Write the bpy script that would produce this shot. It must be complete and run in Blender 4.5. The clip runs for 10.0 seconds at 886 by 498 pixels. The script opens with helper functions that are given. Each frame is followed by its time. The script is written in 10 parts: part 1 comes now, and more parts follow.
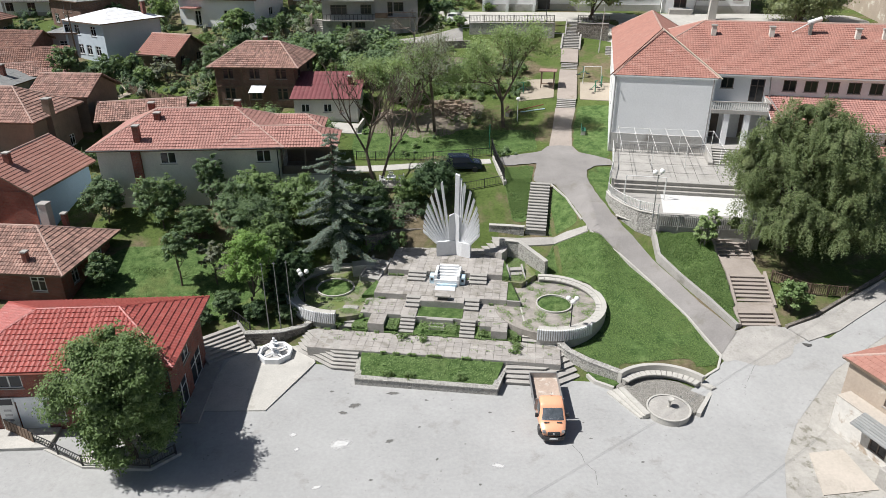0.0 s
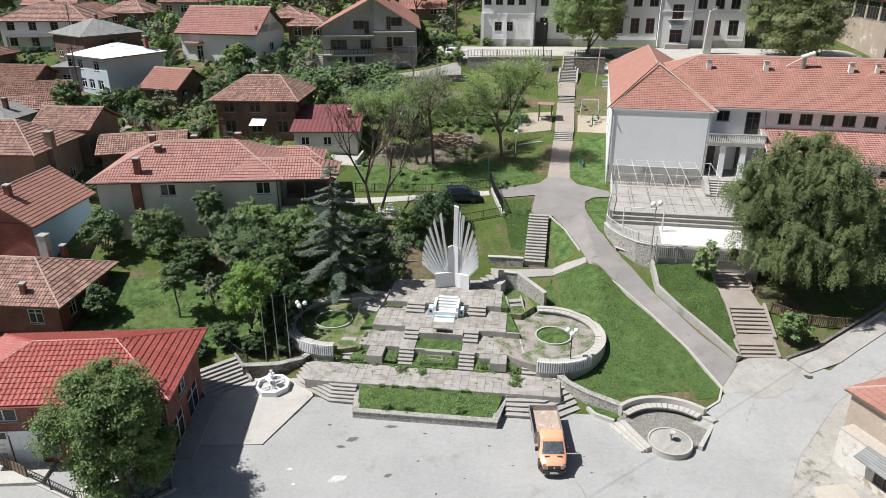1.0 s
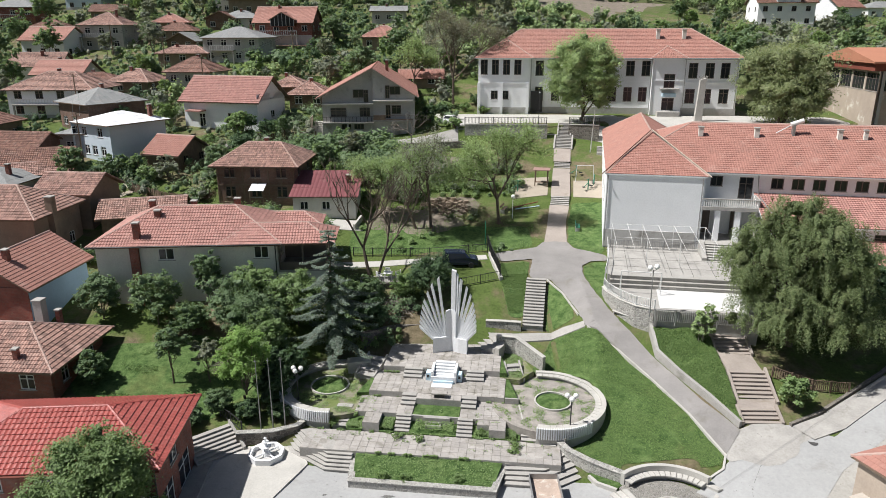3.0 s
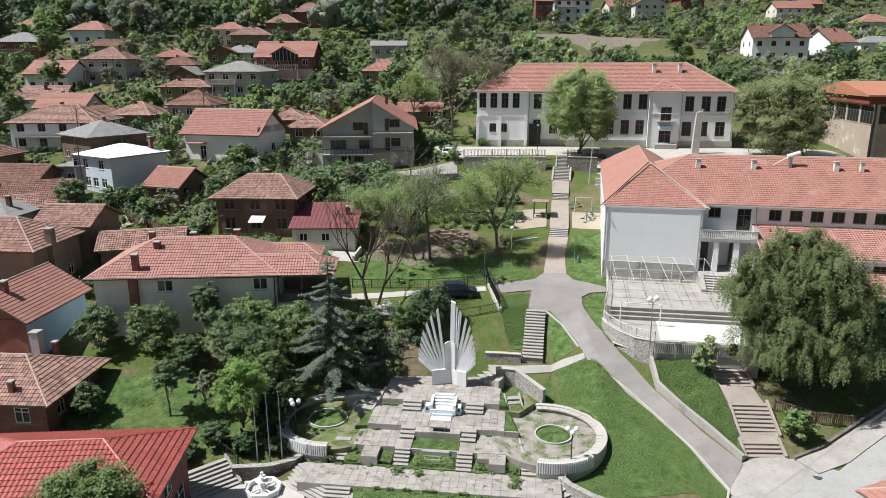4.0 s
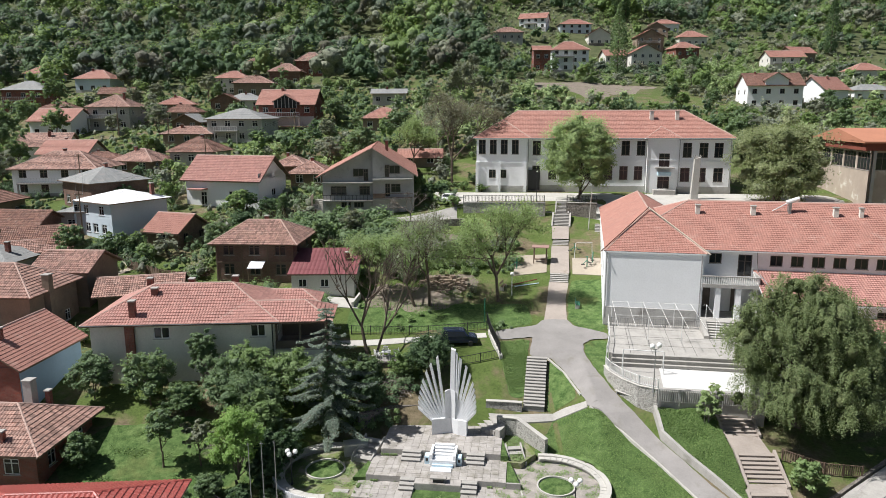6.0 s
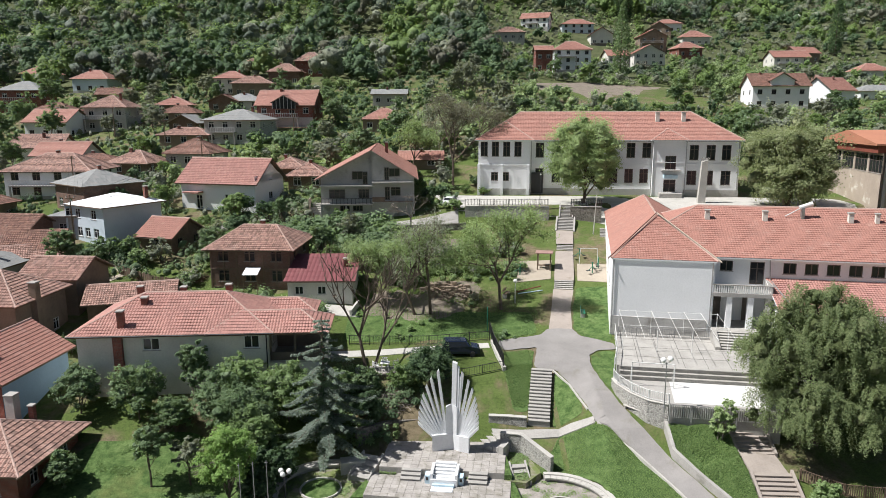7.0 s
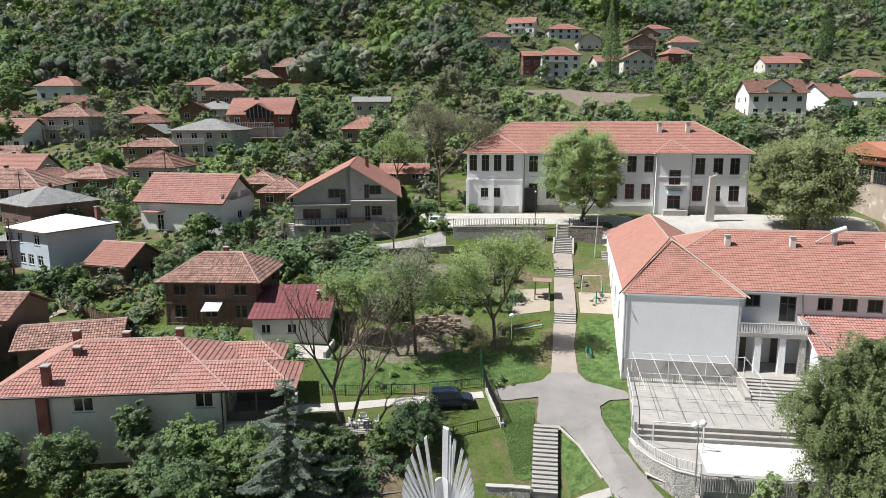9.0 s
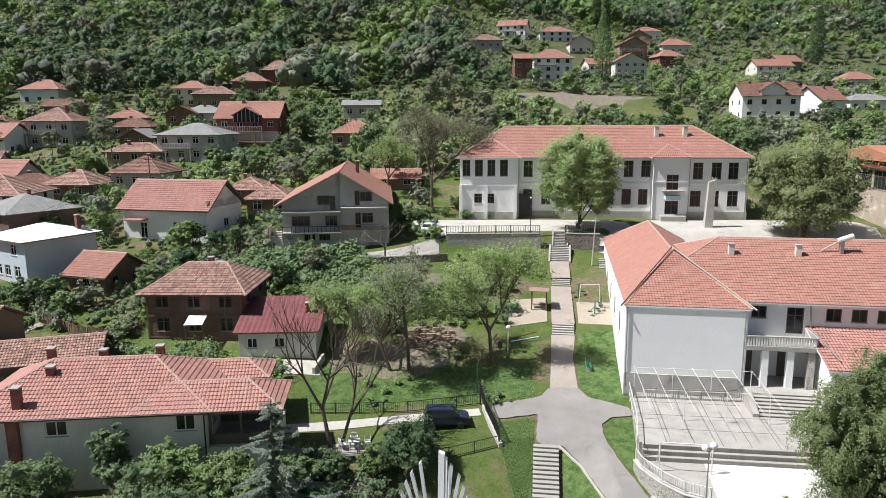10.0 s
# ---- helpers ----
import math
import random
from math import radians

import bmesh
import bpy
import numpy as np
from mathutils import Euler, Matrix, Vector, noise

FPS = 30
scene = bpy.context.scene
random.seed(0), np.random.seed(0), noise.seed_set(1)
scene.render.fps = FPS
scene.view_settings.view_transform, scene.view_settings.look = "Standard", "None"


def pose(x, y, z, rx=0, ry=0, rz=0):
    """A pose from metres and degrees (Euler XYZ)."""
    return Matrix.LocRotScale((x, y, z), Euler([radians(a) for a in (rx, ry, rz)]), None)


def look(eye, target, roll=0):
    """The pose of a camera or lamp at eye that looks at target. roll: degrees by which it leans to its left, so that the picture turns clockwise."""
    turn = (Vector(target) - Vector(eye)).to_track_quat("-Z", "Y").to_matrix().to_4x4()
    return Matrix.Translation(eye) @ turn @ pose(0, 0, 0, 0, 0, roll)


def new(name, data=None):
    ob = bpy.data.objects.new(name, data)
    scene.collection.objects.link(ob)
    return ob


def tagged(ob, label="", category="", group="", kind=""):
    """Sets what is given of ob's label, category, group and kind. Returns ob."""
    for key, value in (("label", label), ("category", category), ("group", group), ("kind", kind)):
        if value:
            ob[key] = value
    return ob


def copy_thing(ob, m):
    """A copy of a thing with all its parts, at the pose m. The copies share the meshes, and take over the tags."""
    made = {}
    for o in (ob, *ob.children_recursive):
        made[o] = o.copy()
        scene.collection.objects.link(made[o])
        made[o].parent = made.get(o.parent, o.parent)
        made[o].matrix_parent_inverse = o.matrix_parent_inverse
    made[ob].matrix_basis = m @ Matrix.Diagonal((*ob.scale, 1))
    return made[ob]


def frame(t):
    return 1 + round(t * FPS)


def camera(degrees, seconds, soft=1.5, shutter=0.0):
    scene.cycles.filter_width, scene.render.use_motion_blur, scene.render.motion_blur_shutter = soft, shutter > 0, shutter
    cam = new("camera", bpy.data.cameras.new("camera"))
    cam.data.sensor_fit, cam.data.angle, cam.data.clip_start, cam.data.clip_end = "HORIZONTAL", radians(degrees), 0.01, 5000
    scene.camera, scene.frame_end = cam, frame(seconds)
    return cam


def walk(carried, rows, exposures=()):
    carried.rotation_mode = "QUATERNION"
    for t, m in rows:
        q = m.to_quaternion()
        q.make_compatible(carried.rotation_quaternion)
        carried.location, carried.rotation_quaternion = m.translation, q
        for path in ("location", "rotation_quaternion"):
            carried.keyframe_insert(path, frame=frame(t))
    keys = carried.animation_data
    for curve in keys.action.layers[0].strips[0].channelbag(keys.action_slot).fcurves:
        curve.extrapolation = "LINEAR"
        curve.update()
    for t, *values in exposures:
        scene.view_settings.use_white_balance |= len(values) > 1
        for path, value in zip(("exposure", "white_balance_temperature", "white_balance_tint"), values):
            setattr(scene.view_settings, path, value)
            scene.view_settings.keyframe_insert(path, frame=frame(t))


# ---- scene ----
cam = camera(65.0, 10.0, soft=0.6)
PATH = [
    (0, pose(0.000, 0.000, 30.600, 64.643, 0, -0.012) @ pose(0, 0, 0, 0, 0, -0.192)),
    (0.5, pose(0.000, 0.000, 30.600, 65.847, 0, -0.074) @ pose(0, 0, 0, 0, 0, -0.190)),
    (1, pose(0.000, 0.000, 30.600, 67.244, 0, -0.125) @ pose(0, 0, 0, 0, 0, -0.181)),
    (1.5, pose(0.000, 0.000, 30.600, 68.609, 0, -0.192) @ pose(0, 0, 0, 0, 0, -0.167)),
    (2, pose(0.000, 0.000, 30.600, 69.938, 0, -0.255) @ pose(0, 0, 0, 0, 0, -0.165)),
    (2.5, pose(0.000, 0.000, 30.600, 71.228, 0, -0.303) @ pose(0, 0, 0, 0, 0, -0.176)),
    (4, pose(0.000, 0.000, 30.600, 75.102, 0, -0.432) @ pose(0, 0, 0, 0, 0, -0.167)),
    (4.5, pose(0.000, 0.000, 30.600, 76.405, 0, -0.451) @ pose(0, 0, 0, 0, 0, -0.193)),
    (5, pose(0.000, 0.000, 30.600, 77.713, 0, -0.468) @ pose(0, 0, 0, 0, 0, -0.178)),
    (5.5, pose(0.000, 0.000, 30.600, 78.791, 0, -0.472) @ pose(0, 0, 0, 0, 0, -0.193)),
    (7, pose(-0.001, 3.053, 30.843, 78.792, 0, -0.390) @ pose(0, 0, 0, 0, 0, -0.170)),
    (7.5, pose(0.023, 5.108, 30.977, 78.829, 0, -0.338) @ pose(0, 0, 0, 0, 0, -0.182)),
    (8, pose(0.031, 7.556, 31.150, 78.839, 0, -0.891) @ pose(0, 0, 0, 0, 0, -0.208)),
    (8.5, pose(-0.026, 10.248, 31.381, 78.886, 0, -1.380) @ pose(0, 0, 0, 0, 0, -0.263)),
    (9, pose(-0.110, 12.769, 31.608, 79.230, 0, -1.671) @ pose(0, 0, 0, 0, 0, -0.259)),
    (9.5, pose(-0.186, 14.533, 31.723, 79.396, 0, -2.000) @ pose(0, 0, 0, 0, 0, -0.257)),
    (10, pose(-0.286, 15.535, 31.810, 79.441, 0, -2.426) @ pose(0, 0, 0, 0, 0, -0.358)),
]
walk(cam, PATH, [(0.0, 0.16, 6340, 10), (2.5, 0.2, 6340, 10), (5.0, 0.26, 6340, 10), (8.0, 0.31, 6340, 10), (10.0, 0.34, 6340, 10)])

# world and sun
world = bpy.data.worlds.new("sky")
scene.world = world
world.use_nodes = True
SUN_DIR = Vector((-0.66, -0.05, 1.0)).normalized()
sky = world.node_tree.nodes.new("ShaderNodeTexSky")
sky.sky_type = "NISHITA"
sky.sun_disc = False
sky.sun_elevation = math.asin(SUN_DIR.z)
sky.sun_rotation = math.atan2(SUN_DIR.x, SUN_DIR.y)
sky.dust_density = 2.0
world.node_tree.links.new(sky.outputs[0], world.node_tree.nodes["Background"].inputs[0])
world.node_tree.nodes["Background"].inputs[1].default_value = 0.047
sun = new("sun", bpy.data.lights.new("sun", "SUN"))
sun.data.energy = 5.6
sun.data.angle = radians(0.6)
sun.data.color = (1.0, 0.965, 0.92)
sun.matrix_world = look((0, 0, 0), -SUN_DIR)


# ---- materials ----
def nodes_of(name):
    m = bpy.data.materials.new(name)
    m.use_nodes = True
    t = m.node_tree
    return m, t.nodes, t.links, t.nodes["Principled BSDF"]


def rgb(c, k=1.0):
    return (min(1, c[0] * k), min(1, c[1] * k), min(1, c[2] * k), 1)


def noise_node(n, l, coord, scale, detail=4.0, rough=0.6, dist=0.0):
    x = n.new("ShaderNodeTexNoise")
    x.inputs["Scale"].default_value = scale
    x.inputs["Detail"].default_value = detail
    x.inputs["Roughness"].default_value = rough
    x.inputs["Distortion"].default_value = dist
    l.new(coord, x.inputs["Vector"])
    return x.outputs["Fac"]


def ramp(n, l, fac, stops):
    r = n.new("ShaderNodeValToRGB")
    e = r.color_ramp.elements
    while len(e) < len(stops):
        e.new(0.5)
    for s, (p, c) in zip(e, stops):
        s.position, s.color = p, c
    l.new(fac, r.inputs[0])
    return r.outputs[0]


def mix(n, l, fac, a, b, mode="MIX"):
    m = n.new("ShaderNodeMix")
    m.data_type, m.blend_type = "RGBA", mode
    for k, v in ((0, fac), (6, a), (7, b)):
        if isinstance(v, (int, float, tuple)):
            m.inputs[k].default_value = v
        else:
            l.new(v, m.inputs[k])
    return m.outputs[2]


def bump(n, l, bsdf, height, strength, distance):
    b = n.new("ShaderNodeBump")
    b.inputs["Strength"].default_value = strength
    b.inputs["Distance"].default_value = distance
    l.new(height, b.inputs["Height"])
    l.new(b.outputs[0], bsdf.inputs["Normal"])


def surface(name, base, dark=0.7, light=1.2, patch=0.5, grain=9.0, rough=0.85, relief=0.02, metal=0.0,
            stain=None, stain_at=(0.55, 0.7), stain_scale=0.35, random=0.0, speck=None):
    """A plain weathered surface: patches, grain, fine relief, and stains of another colour."""
    m, n, l, b = nodes_of(name)
    co = n.new("ShaderNodeTexCoord").outputs["Object"]
    if random:
        # each piece shows its own part of the pattern
        shift = n.new("ShaderNodeVectorMath")
        l.new(co, shift.inputs[0])
        l.new(n.new("ShaderNodeObjectInfo").outputs["Location"], shift.inputs[1])
        co = shift.outputs[0]
    col = ramp(n, l, noise_node(n, l, co, patch, 6, 0.65), [(0.3, rgb(base, dark)), (0.7, rgb(base, light))])
    fine = noise_node(n, l, co, grain, 5, 0.7)
    col = mix(n, l, 0.35, col, ramp(n, l, fine, [(0.3, rgb(base, dark * 0.85)), (0.75, rgb(base, light * 1.1))]))
    if stain:
        f = ramp(n, l, noise_node(n, l, co, stain_scale, 7, 0.7, 0.4), [(stain_at[0], (0, 0, 0, 1)), (stain_at[1], (1, 1, 1, 1))])
        col = mix(n, l, f, col, rgb(stain))
    if speck:
        # small dark flecks of tar and grit, thicker in some places than in others
        f = ramp(n, l, noise_node(n, l, co, 2.3, 3, 0.75), [(0.655, (0, 0, 0, 1)), (0.7, (1, 1, 1, 1))])
        f = mix(n, l, 1.0, f, ramp(n, l, noise_node(n, l, co, 0.12, 4, 0.6), [(0.45, (0, 0, 0, 1)), (0.6, (1, 1, 1, 1))]), "MULTIPLY")
        col = mix(n, l, f, col, rgb(speck))
    if random:
        info = n.new("ShaderNodeObjectInfo")
        col = mix(n, l, 1.0, col, ramp(n, l, info.outputs["Random"], [(0, rgb((1, 1, 1), 1 - random)), (1, rgb((1, 1, 1), 1.0))]), "MULTIPLY")
    l.new(col, b.inputs["Base Color"])
    b.inputs["Roughness"].default_value = rough
    b.inputs["Metallic"].default_value = metal
    if relief:
        bump(n, l, b, fine, 0.6, relief)
    return m


def tile_roof(name, base, moss=0.3, pale=0.3, col_w=0.22, vary=0.35, course=0.34, rough=0.8):
    """Clay tiles in courses: a barrel across, each tile of its own shade, weather patches."""
    m, n, l, b = nodes_of(name)
    tc = n.new("ShaderNodeTexCoord")
    uv, co = tc.outputs["UV"], tc.outputs["Object"]
    sep = n.new("ShaderNodeSeparateXYZ")
    l.new(uv, sep.inputs[0])

    def mth(op, a, v=0.0):
        k = n.new("ShaderNodeMath")
        k.operation = op
        l.new(a, k.inputs[0])
        if isinstance(v, (int, float)):
            k.inputs[1].default_value = v
        else:
            l.new(v, k.inputs[1])
        return k.outputs[0]

    u = mth("DIVIDE", sep.outputs[0], col_w)
    v = mth("DIVIDE", sep.outputs[1], course)
    comb = n.new("ShaderNodeCombineXYZ")
    l.new(mth("FLOOR", u), comb.inputs[0])
    l.new(mth("FLOOR", v), comb.inputs[1])
    wn = n.new("ShaderNodeTexWhiteNoise")
    wn.noise_dimensions = "2D"
    l.new(comb.outputs[0], wn.inputs["Vector"])
    col = ramp(n, l, wn.outputs["Value"], [(0, rgb(base, 1 - vary)), (0.6, rgb(base)), (1, rgb(base, 1 + vary * 0.7))])
    big = noise_node(n, l, co, 0.35, 7, 0.7, 0.3)
    col = mix(n, l, ramp(n, l, big, [(0.52, (0, 0, 0, 1)), (0.75, (moss, moss, moss, 1))]), col, rgb((base[0] * 0.35, base[1] * 0.5, base[2] * 0.55)))
    big2 = noise_node(n, l, co, 0.8, 6, 0.65)
    col = mix(n, l, ramp(n, l, big2, [(0.55, (0, 0, 0, 1)), (0.8, (pale, pale, pale, 1))]), col, rgb((0.55, 0.42, 0.36)))
    l.new(col, b.inputs["Base Color"])
    b.inputs["Roughness"].default_value = rough
    wave = mth("ABSOLUTE", mth("SINE", mth("MULTIPLY", u, math.pi)))
    h = mth("ADD", wave, mth("MULTIPLY", noise_node(n, l, co, 14.0, 3, 0.6), 0.5))
    bump(n, l, b, h, 0.9, 0.045)
    return m


def leaf_mat(name, dark, light, tip, patch=0.22, mass=False):
    m, n, l, b = nodes_of(name)
    co = n.new("ShaderNodeTexCoord").outputs["Object"]
    geo = n.new("ShaderNodeNewGeometry")
    info = n.new("ShaderNodeObjectInfo")
    col = ramp(n, l, geo.outputs["Random Per Island"], [(0, rgb(dark)), (0.55, rgb(light)), (1, rgb(tip))])
    f = ramp(n, l, noise_node(n, l, co, patch, 3, 0.5), [(0.35, (0, 0, 0, 1)), (0.65, (0.35, 0.35, 0.35, 1))])
    col = mix(n, l, f, col, rgb((dark[0] * 1.15, dark[1] * 1.1, dark[2] * 0.9)), "MIX")
    col = mix(n, l, 0.5, col, ramp(n, l, geo.outputs["Random Per Island"], [(0, rgb(dark)), (1, rgb(tip))]))
    col = mix(n, l, 1.0, col, ramp(n, l, info.outputs["Random"], [(0, (0.85, 0.87, 0.85, 1)), (1, (1, 1, 0.95, 1))]), "MULTIPLY")
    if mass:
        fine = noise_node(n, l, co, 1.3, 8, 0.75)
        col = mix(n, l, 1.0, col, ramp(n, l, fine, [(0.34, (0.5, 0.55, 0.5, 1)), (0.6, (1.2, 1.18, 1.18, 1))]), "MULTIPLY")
        bump(n, l, b, fine, 1.0, 0.9)
    l.new(col, b.inputs["Base Color"])
    b.inputs["Roughness"].default_value = 0.6
    b.inputs["Specular IOR Level"].default_value = 0.25
    tr = n.new("ShaderNodeBsdfTranslucent")
    l.new(mix(n, l, 1.0, col, (1.0, 1.0, 0.66, 1), "MULTIPLY"), tr.inputs[0])
    ms = n.new("ShaderNodeMixShader")
    ms.inputs[0].default_value = 0.04 if mass else 0.45
    l.new(b.outputs[0], ms.inputs[1])
    l.new(tr.outputs[0], ms.inputs[2])
    l.new(ms.outputs[0], n["Material Output"].inputs[0])
    return m


def ground_mat(name):
    """Meadow with bare soil, trodden spots and darker tufts."""
    m, n, l, b = nodes_of(name)
    co = n.new("ShaderNodeTexCoord").outputs["Object"]
    g = ramp(n, l, noise_node(n, l, co, 0.45, 8, 0.7), [(0.28, (0.045, 0.06, 0.022, 1)), (0.5, (0.085, 0.11, 0.036, 1)), (0.72, (0.15, 0.165, 0.07, 1))])
    g2 = ramp(n, l, noise_node(n, l, co, 4.5, 6, 0.75), [(0.3, (0.03, 0.06, 0.01, 1)), (0.7, (0.17, 0.25, 0.06, 1))])
    col = mix(n, l, 0.45, g, g2)
    soil = ramp(n, l, noise_node(n, l, co, 0.16, 8, 0.68, 0.5), [(0.47, (0, 0, 0, 1)), (0.6, (0.85, 0.85, 0.85, 1))])
    scol = ramp(n, l, noise_node(n, l, co, 2.0, 6, 0.7), [(0.3, (0.1, 0.075, 0.05, 1)), (0.7, (0.26, 0.2, 0.14, 1))])
    col = mix(n, l, soil, col, scol)
    # leaf litter under the woods above the village
    sep = n.new("ShaderNodeSeparateXYZ")
    l.new(co, sep.inputs[0])
    up = n.new("ShaderNodeMapRange")
    up.inputs[1].default_value, up.inputs[2].default_value = 215, 260
    l.new(sep.outputs[1], up.inputs[0])
    litter = ramp(n, l, noise_node(n, l, co, 0.25, 7, 0.7), [(0.3, (0.055, 0.07, 0.03, 1)), (0.7, (0.12, 0.13, 0.065, 1))])
    col = mix(n, l, up.outputs[0], col, litter)
    l.new(col, b.inputs["Base Color"])
    b.inputs["Roughness"].default_value = 0.95
    b.inputs["Specular IOR Level"].default_value = 0.15
    bump(n, l, b, noise_node(n, l, co, 5.0, 6, 0.75), 1.0, 0.12)
    return m


def lawn_mat(name, dry=0.5):
    m, n, l, b = nodes_of(name)
    co = n.new("ShaderNodeTexCoord").outputs["Object"]
    g = ramp(n, l, noise_node(n, l, co, 0.5, 7, 0.65), [(0.3, (0.078, 0.13, 0.045, 1)), (0.5, (0.12, 0.19, 0.066, 1)), (0.7, (0.18, 0.24, 0.096, 1))])
    g2 = ramp(n, l, noise_node(n, l, co, 6.0, 6, 0.75), [(0.3, (0.04, 0.078, 0.024, 1)), (0.7, (0.15, 0.235, 0.08, 1))])
    col = mix(n, l, 0.5, g, g2)
    clump = noise_node(n, l, co, 1.6, 5, 0.7)
    col = mix(n, l, 1.0, col, ramp(n, l, clump, [(0.38, (0.52, 0.6, 0.5, 1)), (0.62, (1.22, 1.18, 1.15, 1))]), "MULTIPLY")
    d = ramp(n, l, noise_node(n, l, co, 0.22, 6, 0.6, 0.6), [(0.55, (0, 0, 0, 1)), (0.75, (dry, dry, dry, 1))])
    col = mix(n, l, d, col, (0.24, 0.23, 0.09, 1))
    l.new(col, b.inputs["Base Color"])
    b.inputs["Roughness"].default_value = 0.95
    b.inputs["Specular IOR Level"].default_value = 0.15
    bump(n, l, b, noise_node(n, l, co, 5.0, 7, 0.8), 1.0, 0.16)
    return m


def stone_mat(name, light, dark, scale=2.2):
    """Rubble masonry: irregular stones in paler mortar."""
    m, n, l, b = nodes_of(name)
    co = n.new("ShaderNodeTexCoord").outputs["Object"]
    v = n.new("ShaderNodeTexVoronoi")
    v.inputs["Scale"].default_value = scale
    l.new(co, v.inputs["Vector"])
    e = n.new("ShaderNodeTexVoronoi")
    e.feature = "DISTANCE_TO_EDGE"
    e.inputs["Scale"].default_value = scale
    l.new(co, e.inputs["Vector"])
    sep = n.new("ShaderNodeSeparateColor")
    l.new(v.outputs["Color"], sep.inputs[0])
    col = ramp(n, l, sep.outputs[0], [(0, rgb(dark)), (1, rgb(light))])
    col = mix(n, l, 0.3, col, ramp(n, l, noise_node(n, l, co, 9.0, 5, 0.7), [(0.3, rgb(dark, 0.7)), (0.7, rgb(light, 1.1))]))
    gap = ramp(n, l, e.outputs["Distance"], [(0.02, (1, 1, 1, 1)), (0.07, (0, 0, 0, 1))])
    col = mix(n, l, gap, col, rgb(light, 1.15))
    l.new(col, b.inputs["Base Color"])
    b.inputs["Roughness"].default_value = 0.9
    bump(n, l, b, ramp(n, l, e.outputs["Distance"], [(0.0, (0, 0, 0, 1)), (0.12, (1, 1, 1, 1))]), 0.9, 0.06)
    return m


def brick_mat(name, a, c, mortar):
    m, n, l, b = nodes_of(name)
    tc = n.new("ShaderNodeTexCoord")
    k = n.new("ShaderNodeTexBrick")
    k.inputs["Color1"].default_value, k.inputs["Color2"].default_value, k.inputs["Mortar"].default_value = rgb(a), rgb(c), rgb(mortar)
    k.inputs["Scale"].default_value = 1.0
    k.inputs["Brick Width"].default_value, k.inputs["Row Height"].default_value, k.inputs["Mortar Size"].default_value = 0.26, 0.075, 0.009
    l.new(tc.outputs["UV"], k.inputs["Vector"])
    f = ramp(n, l, noise_node(n, l, tc.outputs["Object"], 0.6, 6, 0.7), [(0.35, (0.6, 0.6, 0.6, 1)), (0.7, (1.1, 1.1, 1.1, 1))])
    l.new(mix(n, l, 1.0, k.outputs["Color"], f, "MULTIPLY"), b.inputs["Base Color"])
    b.inputs["Roughness"].default_value = 0.9
    return m


M = {}
M["ground"] = ground_mat("meadow")
M["lawn"] = lawn_mat("lawn", 0.55)
M["lush"] = lawn_mat("lush_grass", 0.1)
M["asphalt"] = surface("worn_asphalt", (0.365, 0.366, 0.36), 0.82, 1.1, 0.16, 4.0, 0.92, 0.012, stain=(0.24, 0.23, 0.215), stain_at=(0.57, 0.78), stain_scale=0.42, speck=(0.17, 0.165, 0.155))
M["path"] = surface("path_asphalt", (0.245, 0.232, 0.222), 0.8, 1.2, 0.45, 11.0, 0.92, 0.02, stain=(0.165, 0.155, 0.125), stain_at=(0.55, 0.78), stain_scale=0.5)
M["steppath"] = surface("sandy_paving", (0.34, 0.295, 0.26), 0.8, 1.15, 0.5, 8.0, 0.95, 0.015, stain=(0.24, 0.2, 0.16), stain_at=(0.56, 0.75), stain_scale=0.8)
M["patch"] = surface("tar_patch", (0.07, 0.068, 0.065), 0.7, 1.3, 0.8, 9.0, 0.9, 0.01)
M["concrete"] = surface("aged_concrete", (0.37, 0.355, 0.33), 0.72, 1.2, 0.7, 7.0, 0.9, 0.012, stain=(0.2, 0.19, 0.16), stain_at=(0.58, 0.78), stain_scale=0.8)
M["pale"] = surface("pale_concrete", (0.46, 0.445, 0.41), 0.8, 1.15, 0.5, 7.0, 0.9, 0.01, stain=(0.24, 0.225, 0.19), stain_at=(0.56, 0.78), stain_scale=0.6)
M["slab"] = surface("paving_slab", (0.4, 0.374, 0.348), 0.74, 1.15, 0.9, 9.0, 0.9, 0.012, stain=(0.2, 0.185, 0.15), stain_at=(0.48, 0.7), stain_scale=0.7, random=0.16)
M["joint"] = surface("joint_soil", (0.17, 0.16, 0.115), 0.7, 1.3, 1.0, 8.0, 0.95, 0.01, stain=(0.06, 0.1, 0.025), stain_at=(0.45, 0.58), stain_scale=0.6)
M["white"] = surface("white_plaster", (0.84, 0.85, 0.86), 0.93, 1.04, 0.4, 6.0, 0.75, 0.004, stain=(0.62, 0.62, 0.6), stain_at=(0.64, 0.85), stain_scale=0.45)
M["marble"] = surface("white_painted_concrete", (0.78, 0.79, 0.8), 0.9, 1.04, 0.8, 6.0, 0.6, 0.004, stain=(0.5, 0.5, 0.48), stain_at=(0.66, 0.82), stain_scale=1.2)
M["cream"] = surface("cream_plaster", (0.7, 0.68, 0.625), 0.8, 1.1, 0.4, 6.0, 0.8, 0.006, stain=(0.4, 0.37, 0.31), stain_at=(0.6, 0.8), stain_scale=0.4)
M["bluewhite"] = surface("pale_blue_plaster", (0.58, 0.66, 0.72), 0.9, 1.08, 0.4, 6.0, 0.8, 0.005, stain=(0.4, 0.44, 0.46), stain_at=(0.64, 0.82), stain_scale=0.5)
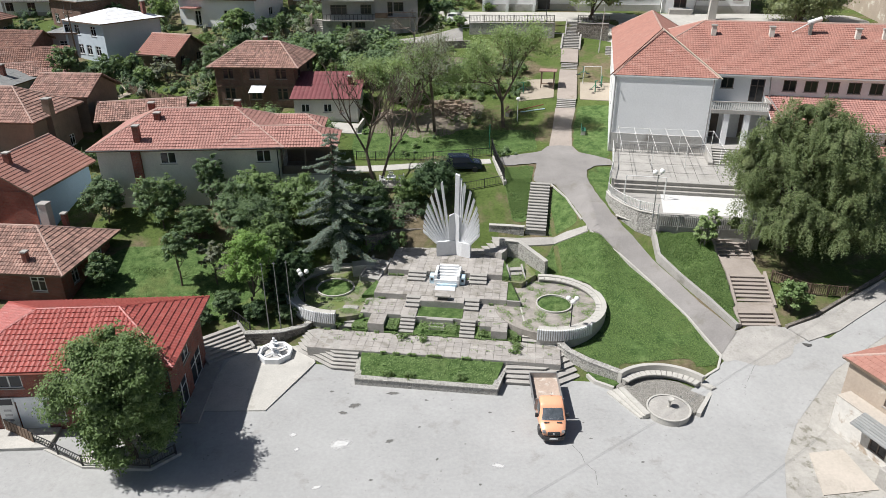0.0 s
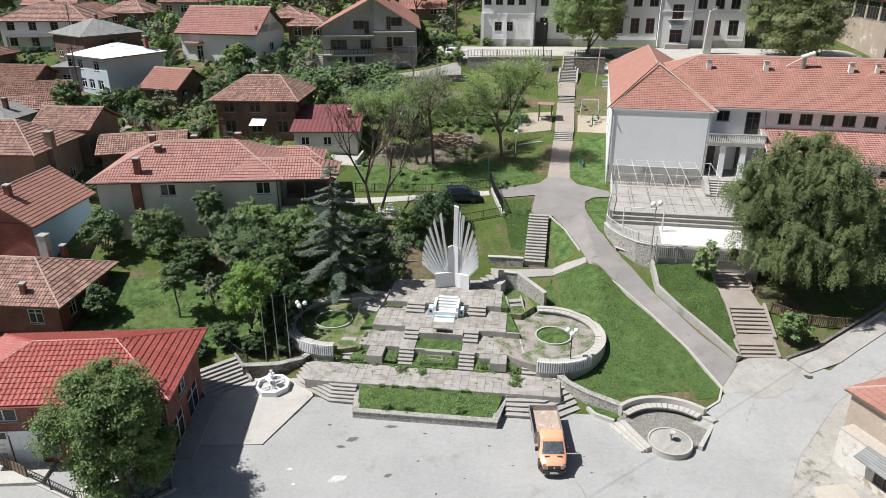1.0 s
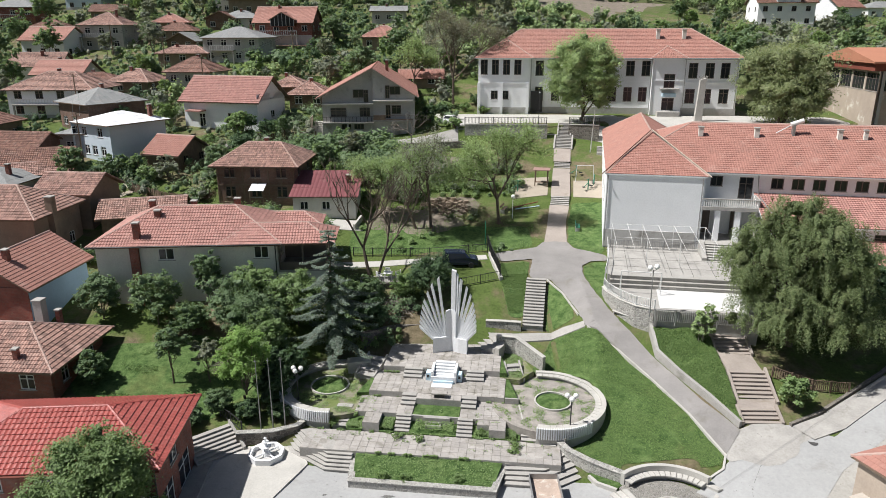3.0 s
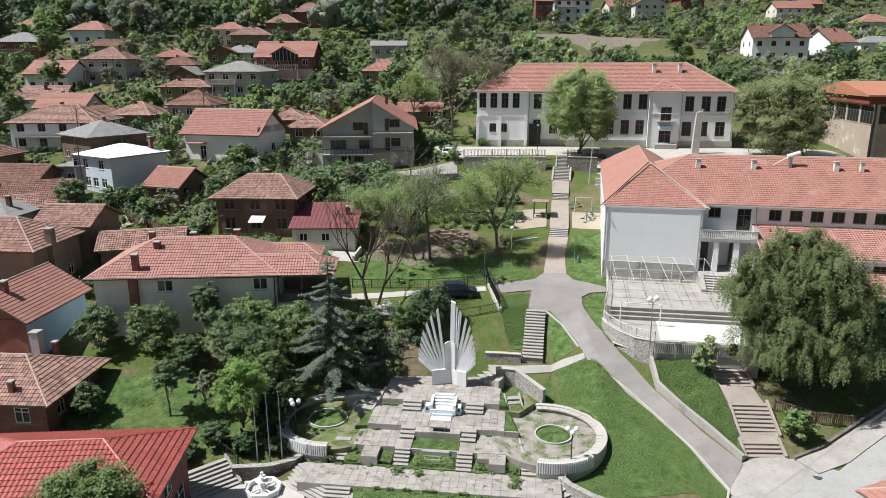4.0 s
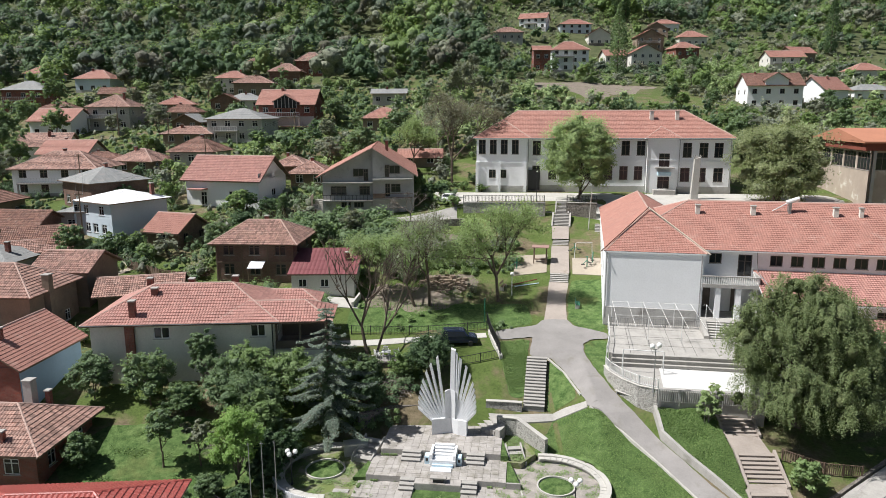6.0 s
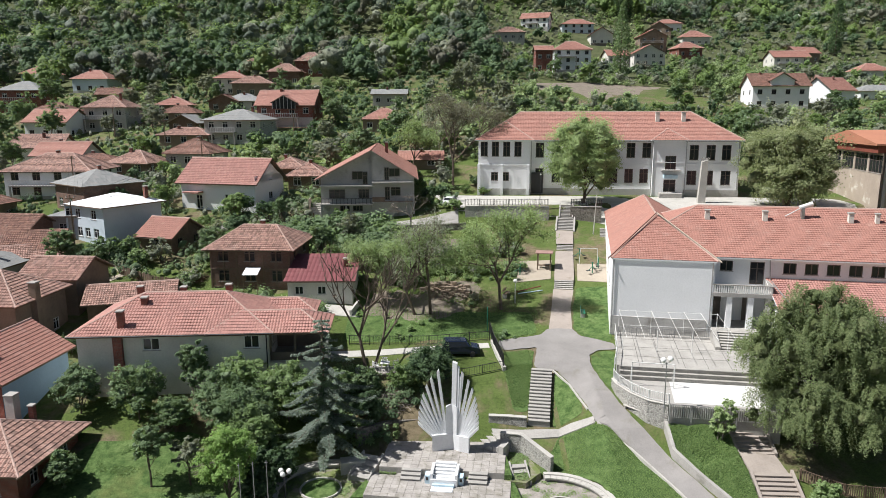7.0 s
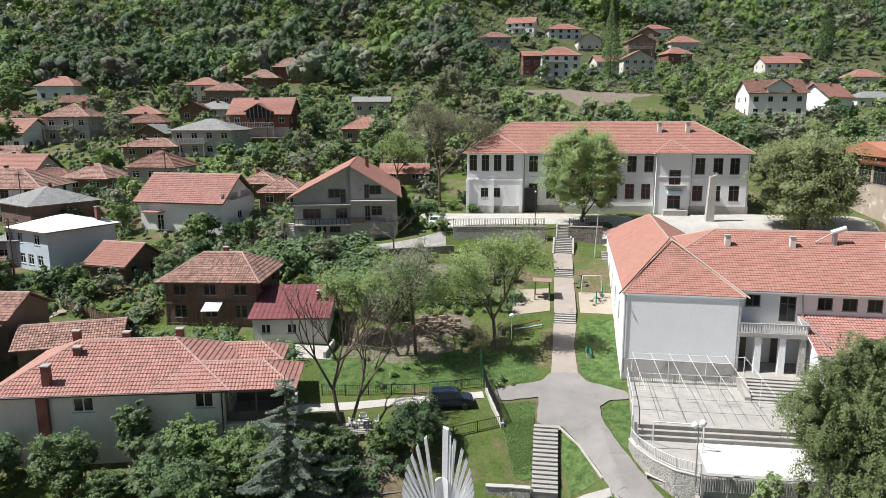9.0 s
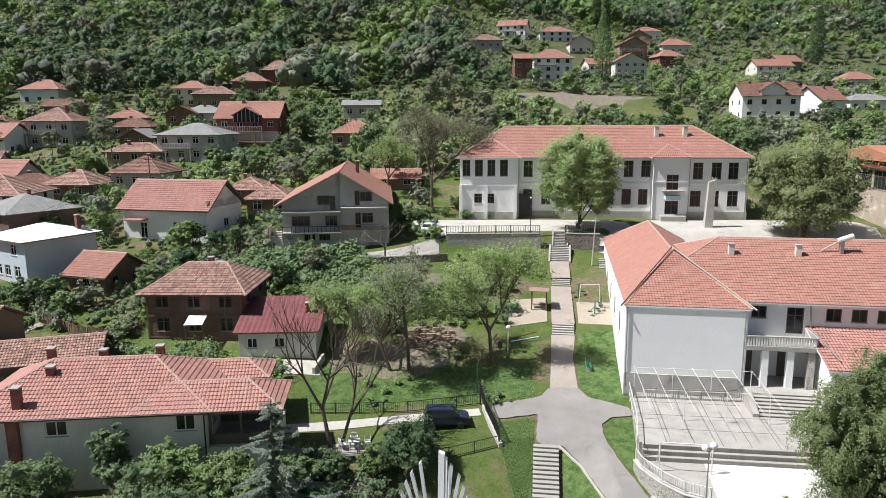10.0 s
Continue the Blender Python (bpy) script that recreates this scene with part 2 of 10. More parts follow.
M["blue"] = surface("blue_plaster", (0.3, 0.46, 0.62), 0.88, 1.1, 0.4, 6.0, 0.85, 0.006, stain=(0.34, 0.42, 0.47), stain_at=(0.58, 0.8), stain_scale=0.6)
M["greywall"] = surface("grey_render", (0.46, 0.45, 0.43), 0.78, 1.15, 0.5, 7.0, 0.9, 0.01, stain=(0.2, 0.18, 0.16), stain_at=(0.55, 0.75), stain_scale=0.4)
M["brownwall"] = surface("brown_render", (0.26, 0.2, 0.15), 0.7, 1.25, 0.5, 7.0, 0.9, 0.012, stain=(0.12, 0.09, 0.07), stain_at=(0.55, 0.75), stain_scale=0.4)
M["buff"] = surface("buff_render", (0.42, 0.35, 0.285), 0.8, 1.15, 0.5, 6.0, 0.9, 0.01, stain=(0.6, 0.57, 0.5), stain_at=(0.58, 0.66), stain_scale=0.5)
M["brick"] = brick_mat("red_brick", (0.30, 0.085, 0.055), (0.22, 0.06, 0.045), (0.24, 0.2, 0.17))
M["darkbrick"] = brick_mat("old_brick", (0.25, 0.135, 0.1), (0.17, 0.095, 0.07), (0.2, 0.17, 0.14))
M["tile_new"] = tile_roof("clay_tile_bright", (0.385, 0.2, 0.168), 0.15, 0.35, 0.3, 0.16, 0.42)
M["tile_red"] = tile_roof("clay_tile_red", (0.35, 0.172, 0.135), 0.3, 0.35, 0.28, 0.1, 0.4)
M["tile_crimson"] = tile_roof("glazed_red_tile", (0.335, 0.078, 0.064), 0.12, 0.15, 0.33, 0.14, 0.42, 0.42)
M["tile_old"] = tile_roof("weathered_tile", (0.32, 0.19, 0.152), 0.5, 0.45, 0.26, 0.45, 0.36)
M["tile_brown"] = tile_roof("brown_tile", (0.22, 0.115, 0.085), 0.5, 0.4, 0.22, 0.4)
M["tile_grey"] = tile_roof("fibre_cement_roof", (0.25, 0.255, 0.25), 0.45, 0.35, 0.18, 0.12, 1.2)
M["tin_red"] = tile_roof("painted_tin_roof", (0.17, 0.05, 0.055), 0.2, 0.15, 0.5, 0.08, 2.2)
M["tin_white"] = tile_roof("bare_tin_roof", (0.72, 0.73, 0.74), 0.2, 0.1, 0.8, 0.08, 2.4)
M["orange"] = surface("orange_sheet_roof", (0.43, 0.19, 0.115), 0.85, 1.1, 0.3, 5.0, 0.7, 0.005)
M["rust"] = surface("rust_red_panel", (0.2, 0.055, 0.035), 0.7, 1.2, 0.4, 6.0, 0.8, 0.006)
M["stone"] = stone_mat("rubble_stone", (0.5, 0.485, 0.45), (0.24, 0.23, 0.21), 4.4)
M["cobble"] = stone_mat("cobble_paving", (0.34, 0.325, 0.295), (0.2, 0.19, 0.165), 6.5)
# dark rubble; also paints the shade onto walls that stand in shadow
M["dark_and_shaded_stone"] = stone_mat("dark_and_shaded_rubble", (0.25, 0.225, 0.195), (0.09, 0.08, 0.07), 3.6)
M["glass"] = surface("dark_window_glass", (0.022, 0.025, 0.03), 0.8, 1.2, 0.5, 3.0, 0.08, 0.0)
M["frame_dark"] = surface("dark_wood_frame", (0.12, 0.095, 0.08), 0.8, 1.2, 2.0, 12.0, 0.6, 0.003)
M["frame_white"] = surface("white_window_frame", (0.72, 0.72, 0.7), 0.9, 1.05, 2.0, 12.0, 0.5, 0.002)
M["wood"] = surface("weathered_wood", (0.17, 0.12, 0.085), 0.6, 1.4, 1.5, 14.0, 0.85, 0.008)
M["metal"] = surface("grey_metal", (0.35, 0.35, 0.35), 0.8, 1.2, 2.0, 12.0, 0.45, 0.002, metal=0.6)
M["dark"] = surface("black_iron", (0.03, 0.03, 0.032), 0.8, 1.3, 2.0, 12.0, 0.55, 0.002)
M["green"] = surface("green_paint", (0.02, 0.17, 0.1), 0.8, 1.2, 2.0, 12.0, 0.55, 0.002)
M["whitepaint"] = surface("white_metal_paint", (0.72, 0.72, 0.7), 0.85, 1.08, 2.0, 12.0, 0.5, 0.003)
M["globe"] = surface("opal_globe", (0.85, 0.85, 0.83), 0.97, 1.03, 3.0, 12.0, 0.3, 0.0)
M["bluepaint"] = surface("pale_blue_paint", (0.48, 0.63, 0.72), 0.85, 1.1, 1.5, 8.0, 0.7, 0.004, stain=(0.7, 0.72, 0.72), stain_at=(0.55, 0.7), stain_scale=1.5)
M["bark"] = surface("bark", (0.13, 0.1, 0.075), 0.6, 1.4, 2.0, 12.0, 0.95, 0.03)
M["bark_pale"] = surface("pale_bark", (0.24, 0.21, 0.18), 0.6, 1.3, 2.0, 12.0, 0.95, 0.03)
M["soil"] = surface("bare_soil", (0.21, 0.175, 0.14), 0.7, 1.25, 0.6, 6.0, 0.97, 0.04, stain=(0.09, 0.12, 0.03), stain_at=(0.56, 0.66), stain_scale=0.5)
M["gravel"] = surface("pebble_paving", (0.31, 0.285, 0.255), 0.55, 1.3, 1.6, 9.0, 0.95, 0.03)
M["weedy"] = surface("weedy_gravel", (0.24, 0.225, 0.165), 0.6, 1.3, 1.4, 9.0, 0.97, 0.04, stain=(0.13, 0.165, 0.05), stain_at=(0.42, 0.56), stain_scale=0.9)
M["sand"] = surface("sand", (0.38, 0.33, 0.265), 0.85, 1.1, 0.8, 8.0, 0.97, 0.02)
LEAVES = {
    "leaf_a": ("leaf_green", (0.145, 0.22, 0.102), (0.205, 0.3, 0.142), (0.275, 0.365, 0.19)),
    "leaf_b": ("leaf_fresh", (0.19, 0.285, 0.095), (0.25, 0.355, 0.13), (0.315, 0.415, 0.185)),
    "leaf_c": ("leaf_olive", (0.215, 0.24, 0.16), (0.28, 0.31, 0.215), (0.345, 0.365, 0.265)),
    "leaf_d": ("leaf_dark", (0.075, 0.13, 0.06), (0.115, 0.188, 0.085), (0.16, 0.24, 0.115)),
    "leaf_plane": ("leaf_plane", (0.265, 0.36, 0.145), (0.335, 0.44, 0.185), (0.41, 0.505, 0.235)),
    "leaf_bloom": ("leaf_blossom", (0.23, 0.28, 0.11), (0.32, 0.37, 0.16), (0.46, 0.49, 0.27)),
    # far woods: distance haze mixed into the greens as grey
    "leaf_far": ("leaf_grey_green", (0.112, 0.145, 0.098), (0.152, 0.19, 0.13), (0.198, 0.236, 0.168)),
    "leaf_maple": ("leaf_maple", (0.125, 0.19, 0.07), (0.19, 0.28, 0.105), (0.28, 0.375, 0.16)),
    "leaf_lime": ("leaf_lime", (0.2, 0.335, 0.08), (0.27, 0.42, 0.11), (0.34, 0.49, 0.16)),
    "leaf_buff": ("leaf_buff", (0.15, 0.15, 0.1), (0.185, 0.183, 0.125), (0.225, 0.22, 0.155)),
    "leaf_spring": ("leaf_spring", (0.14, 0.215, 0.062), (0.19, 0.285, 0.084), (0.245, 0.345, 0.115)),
}
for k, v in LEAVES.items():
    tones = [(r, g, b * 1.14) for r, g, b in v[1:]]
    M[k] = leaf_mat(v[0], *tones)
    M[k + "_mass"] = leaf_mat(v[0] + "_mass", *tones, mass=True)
M["weep_mass"] = leaf_mat("leaf_weeping_mass", (0.14, 0.175, 0.07), (0.19, 0.235, 0.1), (0.26, 0.3, 0.15), mass=True)
M["needle"] = leaf_mat("spruce_needle", (0.16, 0.21, 0.18), (0.26, 0.325, 0.28), (0.39, 0.45, 0.4))
M["weep"] = leaf_mat("leaf_weeping", (0.14, 0.19, 0.09), (0.205, 0.26, 0.127), (0.29, 0.345, 0.182))
M["blade"] = leaf_mat("grass_blade", (0.112, 0.19, 0.06), (0.17, 0.275, 0.09), (0.25, 0.355, 0.13))
M["peeling"] = surface("peeling_whitewash", (0.62, 0.6, 0.56), 0.8, 1.1, 0.8, 6.0, 0.9, 0.015, stain=(0.36, 0.3, 0.24), stain_at=(0.53, 0.62), stain_scale=0.9)
M["ridge_clay"] = surface("mortared_clay_ridge", (0.43, 0.3, 0.255), 0.8, 1.15, 1.0, 8.0, 0.9, 0.01)
M["stony"] = surface("stony_earth", (0.37, 0.355, 0.325), 0.75, 1.2, 0.7, 5.0, 0.97, 0.05, stain=(0.2, 0.19, 0.155), stain_at=(0.56, 0.64), stain_scale=1.1)
M["limewash"] = surface("whitewashed_pad", (0.6, 0.595, 0.58), 0.9, 1.06, 0.5, 6.0, 0.9, 0.006, stain=(0.5, 0.49, 0.46), stain_at=(0.62, 0.8), stain_scale=0.7)
M["yard"] = surface("cracked_yard_concrete", (0.46, 0.415, 0.36), 0.82, 1.15, 0.4, 6.0, 0.93, 0.012, stain=(0.27, 0.25, 0.2), stain_at=(0.58, 0.75), stain_scale=0.7)
PROFILES = []


def profile(x, *knots):
    """A line of (y, z) knots up the hillside from the square, at x."""
    PROFILES.append((x, knots))


profile(-130, (20, -1), (60, 3), (95, 9), (140, 17), (225, 34), (300, 48), (430, 105), (900, 300))
profile(-45, (25, 0), (45, 0.8), (60, 5), (80, 9), (95, 12.3), (110, 15), (140, 20.5), (225, 37), (300, 54), (430, 112), (900, 310))
profile(-15, (25, 0), (46.6, 0.05), (47.4, 1.1), (50, 1.5), (58, 3.2), (64, 6), (80, 9.2), (95, 12), (110, 15.5), (140, 21), (225, 37), (300, 54), (430, 112), (900, 310))
profile(-6, (25, 0), (43.5, -0.15), (58, 1.6), (60.5, 4), (70, 7), (80, 8.7), (95, 12), (110, 16), (140, 21), (225, 38), (300, 55), (430, 110), (900, 310))
profile(7, (25, 0), (43, -0.15), (52, 1.4), (58, 2.4), (61, 4.1), (67, 6.7), (80, 8.3), (95, 12), (101, 13.6), (105, 14.5), (106.5, 16.8), (120, 17.2), (140, 22), (225, 40), (300, 56), (430, 110), (900, 305))
profile(10.4, (25, 0), (42, 0), (43.5, 0.5), (47, 0.95), (52, 1.55), (55, 1.95), (58, 2.9), (60.8, 4.1), (67, 6.8), (80, 8.4), (95, 12), (101, 13.6), (105, 14.5), (106.5, 16.8), (120, 17.2), (140, 22), (225, 40), (300, 56), (430, 110), (900, 305))
profile(14, (25, 0), (41, 0), (43, 0.5), (50, 1.95), (53.5, 3.3), (56.5, 5), (61, 6.3), (68, 7.1), (80, 8.5), (95, 12), (101, 13.6), (105, 14.5), (106.5, 16.8), (120, 17.2), (140, 22), (225, 40), (300, 56), (430, 108), (900, 300))
profile(22, (22, 0), (37, 0.1), (45, 1.7), (51, 4), (57, 5), (72, 8), (80, 8.8), (104, 14.5), (107, 16.8), (120, 17.2), (140, 22), (225, 40), (300, 56), (430, 106), (900, 295))
profile(32, (20, 0), (36, 0.6), (45, 2.3), (52, 3.4), (60, 5.5), (72, 8), (80, 8.8), (104, 14.5), (107, 16.8), (120, 17.2), (140, 21), (225, 38), (300, 54), (430, 100), (900, 290))
profile(60, (20, 0.5), (40, 2.5), (52, 4), (60, 5.5), (72, 8), (80, 8.8), (104, 14.5), (107, 16.8), (125, 17.6), (140, 20), (225, 35), (300, 51), (430, 95), (900, 280))
profile(150, (20, 2), (60, 8), (125, 18), (225, 33), (300, 46), (430, 84), (900, 260))


COLS = [c[0] for c in PROFILES]
KNOTS = [([k[0] for k in c[1]], [k[1] for k in c[1]]) for c in PROFILES]
# round plots cut level into the slope: middle, radius, height
CUTS = [(8.6, 49.86, 4.55, 1.6), (-8.7, 52.5, 4.5, 1.5)]


def ground_z(x, y):
    """Height of the hillside at a place."""
    i = min(max(int(np.searchsorted(COLS, x)), 1), len(COLS) - 1)
    a, b = np.interp(y, *KNOTS[i - 1]), np.interp(y, *KNOTS[i])
    t = min(max((x - COLS[i - 1]) / (COLS[i] - COLS[i - 1]), 0.0), 1.0)
    z = float(a + (b - a) * t)
    for cx, cy, r, level in CUTS:
        if (x - cx) ** 2 + (y - cy) ** 2 < r * r:
            z = min(z, level)
    return z
from collections import Counter, defaultdict


# ---- building tools ----
def thing(name, x, y, z, rz=0.0, label="", category="", group="", kind=""):
    ob = new(name)
    ob.empty_display_size = 0.2
    ob.matrix_basis = pose(x, y, z, 0, 0, rz)
    return tagged(ob, label, category, group, kind)


def mesh_of(name, verts, faces, material, uvs=None, smooth=False):
    me = bpy.data.meshes.new(name)
    me.from_pydata(verts, [], faces)
    if uvs is not None:
        lay = me.uv_layers.new(name="UVMap")
        lay.data.foreach_set("uv", np.array(uvs, dtype=np.float32).ravel())
    for m in (material if isinstance(material, (list, tuple)) else [material]):
        me.materials.append(m)
    if smooth:
        me.polygons.foreach_set("use_smooth", [True] * len(me.polygons))
    me.update()
    return me


def child(name, me, parent, m=None, label=""):
    ob = new(name, me)
    ob.parent = parent
    if m is not None:
        ob.matrix_basis = m
    return tagged(ob, label)


class Build:
    """Collects boxes, tubes and sheets for one mesh."""

    def __init__(self):
        self.v, self.f, self.uv = [], [], []

    def quad(self, pts, uv=None):
        k = len(self.v)
        self.v += [tuple(p) for p in pts]
        self.f.append(tuple(range(k, k + len(pts))))
        if uv is None:
            p0, p1 = Vector(pts[0]), Vector(pts[1])
            d = (p1 - p0).normalized()
            nrm = d.cross(Vector(pts[2]) - p0)
            e = nrm.cross(d).normalized() if nrm.length > 1e-9 else Vector((0, 0, 1))
            off = (p0.dot(d), p0.dot(e))
            uv = [((Vector(p) - p0).dot(d) + off[0], (Vector(p) - p0).dot(e) + off[1]) for p in pts]
        self.uv += uv
        return self

    def box(self, x0, x1, y0, y1, z0, z1, c=0.0):
        """A box; c: chamfer of the top edges."""
        a = [(x0, y0), (x1, y0), (x1, y1), (x0, y1)]
        b = [(x0 + c, y0 + c), (x1 - c, y0 + c), (x1 - c, y1 - c), (x0 + c, y1 - c)]
        zt = z1 - c
        for i in range(4):
            j = (i + 1) % 4
            self.quad([(*a[i], z0), (*a[j], z0), (*a[j], zt), (*a[i], zt)])
            if c:
                self.quad([(*a[i], zt), (*a[j], zt), (*b[j], z1), (*b[i], z1)])
        self.quad([(*p, z1) for p in b])
        self.quad([(*p, z0) for p in reversed(a)])
        return self

    def prism(self, outline, z0, z1):
        """An upright prism over a counter-clockwise outline; z may be a function of place."""
        n = len(outline)
        lo = [(x, y, z0(x, y) if callable(z0) else z0) for x, y in outline]
        hi = [(x, y, z1(x, y) if callable(z1) else z1) for x, y in outline]
        for i in range(n):
            j = (i + 1) % n
            self.quad([lo[i], lo[j], hi[j], hi[i]])
        self.quad(hi)
        self.quad(list(reversed(lo)))
        return self

    def bar(self, p, q, r=0.03, sides=6, r2=None):
        p, q = Vector(p), Vector(q)
        d = (q - p).normalized()
        a = d.orthogonal().normalized()
        b = d.cross(a)
        r2 = r if r2 is None else r2
        ring = [(math.cos(2 * math.pi * i / sides), math.sin(2 * math.pi * i / sides)) for i in range(sides)]
        lo = [p + (a * c + b * s) * r for c, s in ring]
        hi = [q + (a * c + b * s) * r2 for c, s in ring]
        for i in range(sides):
            j = (i + 1) % sides
            self.quad([lo[i], lo[j], hi[j], hi[i]])
        self.quad(hi)
        self.quad(lo[::-1])
        return self

    def tube(self, pts, r=0.03, sides=4):
        """One bent rod through the given points."""
        pts = [Vector(p) for p in pts]
        k = len(self.v)
        for i, p in enumerate(pts):
            d = (pts[min(i + 1, len(pts) - 1)] - pts[max(i - 1, 0)]).normalized()
            a = d.cross(Vector((0, 0, 1)))
            a = a.normalized() if a.length > 1e-3 else Vector((1, 0, 0))
            b = d.cross(a)
            self.v += [tuple(p + (a * math.cos(2 * math.pi * (j + 0.5) / sides) + b * math.sin(2 * math.pi * (j + 0.5) / sides)) * r) for j in range(sides)]
        for i in range(len(pts) - 1):
            for j in range(sides):
                m = (j + 1) % sides
                self.f.append((k + i * sides + j, k + i * sides + m, k + (i + 1) * sides + m, k + (i + 1) * sides + j))
                self.uv += [(0, 0), (0.1, 0), (0.1, 1), (0, 1)]
        for q in (list(range(k, k + sides))[::-1], list(range(k + (len(pts) - 1) * sides, k + len(pts) * sides))):
            self.f.append(tuple(q))
            self.uv += [(0, 0)] * sides
        return self

    def ball(self, c, r, sides=12, rings=8, sz=1.0):
        c = Vector(c)
        pt = lambda i, j: c + Vector((math.sin(math.pi * j / rings) * math.cos(2 * math.pi * i / sides) * r, math.sin(math.pi * j / rings) * math.sin(2 * math.pi * i / sides) * r, -math.cos(math.pi * j / rings) * r * sz))
        for j in range(rings):
            for i in range(sides):
                q = [pt(i, j), pt(i + 1, j), pt(i + 1, j + 1), pt(i, j + 1)]
                self.quad(q[1:] if j == 0 else (q[:3] if j == rings - 1 else q), [(0, 0)] * (3 if j in (0, rings - 1) else 4))
        return self

    def lathe(self, profile, c=(0, 0, 0), sides=20):
        """Turns a profile of (radius, height) about the upright axis at c."""
        for (r0, z0), (r1, z1) in zip(profile, profile[1:]):
            for i in range(sides):
                a, b = 2 * math.pi * i / sides, 2 * math.pi * (i + 1) / sides
                pts = [(c[0] + r0 * math.cos(a), c[1] + r0 * math.sin(a), c[2] + z0), (c[0] + r0 * math.cos(b), c[1] + r0 * math.sin(b), c[2] + z0),
                       (c[0] + r1 * math.cos(b), c[1] + r1 * math.sin(b), c[2] + z1), (c[0] + r1 * math.cos(a), c[1] + r1 * math.sin(a), c[2] + z1)]
                if r0 < 1e-6:
                    pts = pts[1:]
                elif r1 < 1e-6:
                    pts = pts[:3]
                self.quad(pts)
        return self

    def arc(self, cx, cy, r0, r1, a0, a1, z0, z1, steps=24):
        """A curved block between two radii and two angles (degrees)."""
        P = lambda r, a: (cx + r * math.cos(a), cy + r * math.sin(a))
        for i in range(steps):
            a, b = radians(a0 + (a1 - a0) * i / steps), radians(a0 + (a1 - a0) * (i + 1) / steps)
            self.quad([(*P(r0, a), z1), (*P(r1, a), z1), (*P(r1, b), z1), (*P(r0, b), z1)])
            self.quad([(*P(r1, a), z0), (*P(r1, b), z0), (*P(r1, b), z1), (*P(r1, a), z1)])
            self.quad([(*P(r0, b), z0), (*P(r0, a), z0), (*P(r0, a), z1), (*P(r0, b), z1)])
        for a in (radians(a0), radians(a1)):
            self.quad([(*P(r0, a), z0), (*P(r1, a), z0), (*P(r1, a), z1), (*P(r0, a), z1)])
        return self

    def wall(self, o, u, w, h, holes=(), depth=0.16, low=0.0):
        """An upright wall face from o along u (unit, outside on its right-hand side), with reveals round each hole (x0, x1, z0, z1)."""
        o, u = Vector(o), Vector(u)
        inn = Vector((-u.y, u.x, 0)) * depth
        xs = sorted({0.0, w, *[k for q in holes for k in q[:2]]})
        zs = sorted({-low, h, *[k for q in holes for k in q[2:4]]})
        P = lambda x, z: o + u * x + Vector((0, 0, z))
        for a, b in zip(xs, xs[1:]):
            for c, d in zip(zs, zs[1:]):
                mx, mz = (a + b) / 2, (c + d) / 2
                if not any(q[0] < mx < q[1] and q[2] < mz < q[3] for q in holes):
                    self.quad([P(a, c), P(b, c), P(b, d), P(a, d)], [(a, c), (b, c), (b, d), (a, d)])
        for q in holes:
            c = [P(q[0], q[2]), P(q[1], q[2]), P(q[1], q[3]), P(q[0], q[3])]
            for i in range(4):
                j = (i + 1) % 4
                self.quad([c[j], c[i], c[i] + inn, c[j] + inn])
        return self

    def weld(self):
        """Joins corners that lie in one place, so that the sheet hangs together."""
        keys, order = {}, []
        new_v = []
        for p in self.v:
            k = (round(p[0], 3), round(p[1], 3), round(p[2], 3))
            if k not in keys:
                keys[k] = len(new_v)
                new_v.append(p)
            order.append(keys[k])
        faces, uvs, at = [], [], 0
        for f in self.f:
            g = [order[i] for i in f]
            if len(set(g)) == len(g):
                faces.append(tuple(g))
                uvs += self.uv[at:at + len(f)]
            at += len(f)
        self.v, self.f, self.uv = new_v, faces, uvs
        return self

    def mesh(self, name, material, smooth=False):
        return mesh_of(name, self.v, self.f, material, self.uv, smooth)

    def part(self, name, material, parent=None, label="", m=None, smooth=False):
        return child(name, self.mesh(name, material, smooth), parent, m, label)


def structure(name, build, material, label="", smooth=False):
    return tagged(new(name, build.mesh(name, material, smooth)), label, "", "", "structure")


def drape(name, material, xs, ys, inside, lift, kind="structure", label=""):
    """A sheet laid over the hillside where inside(x, y) holds, with turned-down edges."""
    b = Build()
    nx, ny = len(xs), len(ys)
    on = [[inside((xs[i] + xs[i + 1]) / 2, (ys[j] + ys[j + 1]) / 2) for j in range(ny - 1)] for i in range(nx - 1)]
    verts = {}
    faces = []

    def vid(i, j):
        if (i, j) not in verts:
            verts[i, j] = len(verts)
        return verts[i, j]
    for i in range(nx - 1):
        for j in range(ny - 1):
            if on[i][j]:
                faces.append((vid(i, j), vid(i + 1, j), vid(i + 1, j + 1), vid(i, j + 1)))
    # the outline is smoothed, so that no steps of the grid stay
    flat = np.array([(xs[i], ys[j]) for i, j in verts], dtype=float).reshape(-1, 2)
    sides = Counter(tuple(sorted((f[k], f[(k + 1) % 4]))) for f in faces for k in range(4))
    rim = defaultdict(list)
    for (a, c), times in sides.items():
        if times == 1:
            rim[a].append(c)
            rim[c].append(a)
    for _ in range(4):
        last = flat.copy()
        for a, near in rim.items():
            flat[a] = 0.4 * last[a] + 0.6 * last[near].mean(axis=0)
    pts = [(x, y, ground_z(x, y) + (lift(x, y) if callable(lift) else lift)) for x, y in flat.tolist()]
    ob = new(name, mesh_of(name, pts, faces, material, None, True))
    return tagged(ob, label, "", "", kind)


